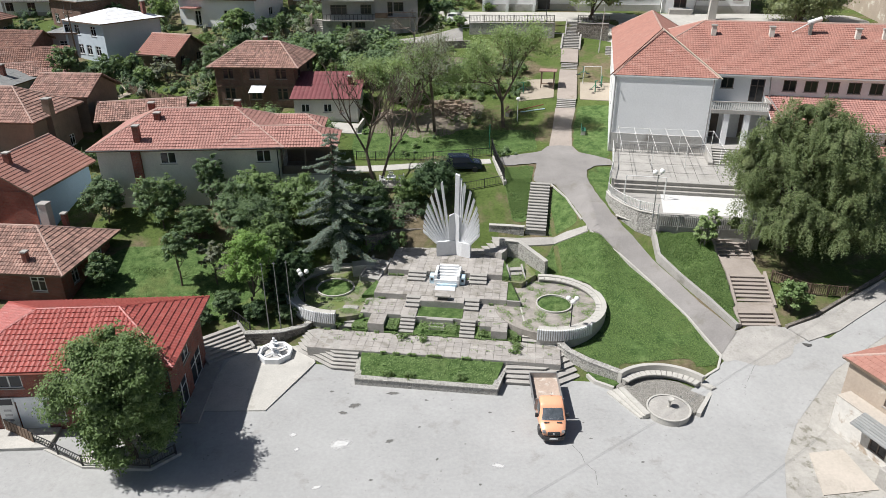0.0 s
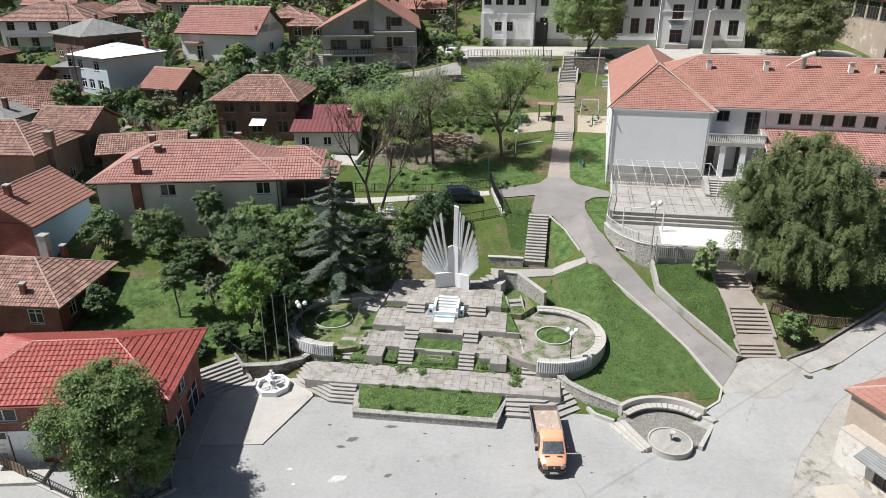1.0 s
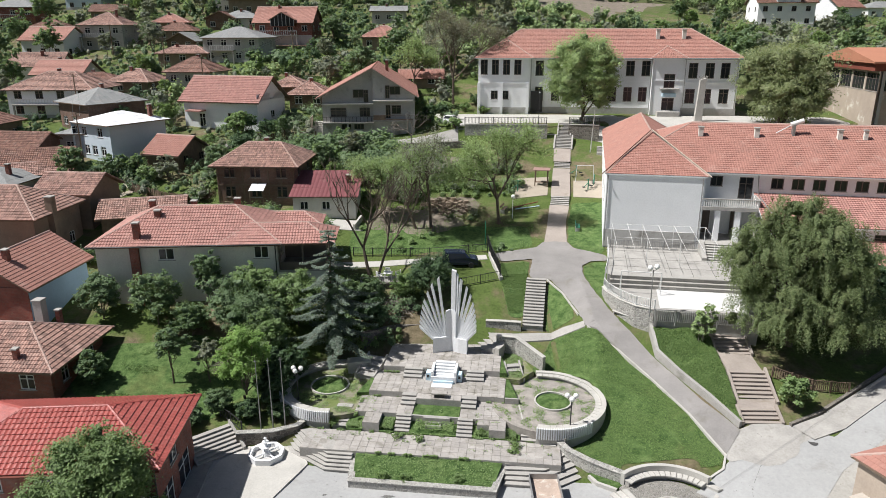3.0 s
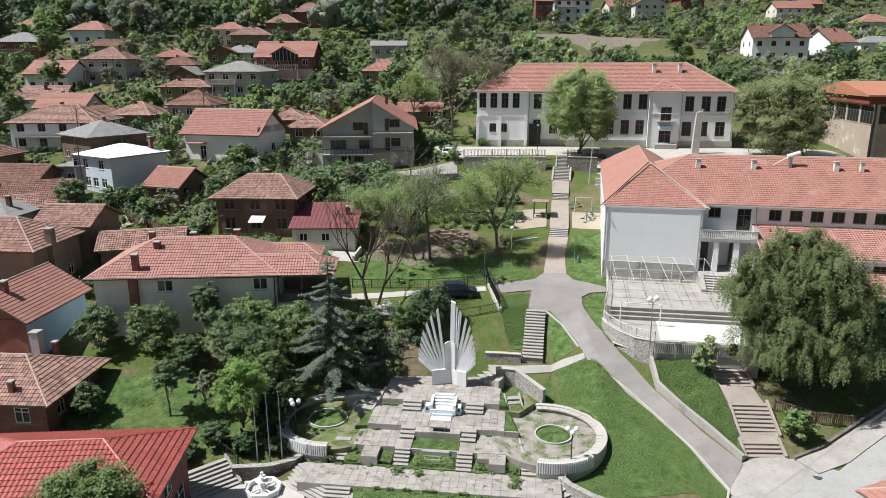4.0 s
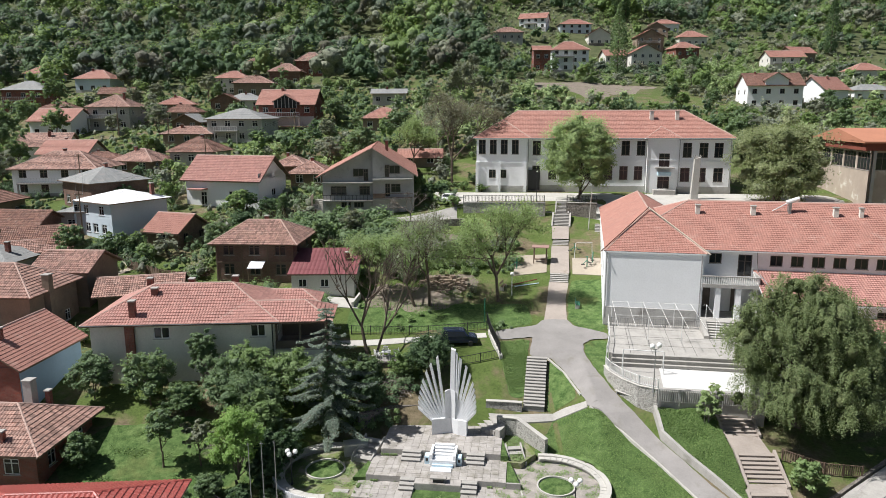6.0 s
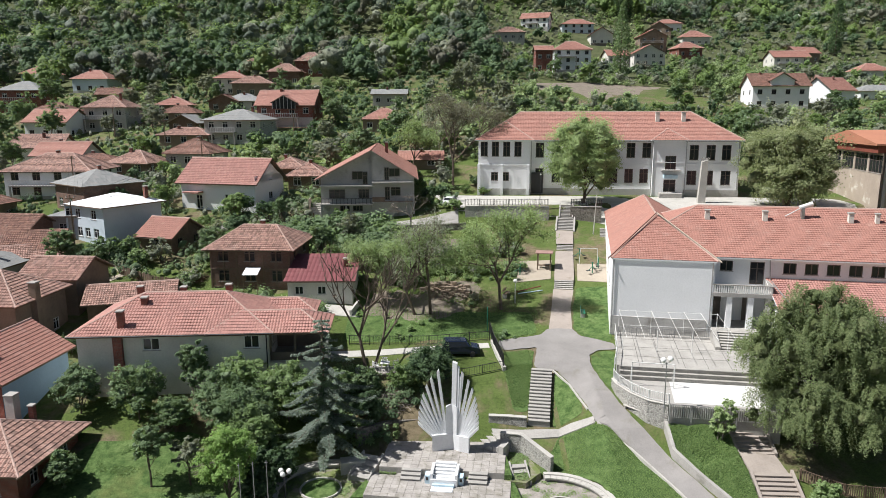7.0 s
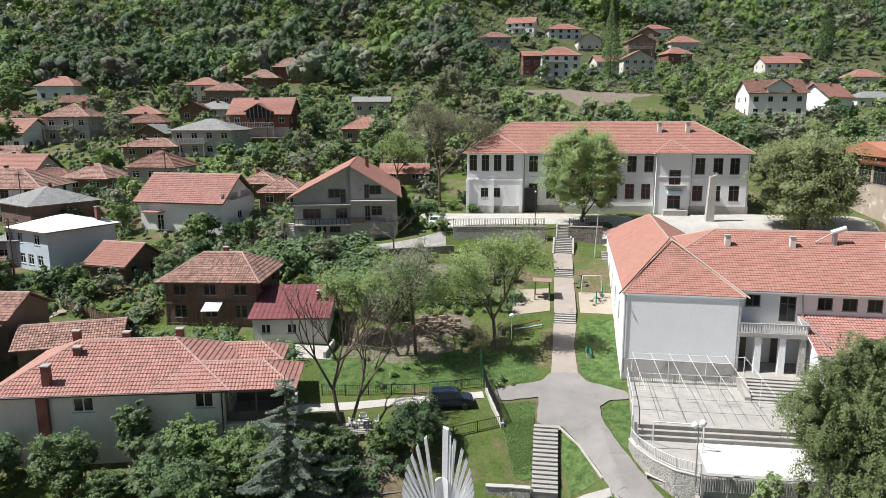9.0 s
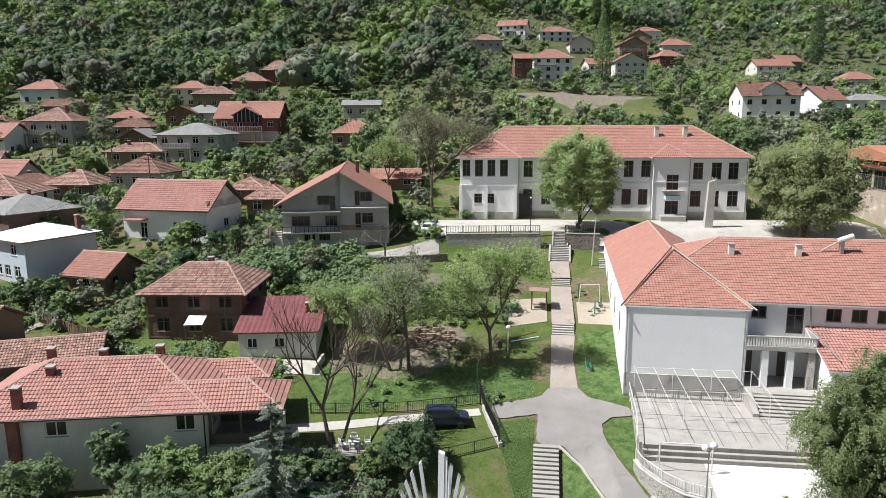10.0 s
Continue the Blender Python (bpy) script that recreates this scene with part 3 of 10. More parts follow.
def ribbon(name, material, left, right, lift, thick=0.25, steps=12, label="", kind="structure"):
    """A paved way between two edge lines laid on the hillside, with sides."""
    def along(line, s):
        pts = [Vector((*p, 0)) for p in line]
        seg = [(b - a).length for a, b in zip(pts, pts[1:])]
        d = s * sum(seg)
        for a, b, k in zip(pts, pts[1:], seg):
            if d <= k + 1e-6:
                return a.lerp(b, d / k)
            d -= k
        return pts[-1]
    b = Build()
    n, m = steps * (max(len(left), len(right)) - 1), 4
    rows = []
    for i in range(n + 1):
        p, q = along(left, i / n), along(right, i / n)
        row = []
        for j in range(m + 1):
            c = p.lerp(q, j / m)
            row.append((c.x, c.y, ground_z(c.x, c.y) + (lift(c.x, c.y) if callable(lift) else lift)))
        rows.append(row)
    for i in range(n):
        for j in range(m):
            b.quad([rows[i][j], rows[i][j + 1], rows[i + 1][j + 1], rows[i + 1][j]])
        for e in (0, m):
            p, q = rows[i][e], rows[i + 1][e]
            b.quad([p, q, (q[0], q[1], q[2] - thick), (p[0], p[1], p[2] - thick)])
    return structure(name, b, material, label)


def stair(x, y, z, rz, w, run, rise, n, mat, label, walls=0.0, group=""):
    """A flight that climbs along its own +y from its foot at x, y, z."""
    st = thing("stair", x, y, z, rz, label, "stairs", group)
    t, r = run / n, rise / n
    me = Build().box(-w / 2 + 0.01, w / 2 - 0.01, 0.045, t + 0.03, -0.6, r - 0.05).box(-w / 2, w / 2, -0.015, t + 0.05, r - 0.055, r, 0.01).mesh("step", mat)
    for i in range(n):
        child("step", me, st, pose(random.uniform(-0.01, 0.01), i * t, i * r + random.uniform(-0.006, 0.006)))
    for s in ((-1, 1) if walls else ()):
        b = Build()
        x0, x1 = s * (w / 2 + 0.01), s * (w / 2 + walls)
        pr = [(x0, -0.1), (x1, -0.1), (x1, run + 0.1), (x0, run + 0.1)]
        if s < 0:
            pr = pr[::-1]
        b.prism(pr, -0.8, lambda px, py: 0.28 + rise * max(0, min(1, py / run)))
        b.part("side_wall", mat, st)
    return st


# ---- hillside ----
def steps_out(lo, hi, fine0, fine1, fine):
    """Grid lines that are close between fine0 and fine1 and widen beyond."""
    xs = list(np.arange(fine0, fine1 + 0.01, fine))
    s, x = fine, fine1
    while x < hi:
        s *= 1.15
        x += s
        xs.append(min(x, hi))
    s, x = fine, fine0
    while x > lo:
        s *= 1.15
        x -= s
        xs.insert(0, max(x, lo))
    return [float(k) for k in xs]


def hill(x, y):
    """Ground with small unevenness away from the paved parts."""
    z = ground_z(x, y)
    if y > 104:
        z += 0.5 * noise.noise((x * 0.08, y * 0.08, 0)) * min(1, (y - 104) / 20)
    if y > 200:
        z += 6 * noise.noise((x * 0.012, y * 0.012, 3)) * min(1, (y - 200) / 150)
    return z


GX, GY = steps_out(-900, 900, -40, 42, 0.66), steps_out(-300, 1300, 24, 112, 0.66)
pts = [(x, y, hill(x, y)) for x in GX for y in GY]
ny = len(GY)
tagged(new("ground", mesh_of("ground", pts, [(i * ny + j, (i + 1) * ny + j, (i + 1) * ny + j + 1, i * ny + j + 1) for i in range(len(GX) - 1) for j in range(ny - 1)], M["ground"], None, True)),
       "grassy hillside with bare soil patches", "", "", "structure")

# square and street: asphalt up to the foot of the terraces
EDGE = [(-90, 40), (-31, 42), (-19, 46.8), (-15, 46.6), (-10, 44.2), (-6, 43.5), (5, 42.6), (11.5, 41.6), (13, 40.6), (17.5, 40.2), (19.2, 41.4), (20.9, 42.9), (22.6, 45.5), (26.3, 45.7), (29, 44.3), (36.5, 49.4), (60, 66), (90, 80)]


def back_edge(x):
    return float(np.interp(x, [e[0] for e in EDGE], [e[1] for e in EDGE]))


NEAR = [(10, -60), (17.8, 20), (19.4, 29), (21.3, 33.6), (23.5, 36.8), (28.0, 41.2), (41, 49), (60, 60), (90, 74)]


def near_edge(x):
    return float(np.interp(x, [e[0] for e in NEAR], [e[1] for e in NEAR])) if x > 10 else -60.0


xs = steps_out(-90, 90, -40, 40, 0.33)
cols = []
for x in xs:
    lo, hi = max(-60.0, near_edge(x)), back_edge(x)
    t = np.concatenate([np.linspace(0, 0.5, 20, endpoint=False), np.linspace(0.5, 1, 60)])
    cols.append([(x, lo + (hi - lo) * float(k), ground_z(x, lo + (hi - lo) * float(k)) + 0.05) for k in t])
n = len(cols[0])
tagged(new("road", mesh_of("road", [p for c in cols for p in c], [(i * n + j, (i + 1) * n + j, (i + 1) * n + j + 1, i * n + j + 1) for i in range(len(xs) - 1) for j in range(n - 1)], M["asphalt"], None, True)),
       "worn light grey asphalt square and street", "", "", "structure")

# foot path climbing beside the lawn, and its branches
def within(poly):
    """A test for places inside an outline."""
    def test(x, y):
        odd = False
        for (ax, ay), (bx, by) in zip(poly, poly[1:] + poly[:1]):
            if (ay > y) != (by > y) and x < ax + (y - ay) / (by - ay) * (bx - ax):
                odd = not odd
        return odd
    return test


JUNCTION = [(13.2, 58.0), (13.05, 59.7), (12.16, 63.7), (11.2, 66.0), (9.1, 66.4), (10.0, 70.4), (6.5, 69.9), (6.1, 72.2), (10.7, 73.2), (11.75, 74.7), (14.3, 74.4), (14.75, 72.6),
            (17.9, 70.4), (17.75, 69.2), (16.0, 69.2), (14.85, 68.3), (14.55, 66.0), (14.95, 62.7), (15.6, 59.9), (16.4, 57.9)]
ribbon("path", M["path"], [(20.6, 43.2), (19.3, 47.2), (17.6, 50.8), (15.5, 54.6), (13.2, 58.2)], [(22.5, 45.4), (20.6, 48.3), (18.9, 51.9), (17.6, 55.0), (16.2, 58.2)], 0.09, label="grey asphalt foot path with worn edges")
drape("path", M["path"], [5.6 + 0.2 * i for i in range(65)], [57.6 + 0.2 * i for i in range(88)], within(JUNCTION), 0.094, label="wide grey asphalt junction of the foot paths")
ribbon("path", M["concrete"], [(4.8, 58.9), (7.8, 58.8), (10.7, 58.6), (13.2, 57.9)], [(4.6, 59.8), (9.5, 59.5), (11.5, 59.25), (13.2, 58.6)], 0.13, 0.3, label="pale concrete side path")
ribbon("path", M["steppath"], [(11.8, 74.5), (12.8, 79.2), (13.9, 84.7)], [(14.3, 74.3), (15.2, 80.3), (16.3, 84.3)], 0.06, 0.2, label="worn pinkish path under the trees")
ribbon("path", M["steppath"], [(14.3, 86.6), (15.9, 95.4)], [(16.7, 86.2), (18.2, 95.0)], lambda x, y: 0.04 + 0.26 * max(0, min(1, (95 - y) / 8)), 0.5, label="sandy landing between flights of steps")
ribbon("path", M["steppath"], [(16.2, 97.0), (17.0, 102.0)], [(18.5, 96.6), (19.4, 101.6)], lambda x, y: 0.04 + 0.26 * max(0, min(1, (101.6 - y) / 5)), 0.5, label="sandy landing between flights of steps")
ribbon("path", M["pale"], [(-16, 68.6), (-9.2, 69.0), (5.2, 70.6)], [(-16, 69.6), (-9.2, 70.0), (5.1, 71.7)], 0.05, 0.15, label="narrow pale concrete track")
drape("pavement", M["concrete"], [19.6 + 0.1 * i for i in range(95)], [40.4 + 0.1 * i for i in range(58)], lambda x, y: y < 45.9 and math.hypot((x - 23.8 - 0.5 * (y - 43.9)) / 2.8, (y - 44.1) / 2.1) < 1 + 0.35 * noise.noise((x * 0.6, y * 0.6, 5)), 0.066, label="cracked concrete patch at the foot of the steps")
ribbon("verge", M["stony"], [(17.3, 22), (18.5, 29), (20.5, 34.0), (22.8, 37.6), (27.4, 41.9), (41, 49.4)], [(30, 20), (30, 29), (30, 33), (30, 36), (31, 40), (42, 46)], 0.03, 0.2, label="stony earth verge with weeds")


def lawn_inside(x, y):
    """The open lawn between the round seat and the path."""
    edge = float(np.interp(y, [42.5, 43.2, 47.2, 50.8, 54.6, 57.9, 60], [20.0, 20.5, 19.2, 17.5, 15.4, 13.3, 12.6]))
    if x > edge or (x - 8.6) ** 2 + (y - 49.86) ** 2 < 4.7 ** 2:
        return False
    if y < 46.2 and x < 9.3 + (46 - y) * 0.95 or y < 42.4 + (0.9 if 13 < x < 18.6 else 0):
        return False
    return y < float(np.interp(x, [8, 10.7, 13.2], [55, 59.2, 57.9])) if x < 13.2 else True


drape("lawn", M["lawn"], [8 + 0.33 * i for i in range(40)], [42 + 0.33 * i for i in range(54)], lawn_inside, 0.035, label="sloping green lawn with dry patches")
def steps_lawn(x, y):
    """Grass on both sides of the long flight of steps."""
    k = 0.19 * (y - 59.4)
    if x > 9.8 + k:
        return 59.6 < y < 66 and x < float(np.interp(y, [58, 63.7, 66], [13.0, 12.05, 11.1]))
    return x < 7.6 + k and 61.3 < y < 69.5 + 0.17 * (x - 6.6) and x > 6.3 - 0.1 * (y - 66)


drape("lawn", M["lawn"], [4.6 + 0.25 * i for i in range(36)], [59.4 + 0.25 * i for i in range(44)], steps_lawn, 0.035, label="green lawn on both sides of the long steps")
drape("lawn", M["lawn"], [14.2 + 0.25 * i for i in range(17)], [59 + 0.25 * i for i in range(44)], within([(15.0, 68.2), (16.1, 69.0), (17.5, 69.0), (16.2, 62.5), (15.9, 60.2), (15.1, 62.7), (14.7, 66.0)]), 0.035, label="strip of lawn below the court rail")
drape("lawn", M["lawn"], [-31 + 0.4 * i for i in range(46)], [47.6 + 0.4 * i for i in range(31)], lambda x, y: math.hypot((x + 22.4) / 8.6, (y - 53.4) / 5.2) < 1 + 0.2 * noise.noise((x * 0.3, y * 0.3, 7)), 0.03, label="sunny garden lawn between the shrubs")
drape("lawn", M["lush"], [-10 + 0.5 * i for i in range(42)], [72 + 0.5 * i for i in range(16)], lambda x, y: x < 11 and y > 72.4 + 0.1 * x, 0.03, label="bright rough grass above the track")
def bank_inside(x, y):
    """The rough bank between the path wall and the street steps."""
    return 46 < y < 56 and float(np.interp(y, [45.4, 48.1, 51, 53.6, 56], [22.8, 21.3, 19.8, 18.7, 18.8])) < x < float(np.interp(y, [46, 52, 56], [22.8, 23.3, 23.4]))


def bank_lift(x, y):
    return 0.06 + 0.16 * (1 + noise.noise((x * 0.9, y * 0.9, 4))) + 0.5 * max(0.0, min(1.0, (y - 52.5) / 3))


drape("lawn", M["lush"], [18.2 + 0.3 * i for i in range(20)], [45.8 + 0.3 * i for i in range(35)], bank_inside, bank_lift, label="rough weedy bank below the court")
drape("lawn", M["lawn"], [14.5 + 0.4 * i for i in range(16)], [70.5 + 0.4 * i for i in range(37)], lambda x, y: float(np.interp(y, [70.5, 72.5, 74.4, 80, 84], [17.9, 15.0, 14.5, 15.4, 16.5])) < x < 18.2 + 0.21 * (y - 73), 0.03, label="green lawn between path and hall")

# ---- memorial terraces; their own frame, turned and laid on the axis ----
TURN = -7.5
AX, AY = -0.044, 50.085


def T(u, v, z=0.0, rz=0.0):
    c, s = math.cos(radians(TURN)), math.sin(radians(TURN))
    return AX + u * c - v * s, AY + u * s + v * c, z, TURN + rz


W0, T1, T2, T3 = 0.95, 1.75, 2.25, 2.75


def terrace(name, u0, u1, v0, v1, z, size=0.62, label="", front="concrete", drop=0.0):
    """A raised block paved with separate slabs."""
    x, y, _, r = T(0, 0)
    ob = thing(name, x, y, 0, r, label, "terrace", "", "structure")
    Build().box(u0, u1, v0, v1, -0.6, z - 0.05).part("base", M[front], ob)
    b = Build()
    b.box(u0 + 0.05, u1 - 0.05, v0 + 0.05, v1 - 0.05, z - 0.06, z - 0.035).part("joint", M["joint"], ob)
    nu, nv = max(1, round((u1 - u0) / size)), max(1, round((v1 - v0) / size))
    su, sv = (u1 - u0) / nu, (v1 - v0) / nv
    me = Build().box(-su / 2 + 0.007, su / 2 - 0.007, -sv / 2 + 0.007, sv / 2 - 0.007, -0.05, 0, 0.008).mesh("slab", M["slab"])
    for i in range(nu):
        for j in range(nv):
            child("slab", me, ob, pose(u0 + (i + 0.5) * su, v0 + (j + 0.5) * sv, z + random.uniform(-0.008, 0.008), random.uniform(-0.5, 0.5), random.uniform(-0.5, 0.5), random.uniform(-0.4, 0.4)))
    return ob


def patch_of(name, outline, z, material, label, kind="structure", thick=0.5):
    """A bed or plot of ground with a turfed, uneven top in the terrace frame."""
    x, y, _, r = T(0, 0)
    b = Build()
    zf = z if callable(z) else (lambda px, py: z)
    b.prism(outline, -0.6, zf)
    ob = new(name, b.mesh(name, material))
    ob.matrix_basis = pose(x, y, 0, 0, 0, r)
    return tagged(ob, label, "", "", kind)


terrace("terrace", -9.7, 9.6, -6.3, -3.6, W0, label="lower paved walk of worn pinkish slabs")
terrace("terrace", -6.5, -1.9, -2.0, 0.5, T1, label="paved middle terrace of worn pinkish slabs")
terrace("terrace", -5.55, -4.25, -3.55, -2.0, T1 - 0.02, label="paved block jutting out with grass in its joints")
terrace("terrace", 1.85, 6.2, -2.15, 0.5, T1, label="paved middle terrace of worn pinkish slabs")
terrace("terrace", 3.3, 4.25, -2.9, -2.15, T1 - 0.02, label="paved block jutting out with grass in its joints")
terrace("terrace", 4.25, 5.5, -3.55, -2.15, T1 - 0.02, label="paved block jutting out with grass in its joints")
terrace("terrace", -5.9, 5.25, 0.5, 4.0, T2, label="upper paved terrace of worn pinkish slabs")
terrace("terrace", -1.85, 1.8, -0.35, 0.5, T2 - 0.01, label="paved step of the upper terrace above the grass bed")
terrace("terrace", -5.4, 4.7, 4.0, 9.5, T3, label="paved monument platform of worn slabs")
terrace("terrace", -3.4, 3.2, 9.5, 12.0, T3 - 0.03, label="paved strip behind the monument")
patch_of("lawn", [(-6.85, -3.6), (-5.55, -3.6), (-5.55, -2.0), (-6.5, -2.0), (-6.5, -1.0), (-6.85, -1.0)], lambda u, v: 1.1 + 0.12 * (v + 3.6), M["lush"], "rough grass strip beside the slabs")
patch_of("lawn", [(-4.25, -3.6), (-3.1, -3.6), (-3.1, -2.0), (-4.25, -2.0)], lambda u, v: 1.05 + 0.2 * (v + 3.6), M["lush"], "rough grass strip between steps")
patch_of("lawn", [(-1.9, -3.6), (1.75, -3.6), (1.75, -2.1), (-1.9, -2.1)], lambda u, v: 1.05 + 0.1 * (v + 3.6), M["lush"], "grass bed in front of the planter")
patch_of("lawn", [(-1.85, -2.1), (1.8, -2.1), (1.8, -0.35), (-1.85, -0.35)], 1.68, M["lush"], "grass bed on the terrace axis")
patch_of("lawn", [(2.95, -3.6), (6.6, -3.6), (6.6, -2.15), (2.95, -2.15)], lambda u, v: 1.05 + 0.12 * (v + 3.6), M["lush"], "overgrown grass strip with weeds")
patch_of("lawn", [(5.25, 0.5), (6.35, 0.5), (5.35, 4.4), (5.25, 4.4)], 2.18, M["lush"], "narrow wedge of grass")
patch_of("lawn", [(4.7, 3.9), (5.3, 3.9), (4.75, 7.0)], 2.7, M["lush"], "narrow wedge of grass")
patch_of("lawn", [(6.2, -2.15), (6.75, -2.0), (6.4, 0.5), (6.2, 0.5)], 1.72, M["lush"], "narrow wedge of grass")
patch_of("lawn", [(-6.9, 0.3), (-5.9, 0.5), (-5.9, 4.0), (-5.4, 5.2), (-5.9, 4.6)], 2.05, M["lush"], "narrow wedge of grass")
patch_of("pavement", [(5.5, 3.9), (6.42, 0.5), (6.78, -1.9), (8.6, -1.9), (8.6, 5.2), (6.9, 3.8)], 1.772, M["gravel"], "weedy pebble paving between the round seat and the terraces")
patch_of("pavement", [(-6.6, 0.4), (-7.0, -1.1), (-8.9, -1.1), (-8.9, 5.3), (-6.9, 4.2)][::-1], 1.672, M["weedy"], "weedy earth between the round seat and the terraces")

STAIR_GROUP = "concrete terrace steps"
for u0, u1, v0, v1 in ((-3.1, -1.9, -3.45, -1.95), (1.75, 2.95, -3.65, -2.1), (6.68, 7.95, -3.65, -1.85), (-8.1, -6.85, -3.25, -1.05)):
    x, y, z, r = T((u0 + u1) / 2, v0, W0)
    stair(x, y, z, r, u1 - u0, v1 - v0, T1 - W0, 5, M["concrete"], "short flight of weathered concrete steps", group=STAIR_GROUP)
for u0, u1, v, a, b in ((-3.05, -1.86, -0.75, T1, T2), (1.82, 3.05, -0.75, T1, T2), (-3.5, -1.9, 2.9, T2, T3), (1.9, 3.4, 2.9, T2, T3)):
    x, y, z, r = T((u0 + u1) / 2, v, a)
    stair(x, y, z, r, u1 - u0, 1.2, b - a, 3, M["concrete"], "short flight of weathered concrete steps", group=STAIR_GROUP)
x, y, z, r = T(6.15, 4.0, 1.85)
stair(x, y, z, r + 14, 1.15, 1.95, 0.75, 4, M["concrete"], "flight of white-edged concrete steps beside the round seat", 0.14, STAIR_GROUP)
x, y, z, r = T(-6.9, 3.2, 1.95)
stair(x, y, z, r - 14, 1.6, 2.6, 0.8, 4, M["concrete"], "shaded flight of concrete steps under the spruce", 0.16, STAIR_GROUP)


def corner_stair(sign, label):
    """Wide steps from the square that turn a corner at the terrace end."""
    x, y, _, r = T(0, 0)
    st = thing("stair", x, y, 0, r, label, "stairs", STAIR_GROUP)
    n, t = 6, 0.27
    for i in range(n):
        k = (n - 1 - i) * t
        z = W0 * (i + 1) / n
        if sign < 0:
            out = [(5.62, -6.3 - k), (7.5, -6.3 - k), (9.6 + k * 0.75, -4.8 - k * 0.75), (10.4 + k * 0.75, -4.0 - k * 0.4), (9.6, -3.6), (5.62, -6.25)]
            out = [(-u, v) for u, v in reversed(out)]
        else:
            k *= 1.35
            out = [(5.62, -6.0 - k), (7.9 + 0.75 * k, -5.75 - 1.1 * k), (10.05 + 0.55 * k, -3.95 - 1.35 * k), (9.9, -3.7), (5.62, -5.95)]
        Build().prism([(u * 0.995, v + 0.05) for u, v in out], -0.3, z - 0.05).prism(out, z - 0.055, z).part("step", M["concrete"], st)
    return st


corner_stair(1, "wide worn concrete steps turning a corner to the square")
corner_stair(-1, "wide worn concrete steps turning towards the fountain")


# planted bed with a rubble wall at the square
def low_wall(name, line, z0, height, width, mat, cap=None, label="", closed=False):
    """A wall along a line of (x, y) with mitred corners; z0 follows the ground when None."""
    ob = thing(name, 0, 0, 0, 0, label, "wall", "", "structure")
    b, c = Build(), Build()
    pts = [Vector((*p, 0)) for p in line]
    n = len(pts)
    left, right = [], []
    for i, p in enumerate(pts):
        a = pts[i - 1] if i or closed else None
        e = pts[(i + 1) % n] if i < n - 1 or closed else None
        d0 = (p - a).normalized() if a is not None else (e - p).normalized()
        d1 = (e - p).normalized() if e is not None else d0
        t = (d0 + d1).normalized()
        nrm = Vector((-t.y, t.x, 0))
        k = width / 2 / max(0.4, nrm.dot(Vector((-d0.y, d0.x, 0))))
        left.append(p + nrm * k)
        right.append(p - nrm * k)
    for i in range(n if closed else n - 1):
        j = (i + 1) % n
        lo = [(ground_z(pts[q].x, pts[q].y) if z0 is None else z0) for q in (i, j)]
        L0, L1, R0, R1 = left[i], left[j], right[i], right[j]
        h0, h1 = (height[i], height[j]) if isinstance(height, (list, tuple)) else (height, height)
        for bb, d, z_a, z_b, g in ((b, -0.7, h0, h1, 0.0), (c, None, h0, h1, 0.05)):
            if bb is c and cap is None:
                continue
            w = (L0 - R0).normalized() * g, (L1 - R1).normalized() * g
            q = [R0 - w[0], R1 - w[1], L1 + w[1], L0 + w[0]]
            bot = [z + (d if d is not None else h) for z, h in zip((lo[0], lo[1], lo[1], lo[0]), (h0, h1, h1, h0))]
            top = [z + h + (0.07 if d is None else 0) for z, h in zip((lo[0], lo[1], lo[1], lo[0]), (h0, h1, h1, h0))]
            B = [Vector((p.x, p.y, z)) for p, z in zip(q, bot)]
            Tp = [Vector((p.x, p.y, z)) for p, z in zip(q, top)]
            for k in range(4):
                m = (k + 1) % 4
                bb.quad([B[k], B[m], Tp[m], Tp[k]])
            bb.quad(Tp)
    b.part("masonry", M[mat], ob)
    if cap:
        c.part("coping", M[cap], ob)
    return ob


TW = lambda pts: [T(u, v)[:2] for u, v in pts]
low_wall("wall", TW([(5.35, 4.3), (6.42, 0.45), (6.76, -1.85)]), 1.3, [0.62, 0.52, 0.5], 0.12, "pale", None, "thin pale kerb wall between terraces and round seat")
low_wall("wall", TW([(5.3, 0.42), (6.4, 0.42)]), 1.3, 0.98, 0.16, "concrete", None, "weathered concrete edge of the grass wedge")
low_wall("wall", TW([(-1.9, -2.05), (1.8, -2.05)]), 1.0, 0.72, 0.14, "concrete", None, "weathered concrete edge of the grass bed")
low_wall("wall", TW([(8.05, -3.75), (9.3, -3.95)]), 0.9, 0.12, 0.14, "pale", None, "pale kerb below the balusters")
low_wall("wall", TW([(9.62, -2.9), (10.1, -3.75)]), 0.0, 1.6, 0.42, "stone", None, "stub of rubble wall at the end of the walk")
low_wall("wall", TW([(-5.55, -6.0), (-5.1, -9.0), (4.95, -9.0), (5.55, -6.0)]), 0.0, 0.44, 0.4, "stone", "stone", "low rubble wall with worn coping round a planted bed")
patch_of("lawn", [(-5.0, -8.85), (4.85, -8.85), (5.4, -6.3), (-5.4, -6.3)], lambda u, v: 0.4 + 0.16 * (v + 8.8), M["lush"], "bed of rough green grass behind the rubble wall")


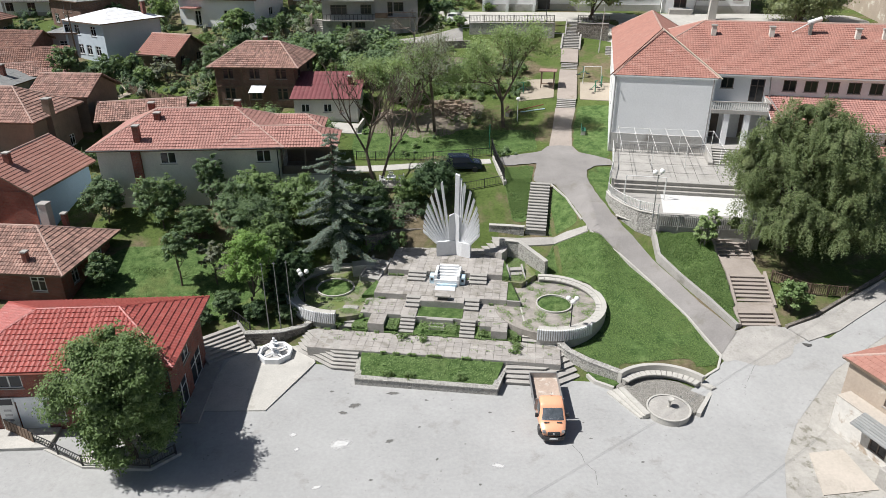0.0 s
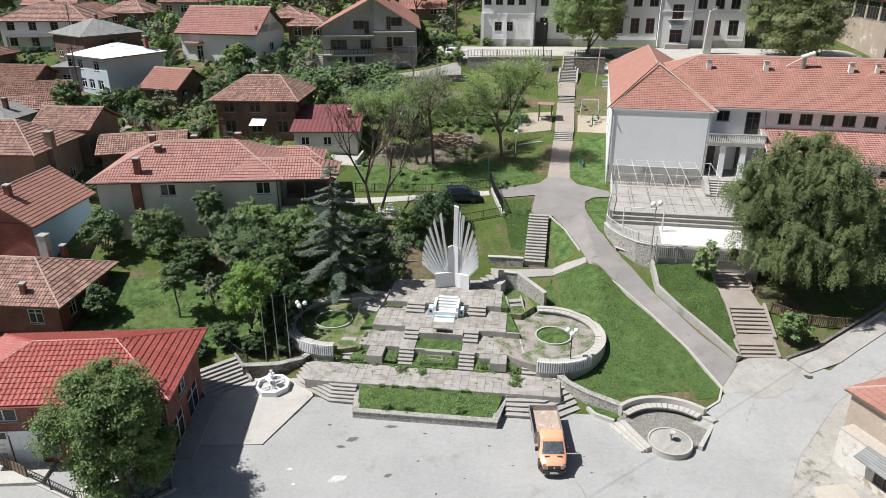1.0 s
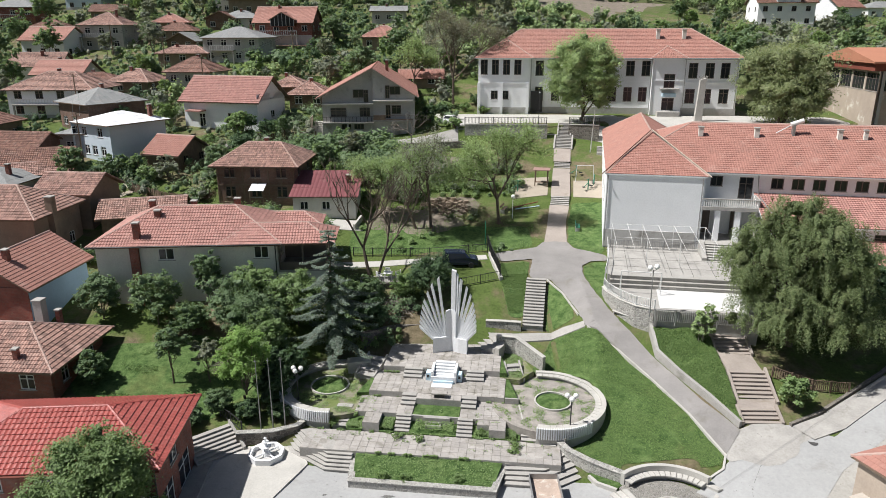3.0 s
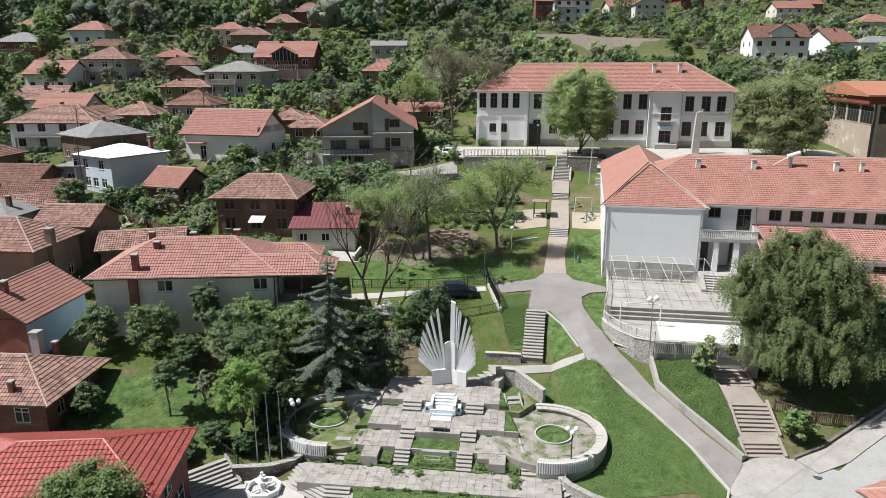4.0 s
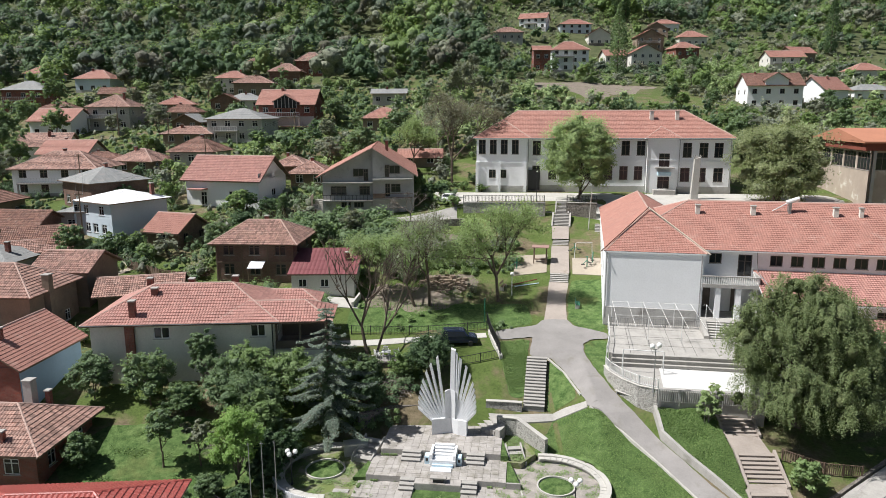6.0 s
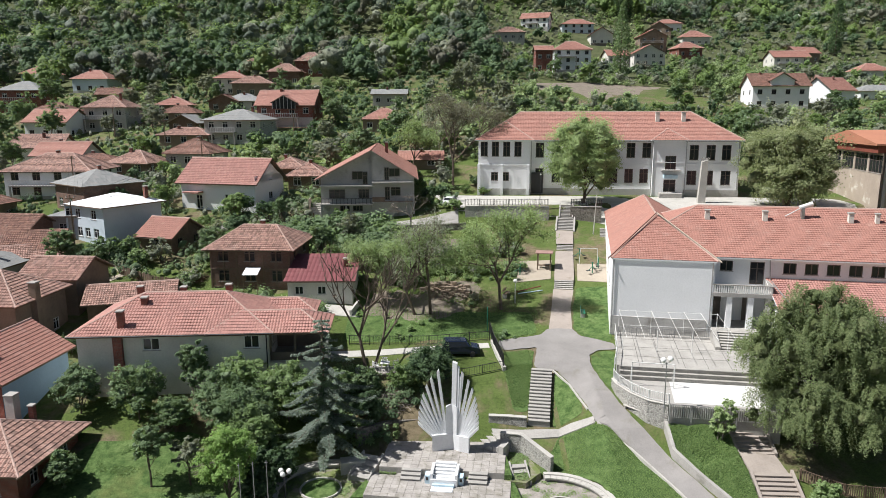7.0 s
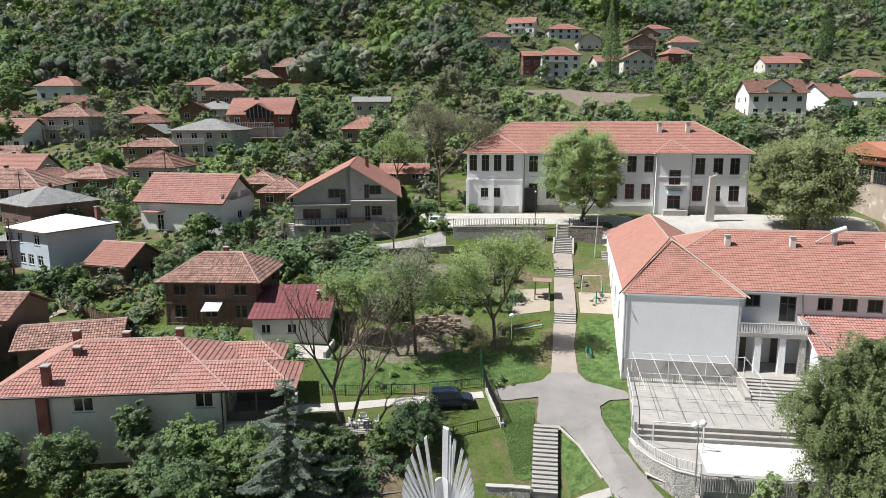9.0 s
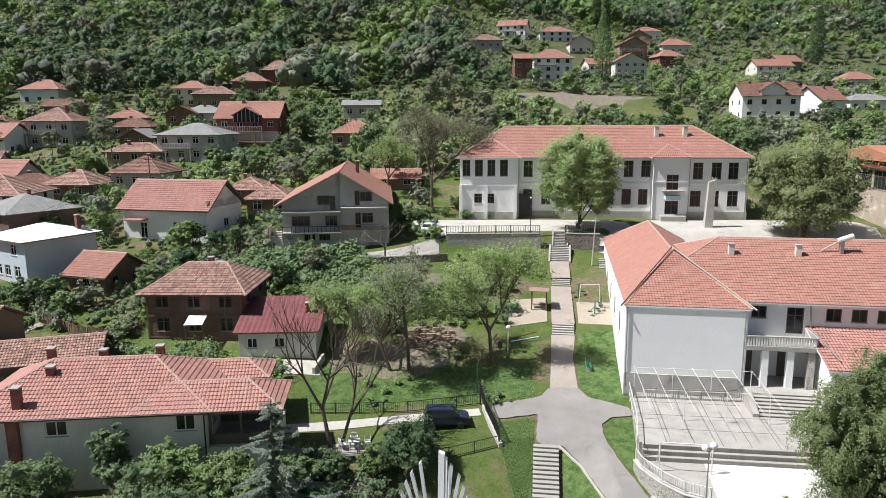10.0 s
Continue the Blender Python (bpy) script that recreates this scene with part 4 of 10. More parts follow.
# round seats
def round_seat(cu, cv, r, a0, a1, z, label, white_rail):
    x, y, _, rz = T(cu, cv)
    ob = thing("curved_bench", x, y, 0, rz, label, "bench", "round seats")
    Build().arc(0, 0, r - 0.38, r, a0, a1, -0.2, z + 0.5, 44).part("back_wall", M["pale"], ob)
    n = 30
    for i in range(n):
        p, q = a0 + (a1 - a0) * i / n + 0.25, a0 + (a1 - a0) * (i + 1) / n - 0.25
        Build().arc(0, 0, r - 0.85, r - 0.39, p, q, z + 0.3, z + 0.4 + random.uniform(-0.01, 0.01), 2).part("seat_slab", M["pale"], ob)
    Build().arc(0, 0, r - 0.7, r - 0.39, a0, a1, z - 0.1, z + 0.3, 44).part("seat_base", M["concrete"], ob)
    if white_rail:
        b0, b1 = white_rail
        m = int((b1 - b0) / 2.1)
        for i in range(m):
            a = radians(b0 + (b1 - b0) * (i + 0.5) / m)
            Build().box(-0.06, 0.07, -0.045, 0.045, -0.3, 0.62, 0.01).part("baluster", M["marble"], ob, "", pose((r + 0.06) * math.cos(a), (r + 0.06) * math.sin(a), z, 0, 0, math.degrees(a)))
    return ob


round_seat(8.6, 0.9, 4.75, -100, 100, 1.75, "round concrete seat wall with pale slabs and white balusters", (-100, -45))
round_seat(-8.9, 1.3, 4.6, 80, 278, 1.65, "shaded round concrete seat wall with white balusters", (200, 278))
for cu, cv, r, z in ((8.6, 0.9, 4.4, 1.78), (-8.9, 1.3, 4.25, 1.68)):
    x, y, _, rz = T(cu, cv)
    tagged(new("pavement", Build().lathe([(r, -0.6), (r, z), (0, z + 0.01)], (0, 0, 0), 48).mesh("pavement", M["gravel"] if cu > 0 else M["weedy"])), "circle of weedy pebble paving inside the round seat", "", "", "structure").matrix_basis = pose(x, y, 0, 0, 0, rz)
for cu, cv, r, z, lab in ((9.15, 1.1, 1.5, 1.8, "round flower bed of grass with a pale concrete kerb"), (-9.6, 1.8, 1.65, 1.7, "round weedy bed of grass with a pale concrete kerb")):
    x, y, _, rz = T(cu, cv)
    ob = thing("round_bed", x, y, z, rz, lab, "flower bed", "round beds")
    Build().arc(0, 0, r - 0.12, r, 0, 360, -0.2, 0.14, 40).part("kerb", M["pale"], ob)
    Build().lathe([(r - 0.1, 0.0), (r * 0.7, 0.12), (0, 0.2)], (0, 0, 0), 30).part("turf", M["lush"], ob, "", None, True)

# small planters on the axis
for u0, u1, v0, v1, z in ((-0.75, 0.5, -2.95, -2.35, 1.4), (-1.0, 1.15, -2.34, -2.13, 1.72)):
    x, y, _, rz = T(0, 0)
    ob = thing("planter", x, y, 0, rz, "low concrete planter box filled with weeds", "planter")
    b = Build()
    for q in ((u0, u1, v0, v0 + 0.12), (u0, u1, v1 - 0.12, v1), (u0, u0 + 0.12, v0 + 0.12, v1 - 0.12), (u1 - 0.12, u1, v0 + 0.12, v1 - 0.12)):
        b.box(*q, 0.9, z, 0.01)
    b.part("box", M["concrete"], ob)
    Build().box(u0 + 0.12, u1 - 0.12, v0 + 0.12, v1 - 0.12, 0.9, z - 0.08).part("soil", M["lush"], ob)

x, y, _, rz = T(0.02, 0.0)
ob = thing("stone_bench", x, y, T2, rz, "low slab bench on a dark foot above the grass bed", "bench")
Build().box(-0.65, 0.65, -0.2, 0.35, 0.3, 0.42, 0.02).part("seat", M["slab"], ob)
Build().box(-0.4, 0.4, -0.1, 0.25, 0, 0.3).part("foot", M["dark"], ob)

# cascade basin before the monument
x, y, _, rz = T(0.05, 0.9)
ob = thing("water_basin", x, y, 0, rz, "white and pale blue stepped basin, dry and flaking", "fountain")
ob.scale = (0.78, 0.75, 1.0)
Build().box(-1.35, 1.35, 2.0, 4.6, 1.9, T3 + 0.02).part("base", M["marble"], ob)
for i in range(4):
    Build().box(-1.05, 1.05, 2.5 + i * 0.5, 2.86 + i * 0.5, T3, T3 + 0.1 + 0.1 * i, 0.02).part("cascade_step", M["marble"], ob)
for s in (-1, 1):
    Build().box(min(s * 1.1, s * 1.4), max(s * 1.1, s * 1.4), 2.1, 4.6, T3 - 0.6, T3 + 0.45, 0.03).part("side_wall", M["marble"], ob)
    Build().box(min(s * 1.45, s * 1.95), max(s * 1.45, s * 1.95), 2.35, 3.3, T2 - 0.2, T3 + 0.2, 0.03).part("wing", M["bluepaint"], ob)
    # a thin black sheet paints the shaded hole in each wing
    Build().box(min(s * 1.58, s * 1.82), max(s * 1.58, s * 1.82), 2.33, 2.35, T3 - 0.2, T3 + 0.05).part("opening", M["dark"], ob)
Build().box(-1.1, 1.1, 4.4, 4.75, T3 - 0.1, T3 + 0.55, 0.03).part("back_wall", M["marble"], ob)
Build().box(-1.1, 1.1, 1.75, 2.1, T2 - 0.1, T2 + 0.22, 0.02).part("basin_rim", M["bluepaint"], ob)
Build().box(-1.2, 1.0, 0.85, 1.75, T2 - 0.2, T2 + 0.06, 0.02).part("apron", M["marble"], ob)

# monument: a fan of white blades about a tall pair
x, y, _, rz = T(0.05, 7.3)
mon = thing("monument", x, y, T3, rz, "white concrete memorial of fanned blades round a tall pillar", "monument")
b = Build()
b.prism([(-1.5, -0.35), (0.15, 0.25), (0.1, 0.75), (-1.5, 0.3)], 0, 1.42).part("left_base", M["marble"], mon)
b = Build()
b.prism([(0.15, 0.25), (0.75, -0.1), (1.55, -0.35), (1.6, 0.45), (0.1, 0.75)], 0, 1.38).part("right_base", M["marble"], mon)
TIP_X = (1.12, 1.72, 2.12, 2.42, 2.55, 2.66, 2.74, 2.78, 2.8)
TIP_Z = (7.05, 6.4, 5.72, 4.95, 4.42, 3.9, 3.4, 2.95, 2.5)
for side in (-1, 1):
    for i in range(9):
        k = i / 8
        foot = Vector((side * (0.42 + 1.0 * k), 0.35 - 0.62 * k, 1.22))
        tip = Vector((side * TIP_X[i] * (1.0 if side < 0 else 0.87), 0.25 - 0.55 * k, TIP_Z[i] - (0.12 if side > 0 else 0)))
        d = (tip - foot).normalized()
        side_v = Vector((d.z * side, 0, -d.x * side)).normalized()
        th, dep = (0.115 if side < 0 else 0.14) - 0.03 * k, 0.42
        b = Build()
        dy = Vector((0, 1, 0))
        lo = [foot - side_v * th, foot + side_v * th, foot + side_v * th + dy * dep, foot - side_v * th + dy * dep]
        hi = [tip - side_v * th * 0.8, tip + side_v * th * 0.8 - d * 0.2, tip + side_v * th * 0.8 - d * 0.2 + dy * dep * 0.7, tip - side_v * th * 0.8 + dy * dep * 0.7]
        for j in range(4):
            m = (j + 1) % 4
            b.quad([lo[j], lo[m], hi[m], hi[j]])
        b.quad(hi)
        b.part("blade", M["marble"], mon)
for x0, x1, h, dx in ((0.1, 0.5, 7.75, 0.02), (0.51, 0.66, 7.35, 0.04), (0.67, 0.78, 6.6, 0.06)):
    b = Build()
    lo = [(x0 - 0.12, 0.3, 1.2), (x1 - 0.12, 0.25, 1.2), (x1 - 0.12, 0.7, 1.2), (x0 - 0.12, 0.7, 1.2)]
    hi = [(x0 + dx, 0.3, h), (x1 + dx, 0.25, h - 0.15), (x1 + dx, 0.7, h - 0.15), (x0 + dx, 0.7, h)]
    for j in range(4):
        m = (j + 1) % 4
        b.quad([lo[j], lo[m], hi[m], hi[j]])
    b.quad(hi)
    b.part("pillar", M["marble"], mon)
b = Build()
b.prism([(-0.42, 0.1), (0.05, 0.28), (0.5, 0.1), (0.45, 0.55), (-0.4, 0.55)], 1.2, lambda px, py: 3.85 + (0.25 if abs(px - 0.05) < 0.05 else 0)).part("centre_block", M["marble"], mon)


# ---- houses ----
def roof_face(b, p0, p1, p2, p3, course=0.4, lip=0.045, barrel=0.0, deep=0.05):
    """One roof slope from eave p0-p1 up to p3-p2, laid in overlapping courses; barrel: the width of one tile's hump."""
    p0, p1, p2, p3 = map(Vector, (p0, p1, p2, p3))
    d = (p1 - p0).normalized()
    nrm = d.cross(p3 - p0 if (p3 - p0).length > 0.01 else p2 - p0).normalized()
    up = nrm.cross(d)
    run = (p3 - p0).dot(up)
    n = max(1, round(run / course))
    uv = lambda p: ((p - p0).dot(d), (p - p0).dot(up))
    for i in range(n):
        a, c = i / n, (i + 1) / n
        A, B, C, D = p0.lerp(p3, a), p1.lerp(p2, a), p1.lerp(p2, c), p0.lerp(p3, c)
        v0, v1 = i * course + 0.001, (i + 1) * course - 0.001
        if not barrel:
            A1, B1 = A + nrm * lip, B + nrm * lip
            pts = [A1, B1, C, D] if (C - D).length > 0.02 else [A1, B1, C]
            b.quad(pts, [(uv(p)[0], v) for p, v in zip(pts, (v0, v0, v1, v1))])
            b.quad([A, B, B1, A1], [(uv(A)[0], v0), (uv(B)[0], v0), (uv(B)[0], v0), (uv(A)[0], v0)])
            continue
        ua, ub, uc, ud = uv(A)[0], uv(B)[0], uv(D)[0], uv(C)[0]
        za, zc = uv(A)[1], uv(D)[1]
        hump = (0.0, deep, deep)
        m0, m1 = int(math.floor(min(ua, uc) / barrel * 3)), int(math.ceil(max(ub, ud) / barrel * 3))
        at = lambda u, v, h: p0 + d * u + up * v + nrm * h
        for k in range(m0, m1):
            l, r = k * barrel / 3, (k + 1) * barrel / 3
            hl, hr = hump[k % 3], hump[(k + 1) % 3]
            lb, rb = min(max(l, ua), ub), min(max(r, ua), ub)
            lt, rt = min(max(l, uc), ud), min(max(r, uc), ud)
            if rb - lb < 1e-4 and rt - lt < 1e-4:
                continue
            mid = (l + r) / 2
            q = [at(lb, za, lip + hl), at(rb, za, lip + hr), at(rt, zc, hr), at(lt, zc, hl)]
            if rt - lt < 1e-4:
                q = q[:3]
            elif rb - lb < 1e-4:
                q = [q[0], q[2], q[3]]
            b.quad(q, [(mid, (v0 + v1) / 2)] * len(q))
            if rb - lb > 1e-4:
                b.quad([at(lb, za, hl if i else -0.02), at(rb, za, hr if i else -0.02), at(rb, za, lip + hr), at(lb, za, lip + hl)], [(mid, v0)] * 4)


def ridge_caps(b, p, q, r=0.13, piece=0.42):
    p, q = Vector(p), Vector(q)
    n = max(1, round((q - p).length / piece))
    d = (q - p).normalized()
    s = d.cross(Vector((0, 0, 1))).normalized()
    u = s.cross(d)
    for i in range(n):
        a, c = p.lerp(q, i / n), p.lerp(q, min(1, (i + 1.12) / n))
        prof = [(-1, -0.35), (-0.62, 0.45), (0, 0.75), (0.62, 0.45), (1, -0.35)]
        k0, k1 = r * 1.08, r * 0.92
        lo = [a + s * (x * k0) + u * (z * k0) for x, z in prof]
        hi = [c + s * (x * k1) + u * (z * k1) for x, z in prof]
        for j in range(4):
            b.quad([lo[j], hi[j], hi[j + 1], lo[j + 1]], [(i + 0.5, j * 0.02), (i + 0.5, 0.1), (i + 0.5, 0.1), (i + 0.5, 0.02)])
        b.quad(lo[::-1], [(i + 0.5, 0.05)] * 5)


def roof_on(parent, x0, x1, y0, y1, z, kind, slope, tile, over=0.5, soffit="wood", back_clip=False, name="roof", caps=None, far=False, lead=None, ridge=None):
    """A roof over a rectangle of walls with its eaves at z. kind: hip, gx or gy (gable, ridge along x or y), sx/sy (one slope)."""
    x0, x1, y0, y1 = x0 - over, x1 + over, y0 - over, y1 + over
    z = z - over * slope * 0.35
    a, c = (x1 - x0) / 2, (y1 - y0) / 2
    cx, cy = (x0 + x1) / 2, (y0 + y1) / 2
    A, B, C, D = (x0, y0, z), (x1, y0, z), (x1, y1, z), (x0, y1, z)
    faces, caps_l = [], []
    if kind == "hip":
        h = min(a, c) * slope
        if a >= c:
            k = a - c if ridge is None else ridge
            R, S = (cx - k, cy, z + h), (cx + k, cy, z + h)
            faces = [(A, B, S, R), (C, D, R, S), (B, C, S, S), (D, A, R, R)]
        else:
            R, S = (cx, cy - (c - a) if lead is None else y0 + lead, z + h), (cx, cy + (c - a), z + h)
            faces = [(A, B, R, R), (C, D, S, S), (B, C, S, R), (D, A, R, S)]
        caps_l = [(R, S), (A, R), (D, R if a >= c else S), (B, S if a >= c else R), (C, S)]
    elif kind == "gx":
        h = c * slope
        R, S = (x0, cy, z + h), (x1, cy, z + h)
        faces = [(A, B, S, R), (C, D, R, S)]
        caps_l = [(R, S)]
    elif kind == "gy":
        h = a * slope
        R, S = (cx, y0, z + h), (cx, y1, z + h)
        faces = [(D, A, R, S), (B, C, S, R)]
        caps_l = [(R, S)]
    elif kind == "sy":
        h = 2 * c * slope
        faces = [(A, B, (x1, y1, z + h), (x0, y1, z + h))]
        h = 0
    elif kind == "sx":
        h = 2 * a * slope
        faces = [(D, A, (x1, y0, z + h), (x1, y1, z + h))]
        h = 0
    b, e = Build(), Build()
    sheet = "tin" in tile or tile in ("tile_grey", "orange")
    for f in faces:
        roof_face(b, *f, course=1.2 if sheet else 0.4, lip=0.012 if sheet else (0.034 if tile == "tile_red" else 0.05), barrel=0.0 if sheet or far else (0.33 if tile == "tile_crimson" else 0.27), deep=0.022 if tile == "tile_red" and x1 - x0 > 9.5 else 0.05)
        low = [Vector(p) - Vector((0, 0, 0.14)) for p in f]
        e.quad(low[::-1] if (low[2] - low[3]).length > 0.01 else low[2::-1])
        ring = [Vector(p) for p in f]
        for i in range(4):
            p, q = ring[i], ring[(i + 1) % 4]
            if (p - q).length > 0.01:
                e.quad([p, q, q - Vector((0, 0, 0.14)), p - Vector((0, 0, 0.14))])
    rf = b.weld().part(name, M[tile], parent)
    e.part("soffit", M[soffit], rf)
    if caps_l and not sheet:
        k = Build()
        for p, q in (caps if caps is not None else caps_l):
            if (Vector(p) - Vector(q)).length > 0.2:
                ridge_caps(k, p, q)
        k.part("ridge", M["ridge_clay" if tile in ("tile_new", "tile_old", "tile_red") else tile], rf)
    return h


WINDOWS = {}


def window_on(parent, m, w, h, frame="frame_white", panes=2, name="window"):
    """A window in its hole: frame with mullions, sill and a pane."""
    key = (round(w, 2), round(h, 2), frame, panes)
    if key not in WINDOWS:
        b = Build()
        t = 0.085
        b.box(-w / 2, w / 2, 0.05, 0.12, 0, t).box(-w / 2, w / 2, 0.05, 0.12, h - t, h)
        for i in range(panes + 1):
            x = -w / 2 + t / 2 + (w - t) * i / panes
            b.box(x - t / 2, x + t / 2, 0.05, 0.12, t, h - t)
        if h > 1.2:
            b.box(-w / 2 + t, w / 2 - t, 0.06, 0.11, h * 0.68, h * 0.68 + t * 0.8)
        WINDOWS[key] = (b.mesh("window", M[frame]), Build().box(-w / 2, w / 2, 0.09, 0.105, 0, h).mesh("pane", M["glass"]),
                        Build().box(-w / 2 - 0.08, w / 2 + 0.08, -0.06, 0.1, -0.06, -0.003).mesh("sill", M["concrete"]))
    f, p, s = WINDOWS[key]
    win = child(name, f, parent, m)
    child("pane", p, win)
    if name == "window":
        child("sill", s, win)
    return win


def row(n, w, ww, wh, z, skip=()):
    """n windows evenly along a wall of width w."""
    return [((i + 0.5) * w / n, z, ww, wh) for i in range(n) if i not in skip]


def walls_on(parent, x0, x1, y0, y1, h, mat, front=(), right=(), left=(), back=(), low=1.5, frame="frame_white", panes=2, name="wall", tops=(0, 0, 0, 0)):
    """Four walls with thickness at their holes; each window is (middle, sill height, width, height[, 'door'])."""
    b = Build()
    sides = (((x0, y0, 0), (1, 0, 0), x1 - x0, front, 0), ((x1, y0, 0), (0, 1, 0), y1 - y0, right, 90),
             ((x1, y1, 0), (-1, 0, 0), x1 - x0, back, 180), ((x0, y1, 0), (0, -1, 0), y1 - y0, left, 270))
    ob = None
    for (o, u, w, wins, turn) in sides:
        b.wall(o, u, w, h, [(q[0] - q[2] / 2, q[0] + q[2] / 2, q[1], q[1] + q[3]) for q in wins], 0.16, low)
    ob = b.part(name, M[mat], parent)
    for (o, u, w, wins, turn) in sides:
        for q in wins:
            p = Vector(o) + Vector(u) * q[0] + Vector((0, 0, q[1]))
            window_on(parent, pose(*p, 0, 0, turn), q[2], q[3], frame if len(q) < 6 else q[5], panes, "door" if len(q) > 4 and q[4] else "window")
    return ob


def gable_fill(parent, kind, x0, x1, y0, y1, z, slope, mat):
    """The triangles of wall under a gable roof."""
    if kind == "gy":
        h = (x1 - x0) / 2 * slope
        c = (x0 + x1) / 2
        tri = [[(x0, y0, z), (x1, y0, z), (c, y0, z + h)], [(x1, y1, z), (x0, y1, z), (c, y1, z + h)]]
    else:
        h = (y1 - y0) / 2 * slope
        c = (y0 + y1) / 2
        tri = [[(x1, y0, z), (x1, y1, z), (x1, c, z + h)], [(x0, y1, z), (x0, y0, z), (x0, c, z + h)]]
    for t in tri:
        Build().quad(t).part("gable", M[mat], parent)


def chimney_on(parent, x, y, z0, z1, mat="brick", w=0.5):
    b = Build().box(x - w / 2, x + w / 2, y - w / 2, y + w / 2, z0, z1 - 0.12)
    ch = b.part("chimney", M[mat], parent)
    Build().box(x - w / 2 - 0.06, x + w / 2 + 0.06, y - w / 2 - 0.06, y + w / 2 + 0.06, z1 - 0.12, z1, 0.02).part("cap", M["concrete"], ch)
    return ch


def house(x, y, w, d, h, kind, slope, wall, tile, label, rz=0, front=(), right=(), left=(), over=0.5, chimneys=(), z=None, frame="frame_white",
          panes=2, soffit="wood", name="house", group="village houses", gable_mat=None, ridge=None):
    """A house whose front wall's foot is centred on x, y; it reaches d metres back."""
    zz = ground_z(x, y) if z is None else z
    ob = thing(name, x, y, zz, rz, label, "house", group)
    walls_on(ob, -w / 2, w / 2, 0, d, h, wall, front, right, left, (), 2.5, frame, panes)
    if kind in ("gx", "gy"):
        gable_fill(ob, kind, -w / 2, w / 2, 0, d, h, slope, gable_mat or wall)
    rise = roof_on(ob, -w / 2, w / 2, 0, d, h, kind, slope, tile, over, soffit, far=y > 118, ridge=ridge)
    for cu, cv, top in chimneys:
        chimney_on(ob, cu, cv, h, h + top)
    return ob

# ---- school above the yard ----
def school():
    ob = thing("school", 7.0, 119.0, 17.2, -7.5, "long white two-storey school with a red hipped tile roof", "school")
    H = 9.1
    up = lambda u: (u, 6.1, 1.35, 2.4)
    dn = lambda u: (u, 2.0, 1.35, 2.3)
    wing = [(0.95 + 1.85 * i, 6.3, 1.15, 2.4) for i in range(4)] + [(2.7, 2.3, 1.15, 1.4), (4.5, 2.3, 1.15, 1.4)]
    walls_on(ob, -0.3, 8.2, 0, 14, H, "white", front=wing, left=row(4, 14, 1.2, 2.3, 6.1), right=(), frame="frame_dark")
    # the long front stands a little back between the wings
    walls_on(ob, 8.2, 27.9, 1.3, 14, H - 0.02, "white", front=[up(u) for u in (1.6, 4.3, 7.0, 10.0, 13.0, 16.3, 18.8)] + [dn(u) for u in (1.6, 4.3, 7.0, 10.0, 13.6, 16.1, 18.5)], frame="frame_dark")
    walls_on(ob, 27.9, 32.8, 0.2, 14, H, "white", front=[(2.75, 4.3, 1.7, 2.2), (2.75, 0.7, 1.9, 2.0, True)], frame="frame_dark")
    walls_on(ob, 32.8, 41.5, 1.0, 14, H - 0.02, "white", front=[(u, 5.8, 1.4, 2.4) for u in (1.6, 4.2, 6.6)] + [(u, 1.8, 1.5, 2.3) for u in (1.4, 4.0, 6.7)], right=row(4, 13, 1.3, 2.3, 5.8), frame="frame_dark")
    roof_on(ob, -0.3, 41.5, 1.2, 14.5, H, "hip", 0.62, "tile_red", 0.6, "white")
    # wing roof and the gablet over the entrance
    roof_on(ob, -0.3, 8.2, 0.0, 9, H + 0.02, "hip", 0.62, "tile_red", 0.6, "white", name="wing_roof")
    roof_on(ob, 28.0, 32.7, 0.2, 6.5, H + 0.02, "hip", 0.62, "tile_red", 0.5, "white", name="porch_roof")
    Build().box(-0.4, 8.3, -0.08, 0, -0.6, 1.0).box(8.3, 27.8, 1.2, 1.29, -0.6, 1.0).box(32.9, 41.6, 0.9, 0.99, -0.6, 1.0).part("plinth", M["greywall"], ob)
    Build().box(-0.35, 8.25, -0.1, -0.002, 4.9, 5.05).box(8.25, 27.9, 1.2, 1.298, 5.1, 5.25).box(27.85, 32.85, 0.1, 0.198, 5.4, 5.52).box(32.85, 41.55, 0.9, 0.998, 5.1, 5.25).part("string_course", M["white"], ob)
    for u in (-0.2, 3.6, 7.9):
        Build().box(u - 0.22, u + 0.22, -0.3, -0.101, -0.4, 5.0).part("pilaster", M["white"], ob)
    # no hole is cut: a black block paints the dark of a passage
    Build().box(8.4, 10.4, 0.9, 1.29, 0.2, 3.6).part("passage", M["dark"], ob)
    Build().box(29.6, 31.7, -0.7, 0.2, 2.95, 3.5).part("door_canopy", M["bluepaint"], ob)
    Build().box(29.2, 32.2, -0.9, 0.2, 4.15, 4.3).part("balcony", M["concrete"], ob)
    Build().box(28.9, 32.4, -1.5, 0.19, -0.3, 0.62, 0.02).part("porch_step", M["concrete"], ob)
    Build().box(-0.9, -0.62, -0.75, -0.6, H - 0.25, H - 0.12).box(8.9, 41.9, -0.75 + 1.1, -0.6 + 1.2, H - 0.35, H - 0.22).part("gutter", M["metal"], ob)
    for u in (27.7, 33.0, 41.3, 8.4):
        Build().bar((u, 0.95 if u > 33 else 0.1, 0), (u, 0.95 if u > 33 else 0.1, H - 0.2), 0.06).part("downpipe", M["metal"], ob)
    for u in (29.1, 33.3):
        chimney_on(ob, u, 5.4, H + 2.2, H + 4.3, "cream", 0.6)
    return ob


school()
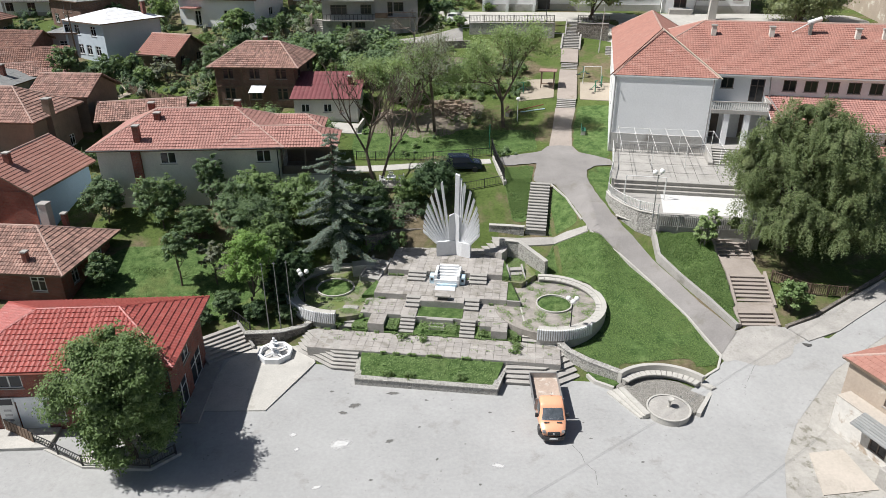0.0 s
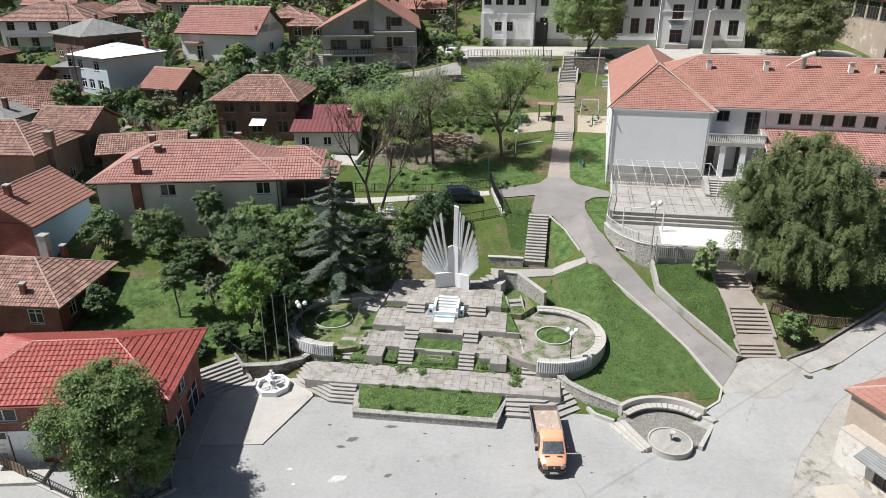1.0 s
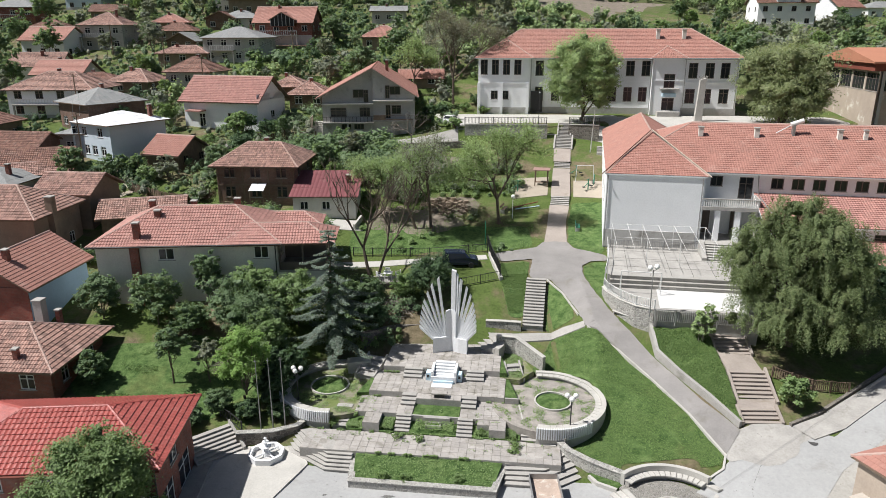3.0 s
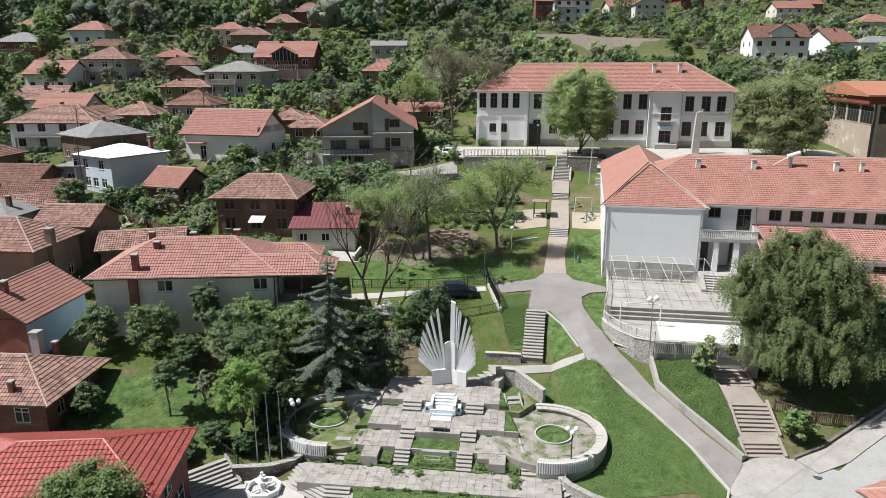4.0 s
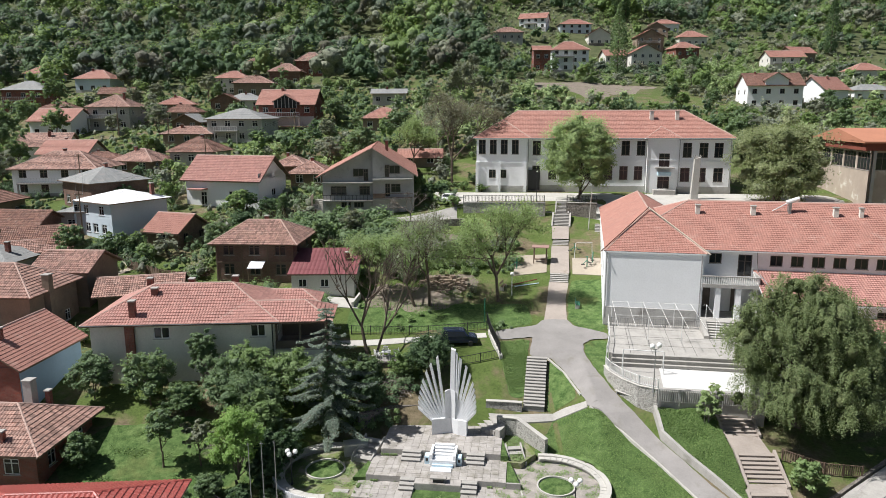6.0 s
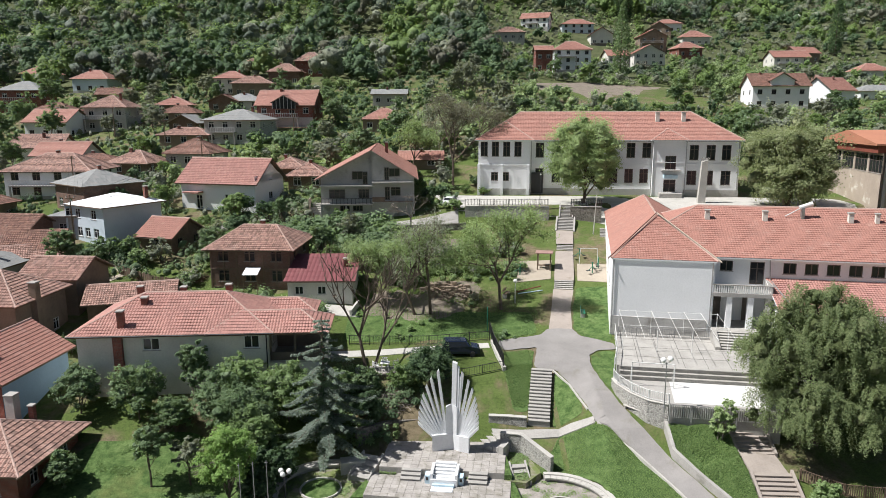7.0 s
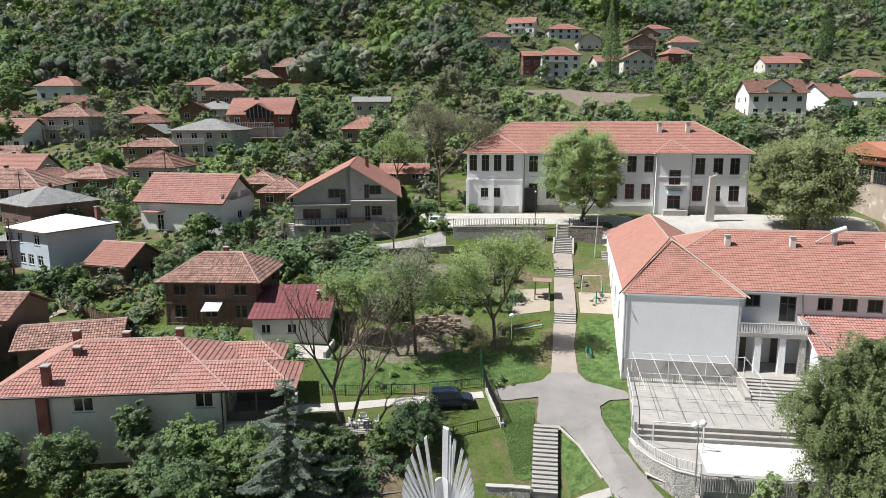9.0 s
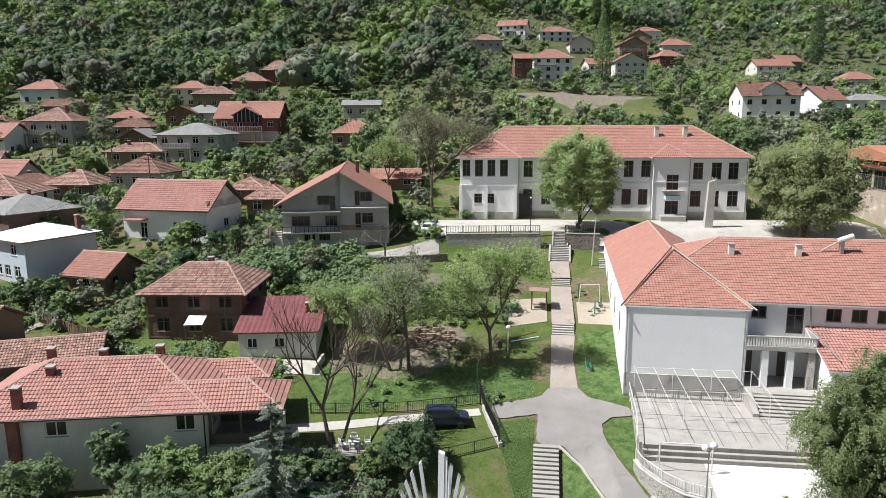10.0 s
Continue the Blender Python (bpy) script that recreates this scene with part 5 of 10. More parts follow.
# school yard, held by a rubble wall with a railing
ribbon("pavement", M["pale"], [(-1, 117.5), (20, 116.5), (36, 114.6), (62, 112)], [(3, 106.4), (20, 105.3), (36, 99.8), (62, 97)], 0.06, 0.5, label="pale asphalt school yard")
low_wall("wall", [(4.0, 105.9), (10.5, 105.7), (16.4, 105.3)], 14.6, 2.35, 0.5, "stone", "concrete", "tall rubble retaining wall below the school yard")
# the same rubble in a darker copy, its shade painted in
low_wall("wall", [(19.6, 105.2), (24.0, 104.2)], 14.6, 2.35, 0.5, "dark_and_shaded_stone", "concrete", "tall rubble retaining wall, shade put into its stone colour")


def railing(name, line, z, h, mat, gap=0.14, bar=0.02, post=2.0, label="", category="railing", level=False):
    """Posts, a top and a bottom rail, and upright bars between them."""
    ob = thing(name, 0, 0, 0, 0, label, category)
    bars, runs = Build(), ([], [])
    post_me = Build().box(-0.04, 0.04, -0.04, 0.04, -0.25, h + 0.05, 0.01).mesh("post", M[mat])
    for (p, q) in zip(line, line[1:]):
        zp, zq = (z, z) if level else (ground_z(*p) + z, ground_z(*q) + z)
        L = math.hypot(q[0] - p[0], q[1] - p[1])
        n = max(1, round(L / post))
        P = lambda s, k: (p[0] + (q[0] - p[0]) * s, p[1] + (q[1] - p[1]) * s, (zp + (zq - zp) * s if level else ground_z(p[0] + (q[0] - p[0]) * s, p[1] + (q[1] - p[1]) * s) + z) + k)
        for i in range(n + 1):
            child("post", post_me, ob, pose(*P(i / n, 0)))
        for i in range(n + 1):
            for run, k in zip(runs, (h - 0.03, 0.12)):
                if i or not run:
                    run.append(P(i / n, k))
        m = max(1, round(L / gap))
        for i in range(m):
            bars.bar(P((i + 0.5) / m, 0.12), P((i + 0.5) / m, h - 0.03), bar, 4)
    for run in runs:
        Build().tube(run, 0.034).part("rail", M[mat], ob)
    if gap < 5:
        bars.part("infill", M[mat], ob)["kind"] = "stuff"
    return ob


railing("railing", [(4.0, 106.0), (10.5, 105.8), (16.3, 105.4)], 17.02, 1.0, "dark", 0.22, 0.03, 2.2, "dark iron railing above the rubble wall", level=True)
railing("railing", [(19.7, 105.3), (24.0, 104.3)], 17.02, 1.0, "dark", 0.22, 0.03, 2.2, "dark iron railing above the rubble wall", level=True)
stair(18.2, 101.6, 13.72, -12, 2.3, 3.2, 1.5, 9, M["concrete"], "flight of worn concrete steps to the school yard", 0.25, "hill steps")
stair(18.9, 104.85, 15.2, -12, 1.7, 2.2, 1.75, 10, M["concrete"], "narrow flight of steps through the rubble wall", 0.2, "hill steps")
stair(17.05, 95.1, 12.05, -12, 2.2, 1.7, 0.7, 5, M["concrete"], "short flight of worn concrete steps", 0, "hill steps")
stair(15.1, 84.5, 9.6, -12, 2.3, 1.9, 0.75, 5, M["concrete"], "short flight of worn concrete steps", 0, "hill steps")
stair(23.4, 98.6, 13.0, -12, 1.6, 2.6, 1.3, 8, M["concrete"], "narrow steps beside the hall wall", 0, "hill steps")
stair(19.4, 79.0, 8.5, -90, 1.4, 1.3, 0.7, 4, M["pale"], "pale side steps to the hall door", 0, "hill steps")
stair(8.72, 59.9, 4.0, -10.5, 1.95, 6.0, 2.75, 16, M["concrete"], "long straight flight of concrete steps up the lawn", 0.0, "hill steps")


# ---- low school wing with the hall (two roofs at a corner) ----
def hall():
    ob = thing("school_hall", 17.9, 72.7, 9.2, -12, "white school hall and wing with red tile roofs at a corner", "school")
    H = 6.9
    walls_on(ob, 0, 10.0, 0, 34, H, "white", left=[(x, 2.6, 1.2, 2.0) for x in (4, 10, 16, 22, 28)], low=2.2, frame="frame_dark")
    roof_on(ob, 0.1, 10.0, 0.1, 34, H, "hip", 0.62, "tile_red", 0.22, "white", name="hall_roof", lead=10.2)
    # long wing
    fr = [(1.6, 5.3, 1.25, 1.1), (4.6, 4.0, 1.4, 2.35, True)] + [(7.7 + 2.05 * i, 5.2, 1.25, 1.15) for i in range(18)]
    walls_on(ob, 10.0, 56.0, 3.0, 21, H, "white", front=fr, low=2.2, frame="frame_dark", name="wing_wall")
    roof_on(ob, 0.7, 56.0, 3.0, 21, H + 0.02, "hip", 0.43, "tile_red", 0.55, "white", name="wing_roof")
    for u, w in ((10.4, 0.5), (16.4, 0.5), (25.0, 0.5), (27.6, 0.4), (33.0, 0.5)):
        chimney_on(ob, u, 9.3, H + 2.0, H + 3.95, "cream", w)
    # entrance: porch pillars, balcony slab and parapet
    Build().box(9.9, 15.6, -0.2, 2.99, 3.35, 3.75, 0.02).part("balcony", M["concrete"], ob)
    for i in range(26):
        Build().box(10.02 + i * 0.212, 10.16 + i * 0.212, -0.15, -0.07, 3.75, 4.5, 0.01).part("baluster", M["whitepaint"], ob)
    Build().box(9.9, 15.6, -0.2, -0.02, 4.5, 4.6).box(15.45, 15.6, -0.02, 2.9, 3.75, 4.6).part("parapet", M["concrete"], ob)
    for u in (11.55, 13.55, 15.2):
        Build().box(u - 0.27, u + 0.27, -0.05, 0.5, -0.2, 3.35, 0.02).part("pillar", M["stone"] if u > 15 else M["white"], ob)
    for u in (10.75, 13.9):
        Build().box(u - 0.5, u + 0.5, 2.86, 2.99, 0.1, 2.6).part("entrance_door", M["frame_dark"], ob)
    Build().box(9.95, 15.8, -1.0, 3.0, -2.2, 0.05).part("porch_floor", M["concrete"], ob)
    # annex with a lower roof
    walls_on(ob, 15.9, 34.0, -2.6, 3.0, 2.9, "white", front=row(6, 18, 1.3, 1.3, 0.9), low=4.5, frame="frame_dark", name="annex_wall")
    roof_on(ob, 15.9, 34.0, -2.6, 2.75, 2.9, "sy", 0.30, "tile_new", 0.45, "white", name="annex_roof")
    Build().bar((9.75, -0.1, -0.2), (9.75, -0.1, H - 0.2), 0.06).part("downpipe", M["metal"], ob)
    Build().bar((0.12, -0.1, -0.4), (0.12, -0.1, H - 0.2), 0.05).part("downpipe", M["metal"], ob)
    Build().bar((15.7, 2.8, H), (15.85, 2.7, 4.6), 0.06).bar((15.85, 2.7, 4.6), (16.6, -2.2, 3.4), 0.06).part("flue_pipe", M["metal"], ob)
    Build().bar((18.6, 9.9, H + 3.3), (20.4, 9.9, H + 4.4), 0.07).part("heater_frame", M["metal"], ob)
    Build().box(20.2, 20.5, 9.6, 10.2, H + 2.9, H + 4.3).part("heater_stand", M["metal"], ob)
    Build().bar((20.0, 9.9, H + 4.25), (21.3, 9.9, H + 4.75), 0.26, 12).part("heater_tank", M["whitepaint"], ob, "white rooftop water tank")
    Build().tube([(5.0, 9.65, H + 3.4), (10.5, -0.45, H - 0.02)], 0.075, 6).part("mortar_ridge", M["sand"], ob, "pale mortared hip ridge")
    Build().tube([(5.0, 9.65, H + 3.4), (-0.5, -0.5, H - 0.02)], 0.06, 6).part("mortar_ridge", M["tile_brown"], ob)
    Build().box(0.02, 9.5, -0.12, -0.004, -1.2, 0.75).part("plinth", M["greywall"], ob)
    return ob


hall()


# ---- court and terrace before the hall ----
def slab_field(name, outline, z, z0, size, mat, label):
    """A flat paved field with thickness, in big cast slabs with dark joints."""
    ob = thing(name, 0, 0, 0, 0, label, "terrace", "", "structure")
    Build().prism(outline, z0, z - 0.05).part("base", M["concrete"], ob)
    Build().prism(outline, z - 0.05, z).part("top", M[mat], ob)
    return ob


def court(ul, vl, z=0.0):
    c, s = math.cos(radians(-10)), math.sin(radians(-10))
    return 16.2 + ul * c - vl * s, 62.9 + ul * s + vl * c


slab_field("terrace", [court(0, 0), court(19, 0), court(19, 10.6), court(0.6, 10.3)], 8.2, 4.5, 2.0, "concrete", "raised concrete terrace of large cast slabs")
slab_field("terrace", [(18.9, 56.7), (27.5, 55.2), court(15, -0.05), court(0, -0.05), (15.9, 61.0), (16.6, 59.0), (17.6, 57.6)], 7.1, 4.2, 2.0, "concrete", "lower concrete court behind a curved retaining wall")
slab_field("pavement", [(19.5, 56.9), (27.2, 55.6), (29.0, 61.6), (20.9, 63.0)], 7.13, 7.0, 1.0, "limewash", "whitewashed pad on the court")
# joints between the cast slabs
ob = thing("joint_lines", 0, 0, 0, 0, "dark joints between the cast slabs of the terrace", "joint", "", "structure")
for i in range(1, 9):
    p, q = court(i * 2.0, 0.1), court(i * 2.0 + 0.2, 10.2)
    Build().bar((*p, 8.195), (*q, 8.195), 0.022, 4).part("joint", M["patch"], ob)
for i in range(1, 4):
    p, q = court(0.3, i * 2.6), court(18.5, i * 2.6)
    Build().bar((*p, 8.195), (*q, 8.195), 0.022, 4).part("joint", M["patch"], ob)
stair(*court(9.5, -0.72), 7.1, -10, 18.6, 0.75, 1.1, 3, M["concrete"], "wide low steps between the court and the terrace", 0, "court steps")
x, y = 17.9 + 12.9 * math.cos(radians(-12)) - (-3.9) * math.sin(radians(-12)), 72.7 + 12.9 * math.sin(radians(-12)) - 3.9 * math.cos(radians(-12))
stair(x, y, 8.2, -12, 5.2, 2.9, 1.05, 7, M["concrete"], "broad entrance steps of worn concrete", 0.5, "court steps")
curve = [(15.75, 62.2), (15.8, 60.9), (16.5, 58.9), (17.5, 57.4), (18.9, 56.5)]
low_wall("wall", curve, 4.0, 3.15, 0.35, "stone", "pale", "curved rubble retaining wall with pale coping")
low_wall("wall", [(18.9, 56.5), (27.5, 55.0)], 4.0, 3.05, 0.3, "concrete", None, "grey concrete retaining wall under a picket rail")
railing("railing", curve, 7.2, 0.85, "whitepaint", 0.16, 0.025, 1.6, "white metal rail on the curved wall", level=True)
railing("railing", [(18.9, 56.25), (27.5, 54.75)], 6.05, 1.2, "greywall", 0.17, 0.055, 1.8, "grey concrete picket fence before the court wall", level=True)
railing("railing", [(15.8, 62.2), court(0.2, 3), court(0.5, 10.2)], 8.1, 1.0, "whitepaint", 0.5, 0.02, 2.0, "white tubular rail along the terrace edge", level=True)
railing("railing", [court(0.7, 8.6), court(10.0, 8.6)], 8.2, 0.95, "metal", 0.18, 0.025, 1.8, "grey rail before the hall wall", level=True)
low_wall("wall", [(18.7, 56.4), (18.5, 53.6), (19.6, 51.0), (21.1, 48.3), (22.6, 45.7)], None, [0.85, 0.75, 0.6, 0.6, 0.5], 0.3, "concrete", None, "low concrete wall stepping down beside the path")

# pergola of white tubes over the terrace
perg = thing("pergola", 0, 0, 8.2, 0, "bare white tubular pergola frame over the terrace", "pergola")
for vl in (4.2, 9.2):
    Build().bar((*court(0.8, vl), 2.5), (*court(10.5, vl), 2.5), 0.021).part("beam", M["whitepaint"], perg)
    for i in range(4):
        p = court(0.8 + i * 3.2, vl)
        Build().bar((*p, 0), (*p, 2.5), 0.03).part("post", M["whitepaint"], perg)
for i in range(7):
    Build().bar((*court(0.8 + i * 1.6, 0.6), 2.45), (*court(0.8 + i * 1.6, 9.3), 2.56), 0.017).part("purlin", M["whitepaint"], perg)
# goal frame on the court
goal = thing("goal_frame", 0, 0, 7.1, 0, "rusty white tubular goal frame on the court", "goal")
a, c = (16.9, 60.6), (20.4, 59.9)
for p in (a, c):
    Build().bar((*p, 0), (*p, 2.2), 0.045).part("post", M["whitepaint"], goal)
    Build().bar((*p, 2.2), (p[0] + 0.25, p[1] + 1.2, 0), 0.03).part("stay", M["whitepaint"], goal)
Build().bar((*a, 2.2), (*c, 2.2), 0.045).part("crossbar", M["whitepaint"], goal)

# ---- street stairs on the slope ----
stair(24.35, 45.9, 2.1, -2, 2.75, 1.35, 0.65, 4, M["steppath"], "lower flight of broad street steps with pale edges", 0.22, "street steps")
stair(24.75, 47.9, 2.72, -4, 2.8, 3.0, 1.35, 8, M["steppath"], "upper flight of broad street steps with pale edges", 0.22, "street steps")
stair(25.0, 53.4, 4.15, -2, 2.7, 3.3, 1.6, 9, M["steppath"], "shaded flight of street steps under the tree", 0.22, "street steps")
ribbon("path", M["steppath"], [(22.9, 47.2), (23.2, 48.1)], [(25.9, 47.2), (26.2, 48.1)], 0.16, 0.3, label="landing between the street steps")
ribbon("path", M["steppath"], [(23.5, 50.8), (23.6, 53.6)], [(26.5, 50.8), (26.4, 53.6)], 0.14, 0.3, label="landing between the street steps")
# the dark stone colour stands in for tree shade on this edging
low_wall("wall", [(26.3, 45.6), (28.9, 46.6), (36.2, 51.2), (44, 56.5)], None, 0.28, 0.25, "dark_and_shaded_stone", None, "low stone edging above the street, shade put into its colour")
ribbon("pavement", M["concrete"], [(26.4, 45.5), (29.0, 46.4), (36.4, 51.0)], [(27.4, 44.1), (30.1, 45.0), (37.3, 49.6)], 0.13, 0.2, label="grey kerbside pavement of the street")

# ---- the long house with the red roof behind the garden ----
def long_house():
    ob = thing("house", -33.5, 62.5, 5.6, 3, "long cream house with a red hipped tile roof and porch", "house", "village houses")
    H = 5.85
    fr = [(6.5, 4.2, 1.5, 1.15), (15.4, 4.2, 1.4, 1.2), (15.3, 1.3, 0.9, 0.8)]
    walls_on(ob, 1.15, 18.05, 0, 9.5, H, "cream", front=fr, right=row(2, 9.5, 1.2, 1.2, 3.8), left=row(3, 9.5, 1.2, 1.2, 3.8), frame="frame_white", low=1.6)
    roof_on(ob, 1.15, 18.05, 0, 9.5, H, "hip", 0.49, "tile_new", 0.6, "wood")
    # porch wing: open loggia over a low storey, under its own small roof; a second wing behind it
    walls_on(ob, 18.05, 22.8, 0.25, 6.2, 2.7, "cream", front=[(2.4, 0.4, 1.0, 1.5)], low=2, name="porch_wall")
    walls_on(ob, 18.05, 21.3, 6.2, 9.5, H - 0.1, "cream", right=[(1.6, 3.4, 1.0, 1.1)], low=2, name="back_wall")
    Build().box(18.06, 22.85, 0.2, 6.19, 2.7, 2.85).part("porch_floor", M["concrete"], ob)
    Build().box(18.06, 22.8, 4.3, 4.4, 2.85, H - 0.1).part("loggia_wall", M["brownwall"], ob)
    for u in (18.2, 20.4, 22.65):
        Build().box(u - 0.08, u + 0.08, 0.3, 0.46, 2.85, H - 0.15).part("porch_post", M["frame_dark"], ob)
    Build().box(18.1, 22.75, 0.3, 0.38, 2.85, 3.65).box(22.68, 22.76, 0.38, 4.3, 2.85, 3.65).part("porch_rail", M["frame_dark"], ob)
    roof_on(ob, 13.0, 23.15, -0.15, 4.6, H - 0.05, "hip", 0.49, "tile_new", 0.45, "wood", name="porch_roof")
    roof_on(ob, 14.0, 21.3, 6.2, 9.4, H + 0.03, "hip", 0.49, "tile_new", 0.45, "wood", name="back_roof")
    for u, v, t in ((5.0, 0.5, 2.0), (6.2, 3.3, 2.5), (13.3, 6.2, 2.9), (4.0, 8.4, 2.3), (8.8, 6.6, 2.6)):
        chimney_on(ob, u, v, H - 0.5, H + t, "brick", 0.55)
    Build().box(4.4, 5.2, -0.35, 0, -1.5, H - 0.3).part("flue", M["brick"], ob)
    Build().bar((17.9, -0.1, 0), (17.9, -0.1, H - 0.2), 0.06).part("downpipe", M["dark"], ob)
    Build().bar((0.5, -0.62, H - 0.12), (18.7, -0.62, H - 0.12), 0.06).part("gutter", M["dark"], ob)
    return ob


long_house()


# ---- red-roofed brick house on the square ----
def brick_house():
    ob = thing("house", -17.7, 36.9, 0.0, 3, "two-storey brick house with a glossy red hipped tile roof", "house", "village houses")
    H = 5.4
    W = 13.0
    fr = [(W - 6.4, 3.6, 1.5, 1.3), (W - 10.0, 3.6, 1.7, 1.3), (W - 3.0, 3.6, 1.4, 1.3), (W - 8.0, 0.9, 2.0, 1.4), (W - 3.6, 0.7, 2.4, 1.8)]
    rt = [(3.6, 3.0, 1.5, 1.3), (2.0, 0.1, 2.2, 2.2, True), (5.4, 0.1, 2.4, 2.2, True)]
    walls_on(ob, -W, 0, 0, 7.6, H, "brick", front=fr, right=rt, frame="frame_white", low=1)
    roof_on(ob, -W, 0, 0, 7.6, H, "hip", 0.42, "tile_crimson", 0.75, "wood")
    Build().box(0.02, 1.3, 0.2, 9.2, -0.4, 0.22, 0.02).part("side_walk", M["concrete"], ob)
    Build().box(-W, 0.02, -0.06, -0.003, -0.5, 0.1).box(-W, 0.02, -0.06, -0.003, 2.6, 2.9).box(-W + 7.1, -W + 7.9, -0.06, -0.003, 0.1, 2.6).box(-W + 9.1, -W + 9.9, -0.06, -0.003, 0.1, 2.6).part("shop_front", M["white"], ob)
    Build().box(-9.9, -8.2, -0.065, -0.006, 0.1, 2.6).part("plaster_panel", M["white"], ob)
    door = Build().box(-11.05, -9.98, -0.12, -0.07, 0.47, 2.95, 0.01).part("panel_door", M["frame_white"], ob, "white panel door with a glass fanlight")
    Build().box(-10.95, -10.08, -0.14, -0.122, 2.4, 2.85).part("fanlight", M["glass"], door)
    for k in range(4):
        Build().box(-10.75, -10.28, -0.135, -0.122, 0.75 + 0.38 * k, 0.9 + 0.38 * k).part("door_panel", M["metal"], door)
    Build().box(-11.6, -7.5, -2.0, -0.07, -0.4, 0.45, 0.02).part("porch", M["pale"], ob)
    Build().bar((0.1, -0.1, 0), (0.1, -0.1, H), 0.05).part("downpipe", M["dark"], ob)
    Build().bar((-W - 0.7, -0.82, H - 0.2), (0.72, -0.82, H - 0.2), 0.07).part("gutter", M["rust"], ob)
    return ob


brick_house()


def simple(x, y, w, d, h, kind, slope, wall, tile, label, n=3, storeys=1, rz=0, frame="frame_white", chim=True, over=0.55, side=2, **kw):
    """A plain village house with rows of windows."""
    fr, rt = [], []
    for s in range(storeys):
        zz = 0.9 + s * h / storeys
        hh = min(1.25, h / storeys - 1.2)
        if hh > 0.4:
            fr += row(n, w, 1.3, hh + 0.1, zz)
            rt += row(side, d, 0.95, hh, zz)
    rng = random.Random(int(x * 13 + y * 7))
    ch = [(rng.uniform(-w * 0.3, w * 0.3), d * rng.uniform(0.35, 0.65), min(w, d) / 2 * slope + 0.7)] if chim else []
    ob = house(x, y, w, d, h, kind, slope, wall, tile, label, rz, fr, rt, rt, over, ch, frame=frame, **kw)
    if wall in ("white", "bluewhite", "cream", "greywall") and h > 3:
        Build().box(-w / 2 - 0.05, w / 2 + 0.05, -0.06, -0.004, -1.5, 0.75).part("plinth", M["dark_and_shaded_stone"] if wall == "cream" else M["greywall"], ob)
    if storeys > 1 and wall != "darkbrick" and rng.random() > 0.45:
        # a balcony across part of the upper storey
        u0, u1, z = -w / 2 + rng.uniform(0, 0.2) * w, w / 2 - rng.uniform(0.1, 0.45) * w, h / storeys * (storeys - 1)
        slab = Build().box(u0, u1, -1.3, -0.008, z - 0.1, z + 0.1).part("balcony", M["concrete"], ob)
        Build().box(u0, u1, -1.3, -1.24, z + 0.95, z + 1.03).part("handrail", M["whitepaint"], slab)
        k = int((u1 - u0) / 0.5)
        for i in range(k + 1):
            Build().box(u0 + (u1 - u0 - 0.06) * i / k, u0 + (u1 - u0 - 0.06) * i / k + 0.06, -1.29, -1.25, z + 0.1, z + 0.95).part("baluster", M["whitepaint"], slab)
        for u in (u0 + 0.15, u1 - 0.15):
            Build().box(u - 0.12, u + 0.12, -1.28, -1.04, -1.5, z - 0.1).part("pillar", M["concrete"], ob)
    return ob


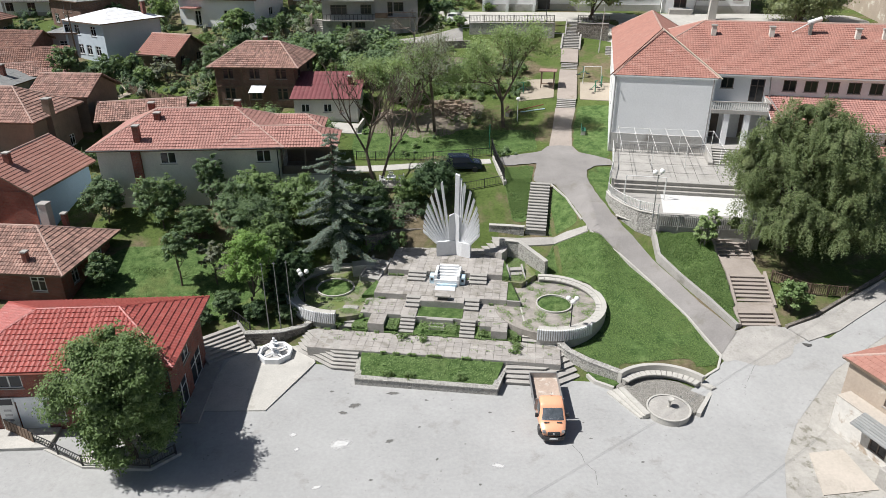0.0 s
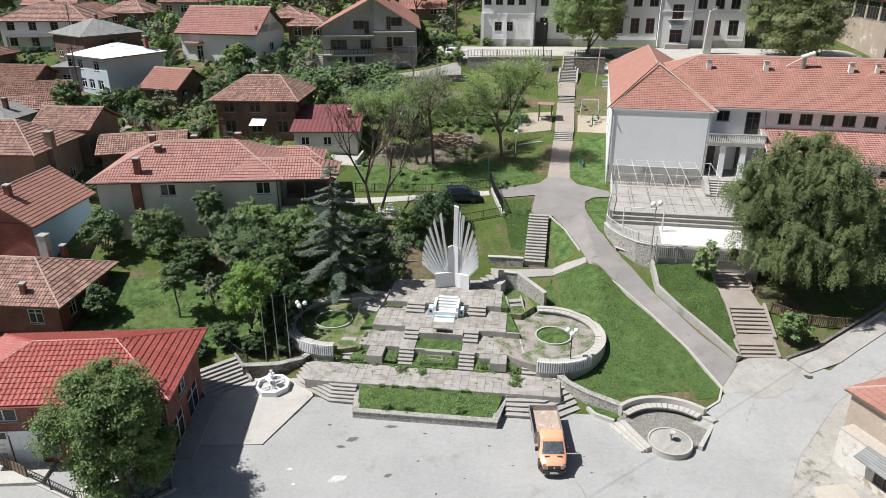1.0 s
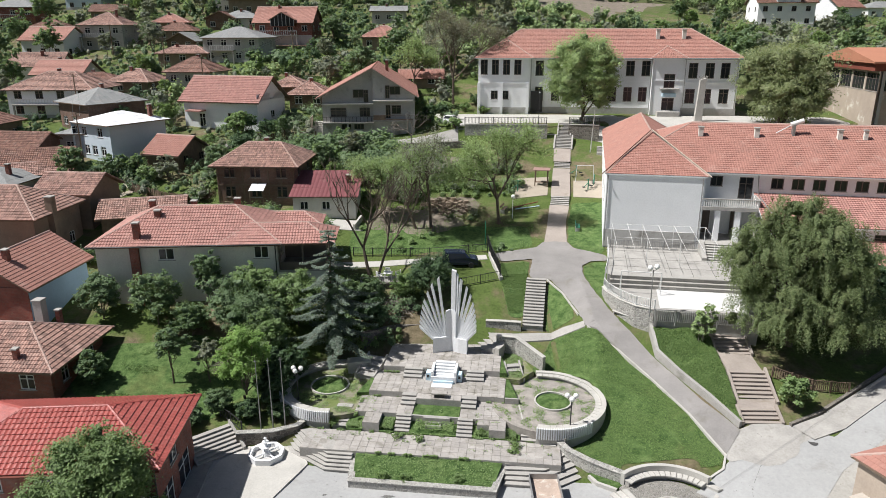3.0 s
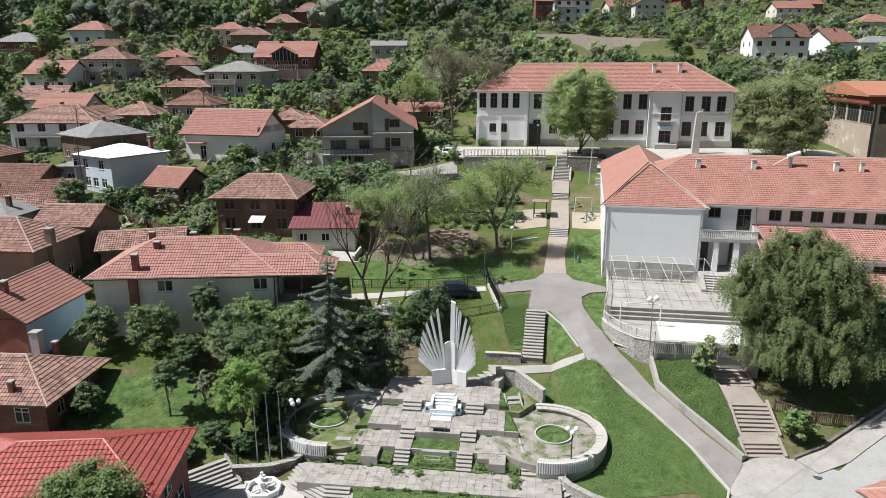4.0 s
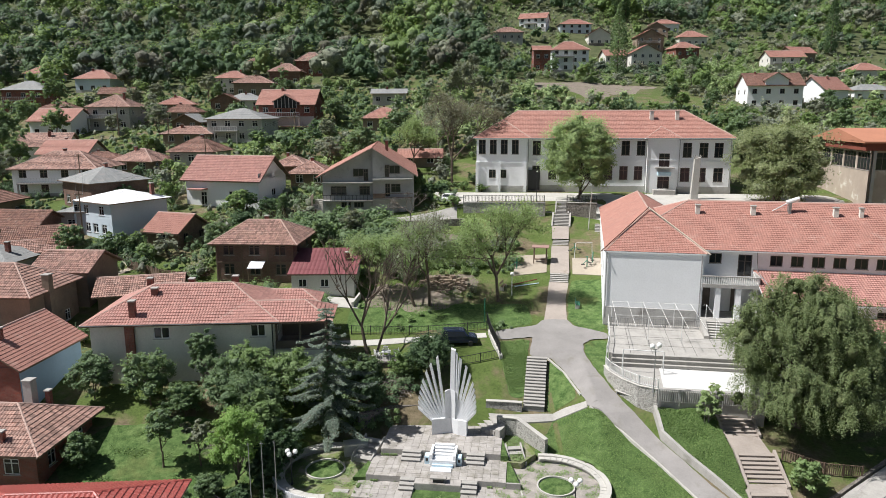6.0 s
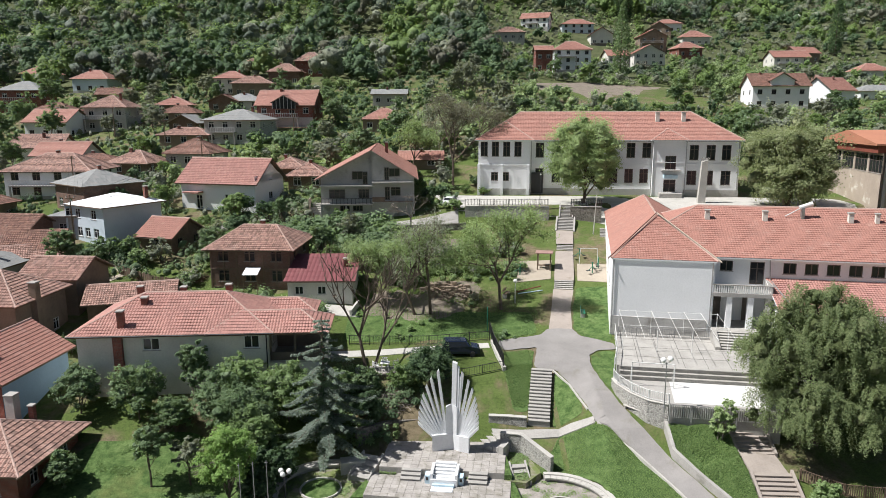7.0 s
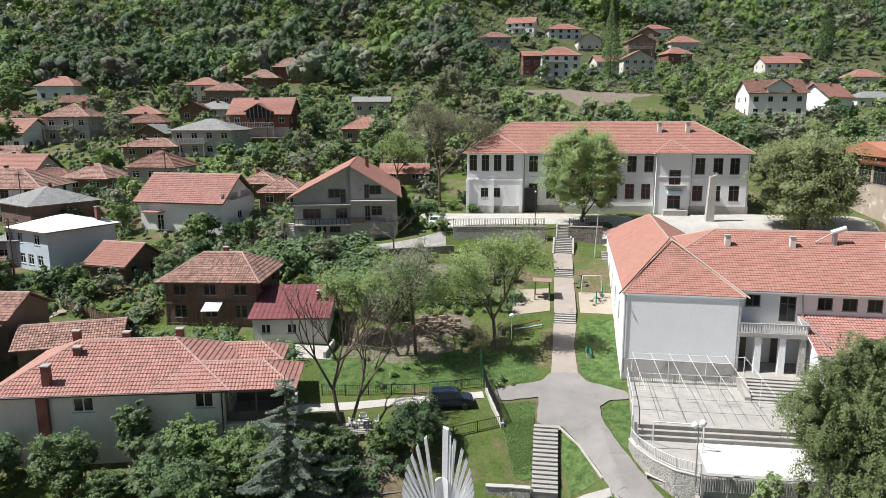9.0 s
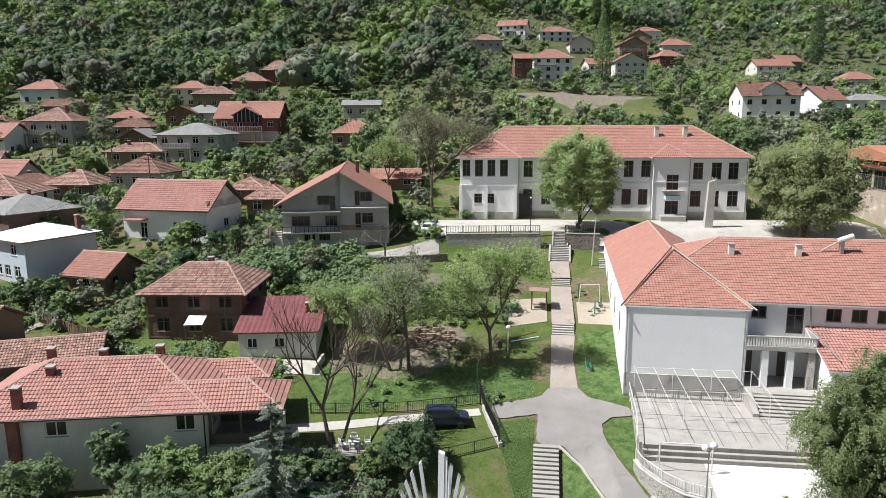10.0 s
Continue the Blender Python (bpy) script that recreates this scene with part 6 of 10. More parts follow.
# near houses on the slope
def gable_house():
    ob = thing("house", -9.9, 107.6, 15.0, 2.5, "large unfinished grey house with a wide gable and red tile roof", "house", "village houses")
    x0, x1, d, h, top = -7.7, 6.3, 23.0, 5.75, 10.2
    fr = [(2.4, 3.0, 2.4, 1.35), (6.4, 3.0, 1.6, 1.35), (3.5, 1.05, 1.45, 0.85), (5.45, 1.05, 1.5, 0.85)]
    walls_on(ob, x0, 0, 0, d, h, "greywall", front=fr, left=row(3, d, 1.2, 1.3, 2.9), frame="frame_dark", panes=3)
    walls_on(ob, 0.005, x1, -0.45, d, h, "greywall", front=[(2.25, 2.75, 0.75, 2.0, True), (3.5, 3.4, 1.45, 1.3)], right=row(3, d, 1.2, 1.3, 2.9), frame="frame_dark")
    for y0, pts in ((0.0, [(x0, h), (0, h), (0, top - 0.15), (x0, h + 0.22)]), (-0.45, [(0.005, h), (x1, h), (x1, h + 0.3), (0.005, top - 0.15)])):
        Build().quad([(u, y0, z) for u, z in pts]).part("gable", M["greywall"], ob)
    Build().quad([(x1, d, h), (x0, d, h), (0, d, top - 0.15)]).part("gable", M["greywall"], ob)
    b, e = Build(), Build()
    le, re_, zl, zr, y0, y1 = x0 - 0.9, x1 + 0.6, 5.75, 5.9, -1.1, d + 0.6
    for f in (((le, y1, zl), (le, y0, zl), (0, y0, top), (0, y1, top)), ((re_, y0, zr), (re_, y1, zr), (0, y1, top), (0, y0, top))):
        roof_face(b, *f, course=0.4, lip=0.05, barrel=0.27)
        low = [Vector(q) - Vector((0, 0, 0.16)) for q in f]
        e.quad(low[::-1])
        for i in range(4):
            p, q = Vector(f[i]), Vector(f[(i + 1) % 4])
            e.quad([p, q, q - Vector((0, 0, 0.16)), p - Vector((0, 0, 0.16))])
    rf = b.weld().part("roof", M["tile_red"], ob)
    e.part("soffit", M["buff"], rf)
    k = Build()
    ridge_caps(k, (0, y0, top), (0, y1, top))
    k.part("ridge", M["tile_red"], rf)
    for u, w, z, hh, door in ((-2.2, 1.6, 5.85, 1.2, False), (-1.05, 0.7, 5.15, 1.85, True), (2.2, 0.65, 5.75, 1.9, True), (3.35, 1.6, 6.3, 1.2, False)):
        window_on(ob, pose(u, -0.16 if u < 0 else -0.61, z), w, hh, "frame_dark", 2, "door" if door else "window")
    Build().box(x0, 0.0, -1.15, -0.002, 4.85, 5.03, 0.02).part("balcony", M["pale"], ob)
    Build().box(0.01, x1 - 0.2, -1.55, -0.452, 5.35, 5.55, 0.02).part("balcony", M["pale"], ob)
    Build().box(x0, 0.0, -1.15, -0.002, 2.1, 2.28, 0.02).part("balcony", M["concrete"], ob)
    Build().box(0.01, x1 - 0.2, -1.55, -0.452, 2.4, 2.6, 0.02).part("balcony", M["concrete"], ob)
    Build().box(0.05, 1.9, -1.56, -1.5, 2.6, 3.35).box(1.9, x1 - 0.25, -1.56, -1.5, 2.6, 2.75).box(1.9, x1 - 0.25, -1.56, -1.5, 3.3, 3.38).part("parapet", M["wood"], ob, "rough board parapet")
    for i in range(14):
        Build().box(x0 + 0.1 + i * 0.56, x0 + 0.17 + i * 0.56, -1.12, -1.06, 2.28, 3.05).part("baluster", M["dark"], ob)
    Build().box(x0, 0.0, -1.13, -1.05, 3.05, 3.12).part("handrail", M["dark"], ob)
    for u in (x0 + 0.15, -3.9, -0.15, 3.0, x1 - 0.4):
        Build().box(u - 0.12, u + 0.12, -1.1 if u < 0 else -1.5, -0.86 if u < 0 else -1.26, -0.5, 2.1 if u < 0 else 2.4).part("post", M["concrete"], ob)
    chimney_on(ob, 1.9, 12.0, 7.6, 10.9)
    for i in range(8):
        Build().box(x0 - 1.87, x0 - 0.05, 0.2 + i * 0.32, 3.0, -0.3 + i * 0.28, i * 0.28).part("step", M["pale"], ob)
    Build().box(x0 - 1.95, x0 - 1.88, 0.2, 3.0, 0.0, 2.9).part("stair_wall", M["buff"], ob)
    return ob


gable_house()
old = simple(-22.5, 84.3, 9.7, 9.0, 4.9, "hip", 0.44, "darkbrick", "tile_old", "derelict dark brick house with a sagging hipped tile roof", 3, 2, -4, "frame_dark", over=0.7, ridge=2.1)
for i in range(7):
    Build().box(-4.85 + i * 1.59, -4.69 + i * 1.59, -0.05, -0.004, 0.0, 4.85).part("timber_post", M["wood"], old)
for z in (0.15, 2.35, 4.6):
    Build().box(-4.85, 4.85, -0.06, -0.005, z, z + 0.16).part("timber_beam", M["wood"], old)
h = house(-13.6, 80.5, 7.4, 6.5, 2.7, "sy", 0.24, "cream", "tin_red", "low white shed with a faded crimson tin roof", 0, row(2, 5.2, 1.0, 1.0, 1.0), (), (), 0.4, ((2.6, 3.4, 1.9),))
ribbon("pavement", M["pale"], [(-17.0, 80.2), (-9.6, 80.0)], [(-16.0, 77.8), (-8.8, 77.4)], 0.08, 0.3, label="pale concrete yard before the shed")
h = thing("awning", -22.0, 83.6, 12.2, 0, "small tin awning on dark posts", "awning")
Build().quad([(-0.9, -1.6, 0.0), (0.9, -1.6, 0.0), (0.9, 0.3, 0.5), (-0.9, 0.3, 0.5)]).quad([(-0.9, -1.6, -0.03), (-0.9, 0.3, 0.47), (0.9, 0.3, 0.47), (0.9, -1.6, -0.03)]).part("sheet", M["tin_white"], h)
for s in (-0.8, 0.8):
    Build().bar((s, -1.5, -2.4), (s, -1.5, 0), 0.05).part("post", M["wood"], h)
h = house(-34.6, 112.2, 13.2, 9.0, 4.4, "gx", 0.72, "white", "tile_new", "white house with a broad red gable roof", -16, [(3.2, 0.2, 1.1, 2.2, True), (8.4, 1.4, 1.2, 1.2), (11.2, 1.4, 1.2, 1.2)], [(4.8, 4.6, 0.9, 0.9), (4.8, 1.5, 1.2, 1.2)], (), 0.7, ((3.0, 6, 3.2),))
Build().box(-5.4, -2.6, -1.5, 0.0, 2.75, 3.0, 0.05).part("porch_roof", M["tile_new"], h)
h = house(-48.9, 99.2, 8.0, 9.0, 5.3, "hip", 0.3, "bluewhite", "tin_white", "white two-storey house with a shining tin roof", -33, [(1.8, 3.4, 1.2, 1.3), (5.6, 3.4, 1.2, 1.3), (2.0, 0.8, 1.2, 1.3), (3.9, 0.8, 1.2, 1.3), (6.0, 0.8, 1.2, 1.3)], (), row(3, 11, 1.2, 1.3, 3.4), 0.6, ((2.8, 7.5, 2.2),))
simple(-51.5, 101.0, 7.0, 8.0, 3.4, "hip", 0.3, "greywall", "tile_grey", "low annex with a grey sheet roof", 2, 1)
simple(-38.0, 95.2, 5.4, 6.5, 2.2, "gx", 0.6, "wood", "tile_red", "small dark timber barn with a red gable roof", 1, 1, -20, "frame_dark", False)
brown = simple(-46.4, 69.3, 10.0, 8.0, 5.2, "hip", 0.58, "brownwall", "tile_old", "old brown house with a weathered hipped roof", 3, 1, -5, "frame_white", False, z=7.2)
chimney_on(brown, 5.3, 2.7, -2.0, 6.9, "brownwall", 0.75)
blue_house = simple(-36.0, 62.3, 8.8, 7.5, 3.5, "gx", 0.62, "blue", "tile_red", "pale blue house with a red gable roof and brick end", 0, 1, 84, "frame_white", True, side=0, gable_mat="brick")
Build().box(-4.47, -4.405, -0.02, 7.52, -2, 3.5).part("end_wall", M["brick"], blue_house, "bare red brick end wall")
old_low = simple(-37.25, 50.6, 12.5, 7.5, 3.0, "hip", 0.5, "brick", "tile_old", "low brick house with a broad weathered hipped roof", 3, 1, -5, "frame_white", False, 0.8, z=2.14)
chimney_on(old_low, 2.3, 5.6, 3.6, 6.5, "greywall", 0.75)
chimney_on(old_low, 3.7, 5.9, 3.4, 5.5, "brick", 0.4)
chimney_on(old_low, 3.4, 0.4, 2.9, 4.4, "brick", 0.4)
simple(-33.6, 76.4, 8.6, 6.0, 2.3, "gx", 0.42, "wood", "tile_old", "low old barn with a weathered tile roof", 1, 1, 14, "frame_dark", False)
simple(-43.2, 78.2, 6.4, 6.5, 4.2, "gx", 0.5, "brownwall", "tile_old", "lower wing with a weathered tile roof behind the brown house", 1, 1, -5, "frame_dark", False)
simple(-52.0, 62.0, 9.0, 8.0, 3.4, "hip", 0.55, "brownwall", "tile_brown", "old brown house with a dark tile roof", 2, 1, 8, "frame_dark")
simple(-57.0, 84.0, 9.0, 8.0, 3.2, "hip", 0.35, "greywall", "tile_grey", "low house with a grey sheet roof", 2, 1, -6, "frame_dark")
simple(-53.0, 91.0, 8.0, 6.0, 2.6, "gx", 0.55, "wood", "tile_brown", "dark barn with a brown tile roof", 1, 1, 15, "frame_dark", False)
simple(-60.0, 96.0, 9.0, 7.0, 3.0, "gx", 0.55, "darkbrick", "tile_brown", "old barn with a brown tile roof", 2, 1, -8, "frame_dark", False)

# middle and far village
FAR = []


def village_house(x, y, w, d, h, kind, slope, wall, tile, storeys, rz, label):
    """A house of the middle or far village; its plot is kept free of trees."""
    FAR.append((x, y, w, d))
    ob = simple(x, y, w, d, h, kind, slope, wall, tile, label, max(2, round(w / 3.5)), storeys, rz, "frame_dark" if wall in ("white", "bluewhite") else "frame_white", y < 250, 0.6)
    if "balconies" in label:
        b = Build().quad([(-2.6, -0.9, h - 0.9), (2.8, -0.9, h - 0.9), (2.8, -0.9, h + 0.6), (0.1, -0.9, h + 2.1), (-2.6, -0.9, h + 0.6)])
        b.part("gable_front", M["glass"], ob)
        for u in np.linspace(-2.6, 2.8, 7):
            Build().box(float(u) - 0.07, float(u) + 0.07, -0.98, -0.9, h - 0.9, h + 2.0 - 0.55 * abs(float(u) - 0.1)).part("glazing_bar", M["metal"], ob)
        Build().box(-2.6, 2.8, -0.88, 3.0, h - 1.1, h + 0.55).part("gable_body", M["brick"], ob)
        roof_on(ob, -2.6, 2.8, -0.9, 5.0, h + 0.6, "gy", 0.55, "tile_red", 0.4, far=True, name="gable_roof")
        Build().box(-w / 2 - 0.02, w / 2 + 0.02, -0.05, -0.006, -1.5, h / 2).part("render_storey", M["greywall"], ob)
        Build().box(-2.2, w / 2 + 1.5, -3.0, -0.05, h / 2 - 2.4, h / 2 - 2.2).part("terrace_roof", M["tile_old"], ob)
        for u in (-2.0, w / 2 + 1.3):
            Build().box(u - 0.1, u + 0.1, -2.9, -2.7, -1.5, h / 2 - 2.4).part("post", M["wood"], ob)
    if "dormer" in label:
        Build().box(-3.0, 3.4, -0.3, 4.0, h - 0.3, h + 1.5).part("dormer_wall", M["white"], ob)
        gable_fill(ob, "gy", -3.0, 3.4, -0.3, 4.0, h + 1.5, 0.6, "white")
        roof_on(ob, -3.0, 3.4, -0.3, 4.5, h + 1.5, "gy", 0.6, "tile_brown", 0.5, far=True, name="dormer_roof")
        for u in (-1.2, 1.4):
            window_on(ob, pose(u, -0.32, h + 0.1), 0.9, 1.2, "frame_dark")
    return ob


village_house(-142, 257, 10.5, 9, 4.4, "hip", 0.6, "bluewhite", "tile_red", 1, 0, "pale blue hillside house with a red hipped roof")
village_house(-114, 238, 12, 9, 4.6, "hip", 0.6, "bluewhite", "tile_red", 1, -5, "pale blue house with a reddish hipped roof")
village_house(-120, 208, 12, 10, 6.2, "hip", 0.5, "brick", "tile_grey", 2, 4, "brown house with a grey sheet roof")
village_house(-92.5, 170, 11, 9, 4.2, "gx", 0.6, "white", "tile_red", 1, -10, "white house with an orange gable roof")
village_house(-81, 176, 10, 10, 6.0, "hip", 0.55, "greywall", "tile_old", 2, 0, "grey house with a brown hipped roof")
village_house(-84, 150, 10, 8, 2.8, "gx", 0.6, "cream", "tile_old", 1, 6, "low cream house with an old tile roof")
village_house(-76, 143, 10, 8, 2.6, "gx", 0.6, "cream", "tile_red", 1, -4, "low house with a red gable roof")
village_house(-66, 121, 14.5, 10, 5.0, "hip", 0.5, "white", "tile_old", 2, 0, "white two-storey house with a balcony and brown roof")
village_house(-58.5, 113.5, 9.5, 9.5, 4.6, "hip", 0.42, "darkbrick", "tile_grey", 1, -38, "dark brick house with a grey sheet roof")
village_house(-63.3, 221, 9.7, 8, 5.4, "hip", 0.5, "cream", "tile_red", 2, 0, "cream house with a red hipped roof")
village_house(-55.6, 217, 11.5, 8, 4.2, "hip", 0.5, "brownwall", "tile_old", 1, 5, "brown house with a hipped tile roof")
village_house(-49.7, 235, 10, 8, 4.6, "hip", 0.6, "darkbrick", "tile_old", 1, 0, "brick house with a brown hipped roof")
village_house(-44, 251, 10, 8, 5.2, "hip", 0.7, "brick", "tile_old", 1, 0, "brick hillside house with a steep brown roof")
village_house(-68.7, 275, 8, 7, 2.2, "hip", 0.6, "brownwall", "tile_old", 1, 0, "small house with a brown roof among trees")
village_house(-53.6, 197, 10.5, 8, 2.6, "hip", 0.45, "cream", "tile_grey", 1, 0, "low house with a pale sheet roof")
village_house(-44.8, 157, 12.5, 11, 5.4, "hip", 0.38, "greywall", "tile_grey", 2, -6, "grey concrete house with a grey hipped roof")
village_house(-36.2, 171, 13.4, 10, 5.8, "gx", 0.66, "brick", "tile_red", 2, -4, "brick house with balconies and a red gable roof")
village_house(-12.6, 167, 9.6, 8, 3.0, "hip", 0.55, "brownwall", "tile_red", 1, 0, "low house with a red-brown hipped roof")
village_house(-13.4, 200, 9.2, 6, 3.2, "gx", 0.4, "greywall", "tile_grey", 1, 0, "long dark shed with a grey roof")
village_house(-39, 304, 11, 8, 2.4, "hip", 0.5, "brownwall", "tile_old", 1, 0, "small brown-roofed house in the woods")
village_house(-27.5, 303, 9, 7, 3.0, "gx", 0.5, "brownwall", "tile_old", 1, 0, "small brown-roofed house in the woods")
village_house(-71.7, 196, 9, 8, 2.4, "hip", 0.5, "brownwall", "tile_red", 1, 10, "low house with a red roof")
village_house(-55.5, 157, 10.5, 6, 2.6, "hip", 0.45, "brownwall", "tile_old", 1, 0, "low house with an old tile roof")
village_house(-48.6, 139, 9, 8, 2.9, "hip", 0.6, "greywall", "tile_brown", 1, -10, "low house with a steep weathered roof")
village_house(-27, 128, 6, 7, 2.4, "hip", 0.5, "wood", "tile_old", 1, 0, "small barn with a weathered tile roof")
village_house(-22.5, 122, 6.2, 7, 2.6, "hip", 0.6, "wood", "tile_old", 1, 0, "small open barn with a weathered tile roof")
village_house(-3.2, 133.6, 7.6, 5, 2.0, "gx", 0.5, "brownwall", "tile_red", 1, 0, "low brick shed with a red tile roof")
village_house(-97, 128, 13, 9, 4.4, "hip", 0.5, "brownwall", "tile_old", 1, 8, "brown house with an old tile roof")
village_house(-74, 108, 10, 8, 3.4, "hip", 0.55, "brownwall", "tile_brown", 1, -6, "brown house with a dark hipped roof")
village_house(-58.2, 134.5, 8.0, 7, 2.6, "hip", 0.55, "wood", "tile_old", 1, -12, "low barn with a hipped weathered roof")
village_house(-66.5, 137.5, 8.5, 6, 2.4, "hip", 0.4, "brownwall", "tile_brown", 1, 6, "low shed with a sagging brown tile roof")
village_house(-60.5, 171, 7.0, 6, 2.4, "gy", 0.5, "wood", "tile_grey", 1, -10, "open timber barn with a pale sheet roof")
village_house(-58.0, 195, 7.5, 6, 3.0, "gy", 0.45, "darkbrick", "tile_brown", 1, 0, "dark brick barn with a low gable roof")
village_house(-102, 190, 10, 8, 3.2, "hip", 0.5, "cream", "tile_brown", 1, 0, "cream house with a brown roof")
village_house(-96, 214, 9, 7, 3.0, "gx", 0.5, "brownwall", "tile_brown", 1, 8, "dark house with a brown roof")
village_house(-66, 183, 9, 7, 2.6, "hip", 0.5, "brownwall", "tile_brown", 1, 0, "low house with a brown hipped roof")
village_house(98.6, 207, 15.5, 11, 6.6, "gx", 0.62, "white", "tile_brown", 2, -6, "white house with a brown roof and dormer gable")
village_house(120.5, 214, 11, 9.5, 4.8, "gx", 0.75, "white", "tile_red", 1, 26, "white house with a red gable roof")
village_house(149, 304, 15, 10, 5.5, "gx", 0.55, "cream", "tile_red", 2, 0, "long house with a red roof on the hill")
village_house(170, 280, 12, 9, 3.4, "hip", 0.6, "cream", "tile_red", 1, 0, "small house with a red hipped roof")
village_house(140, 226, 14, 9, 3.4, "hip", 0.4, "white", "tile_grey", 1, 0, "white house with a pale sheet roof")
village_house(49.5, 266, 13.5, 10, 8.0, "hip", 0.6, "white", "tile_red", 3, 0, "tall white three-storey house with a red hipped roof")
village_house(38.0, 259, 6, 6, 7.5, "gx", 0.5, "brick", "tile_red", 2, 0, "narrow brick house with a red roof")
village_house(31.8, 321, 13, 10, 3.4, "hip", 0.5, "greywall", "tile_old", 1, 0, "hillside house with a brown hipped roof")
village_house(46, 348, 13, 9, 5.0, "gx", 0.6, "white", "tile_red", 2, -20, "white hillside house with a red gable")
village_house(66.7, 347, 15, 10, 5.0, "hip", 0.5, "bluewhite", "tile_red", 2, 0, "pale hillside house with a red roof")
village_house(74.5, 330, 10, 8, 4.6, "gy", 0.6, "cream", "tile_red", 1, 0, "hillside house with a red gable")
village_house(86, 294, 12.5, 10, 5.4, "gy", 0.5, "cream", "tile_red", 2, 0, "hillside house with a broad red gable roof")
village_house(97, 327, 12, 10, 6.0, "gy", 0.5, "brownwall", "tile_red", 2, 0, "brown hillside house with red roof")
village_house(118, 372, 13, 9, 4.4, "hip", 0.5, "white", "tile_red", 1, 0, "white hillside house with a red roof")
village_house(122, 343, 13, 10, 4.2, "hip", 0.6, "cream", "tile_red", 1, 0, "hillside house with a large red roof")
village_house(107, 352, 11, 9, 4.6, "gy", 0.6, "brownwall", "tile_red", 2, -15, "timber-fronted hillside house with a red gable")
village_house(111, 318, 11, 9, 4.0, "hip", 0.6, "brick", "tile_red", 1, 10, "brick hillside house with a red roof")
village_house(75, 300, 9, 8, 3.0, "gx", 0.6, "cream", "tile_red", 1, 8, "small hillside house with a red roof")
village_house(163, 318, 12, 9, 4.2, "gx", 0.6, "brownwall", "tile_red", 1, 15, "brown hillside house with a red gable roof")
village_house(132, 252, 9, 8, 2.8, "hip", 0.6, "cream", "tile_old", 1, 0, "low house with a weathered roof among trees")
village_house(205, 420, 16, 8, 3.0, "gx", 0.3, "white", "tin_white", 1, 0, "long white glasshouse on the far slope")


# sports hall with an orange roof beside the school
def sports_hall():
    ob = thing("sports_hall", 64.0, 104.0, 16.2, -7.5, "large concrete sports hall with an orange sheet roof", "building")
    H = 9.6
    walls_on(ob, 0, 40, 0, 18, H - 1.1, "buff", front=[(3.2 + 4.6 * i, 5.6, 4.0, 2.6) for i in range(8)], left=[(3.2 + 4.6 * i, 5.6, 4.0, 2.6) for i in range(4)], frame="frame_dark", panes=4)
    Build().box(-0.6, 41, -0.6, 18.6, H - 1.1, H, 0.05).part("fascia", M["rust"], ob)
    Build().box(-1.0, 41.5, -1.0, 19, H, H + 0.25, 0.05).part("roof", M["orange"], ob)
    Build().quad([(-1.0, -1.0, H + 0.25), (41.5, -1.0, H + 0.25), (41.5, 9, H + 2.0), (-1.0, 9, H + 2.0)]).quad([(41.5, 19, H + 0.25), (-1.0, 19, H + 0.25), (-1.0, 9, H + 2.0), (41.5, 9, H + 2.0)]).quad([(-1.0, 19, H + 0.25), (-1.0, -1.0, H + 0.25), (-1.0, 9, H + 2.0)]).part("roof_sheet", M["orange"], ob)
    for i in range(9):
        Build().box(0.7 + i * 4.6, 1.15 + i * 4.6, -0.45, -0.003, -0.5, H - 1.1).part("column", M["pale"], ob)
    return ob


sports_hall()


# weathered house beside the street, and its small annex
def street_house():
    ob = thing("house", 26.2, 37.3, 0.75, 20, "weathered buff house with peeling plaster and a red tile roof", "house", "village houses")
    walls_on(ob, 0, 9.0, -9, 0, 4.4, "buff", left=[(3.6, 2.6, 1.5, 1.2)], front=[(3, 2.4, 1.2, 1.2)], frame="frame_dark", low=1.5)
    roof_on(ob, 0, 9.0, -9, 0, 4.4, "hip", 0.5, "tile_red", 0.35)
    # lower storey comes forward, white-washed, with a lean-to sheet over its door
    walls_on(ob, -1.1, -0.02, -7.6, -0.6, 2.1, "peeling", left=[(3.4, 0.05, 1.2, 1.7, True, "frame_dark")], low=1.5, name="lower_wall")
    Build().box(-1.12, -0.02, -7.6, -0.6, 2.1, 2.2, 0.02).part("ledge", M["yard"], ob)
    Build().quad([(-2.2, -5.2, 1.75), (-1.1, -5.2, 2.25), (-1.1, -2.6, 2.25), (-2.2, -2.6, 1.75)][::-1]).quad([(-2.2, -5.2, 1.72), (-1.1, -5.2, 2.22), (-1.1, -2.6, 2.22), (-2.2, -2.6, 1.72)]).part("tin_canopy", M["tile_grey"], ob)
    Build().box(-2.6, -1.2, -7.4, -5.4, -1.0, 0.7, 0.05).part("bin_store", M["concrete"], ob)
    return ob


street_house()
structure("pavement", Build().prism([(22.2, 30.5), (25.6, 30.8), (25.2, 34.2), (23.0, 34.0)], -0.4, lambda x, y: ground_z(x, y) + 0.09), M["yard"], "cracked buff concrete yard beside the street")


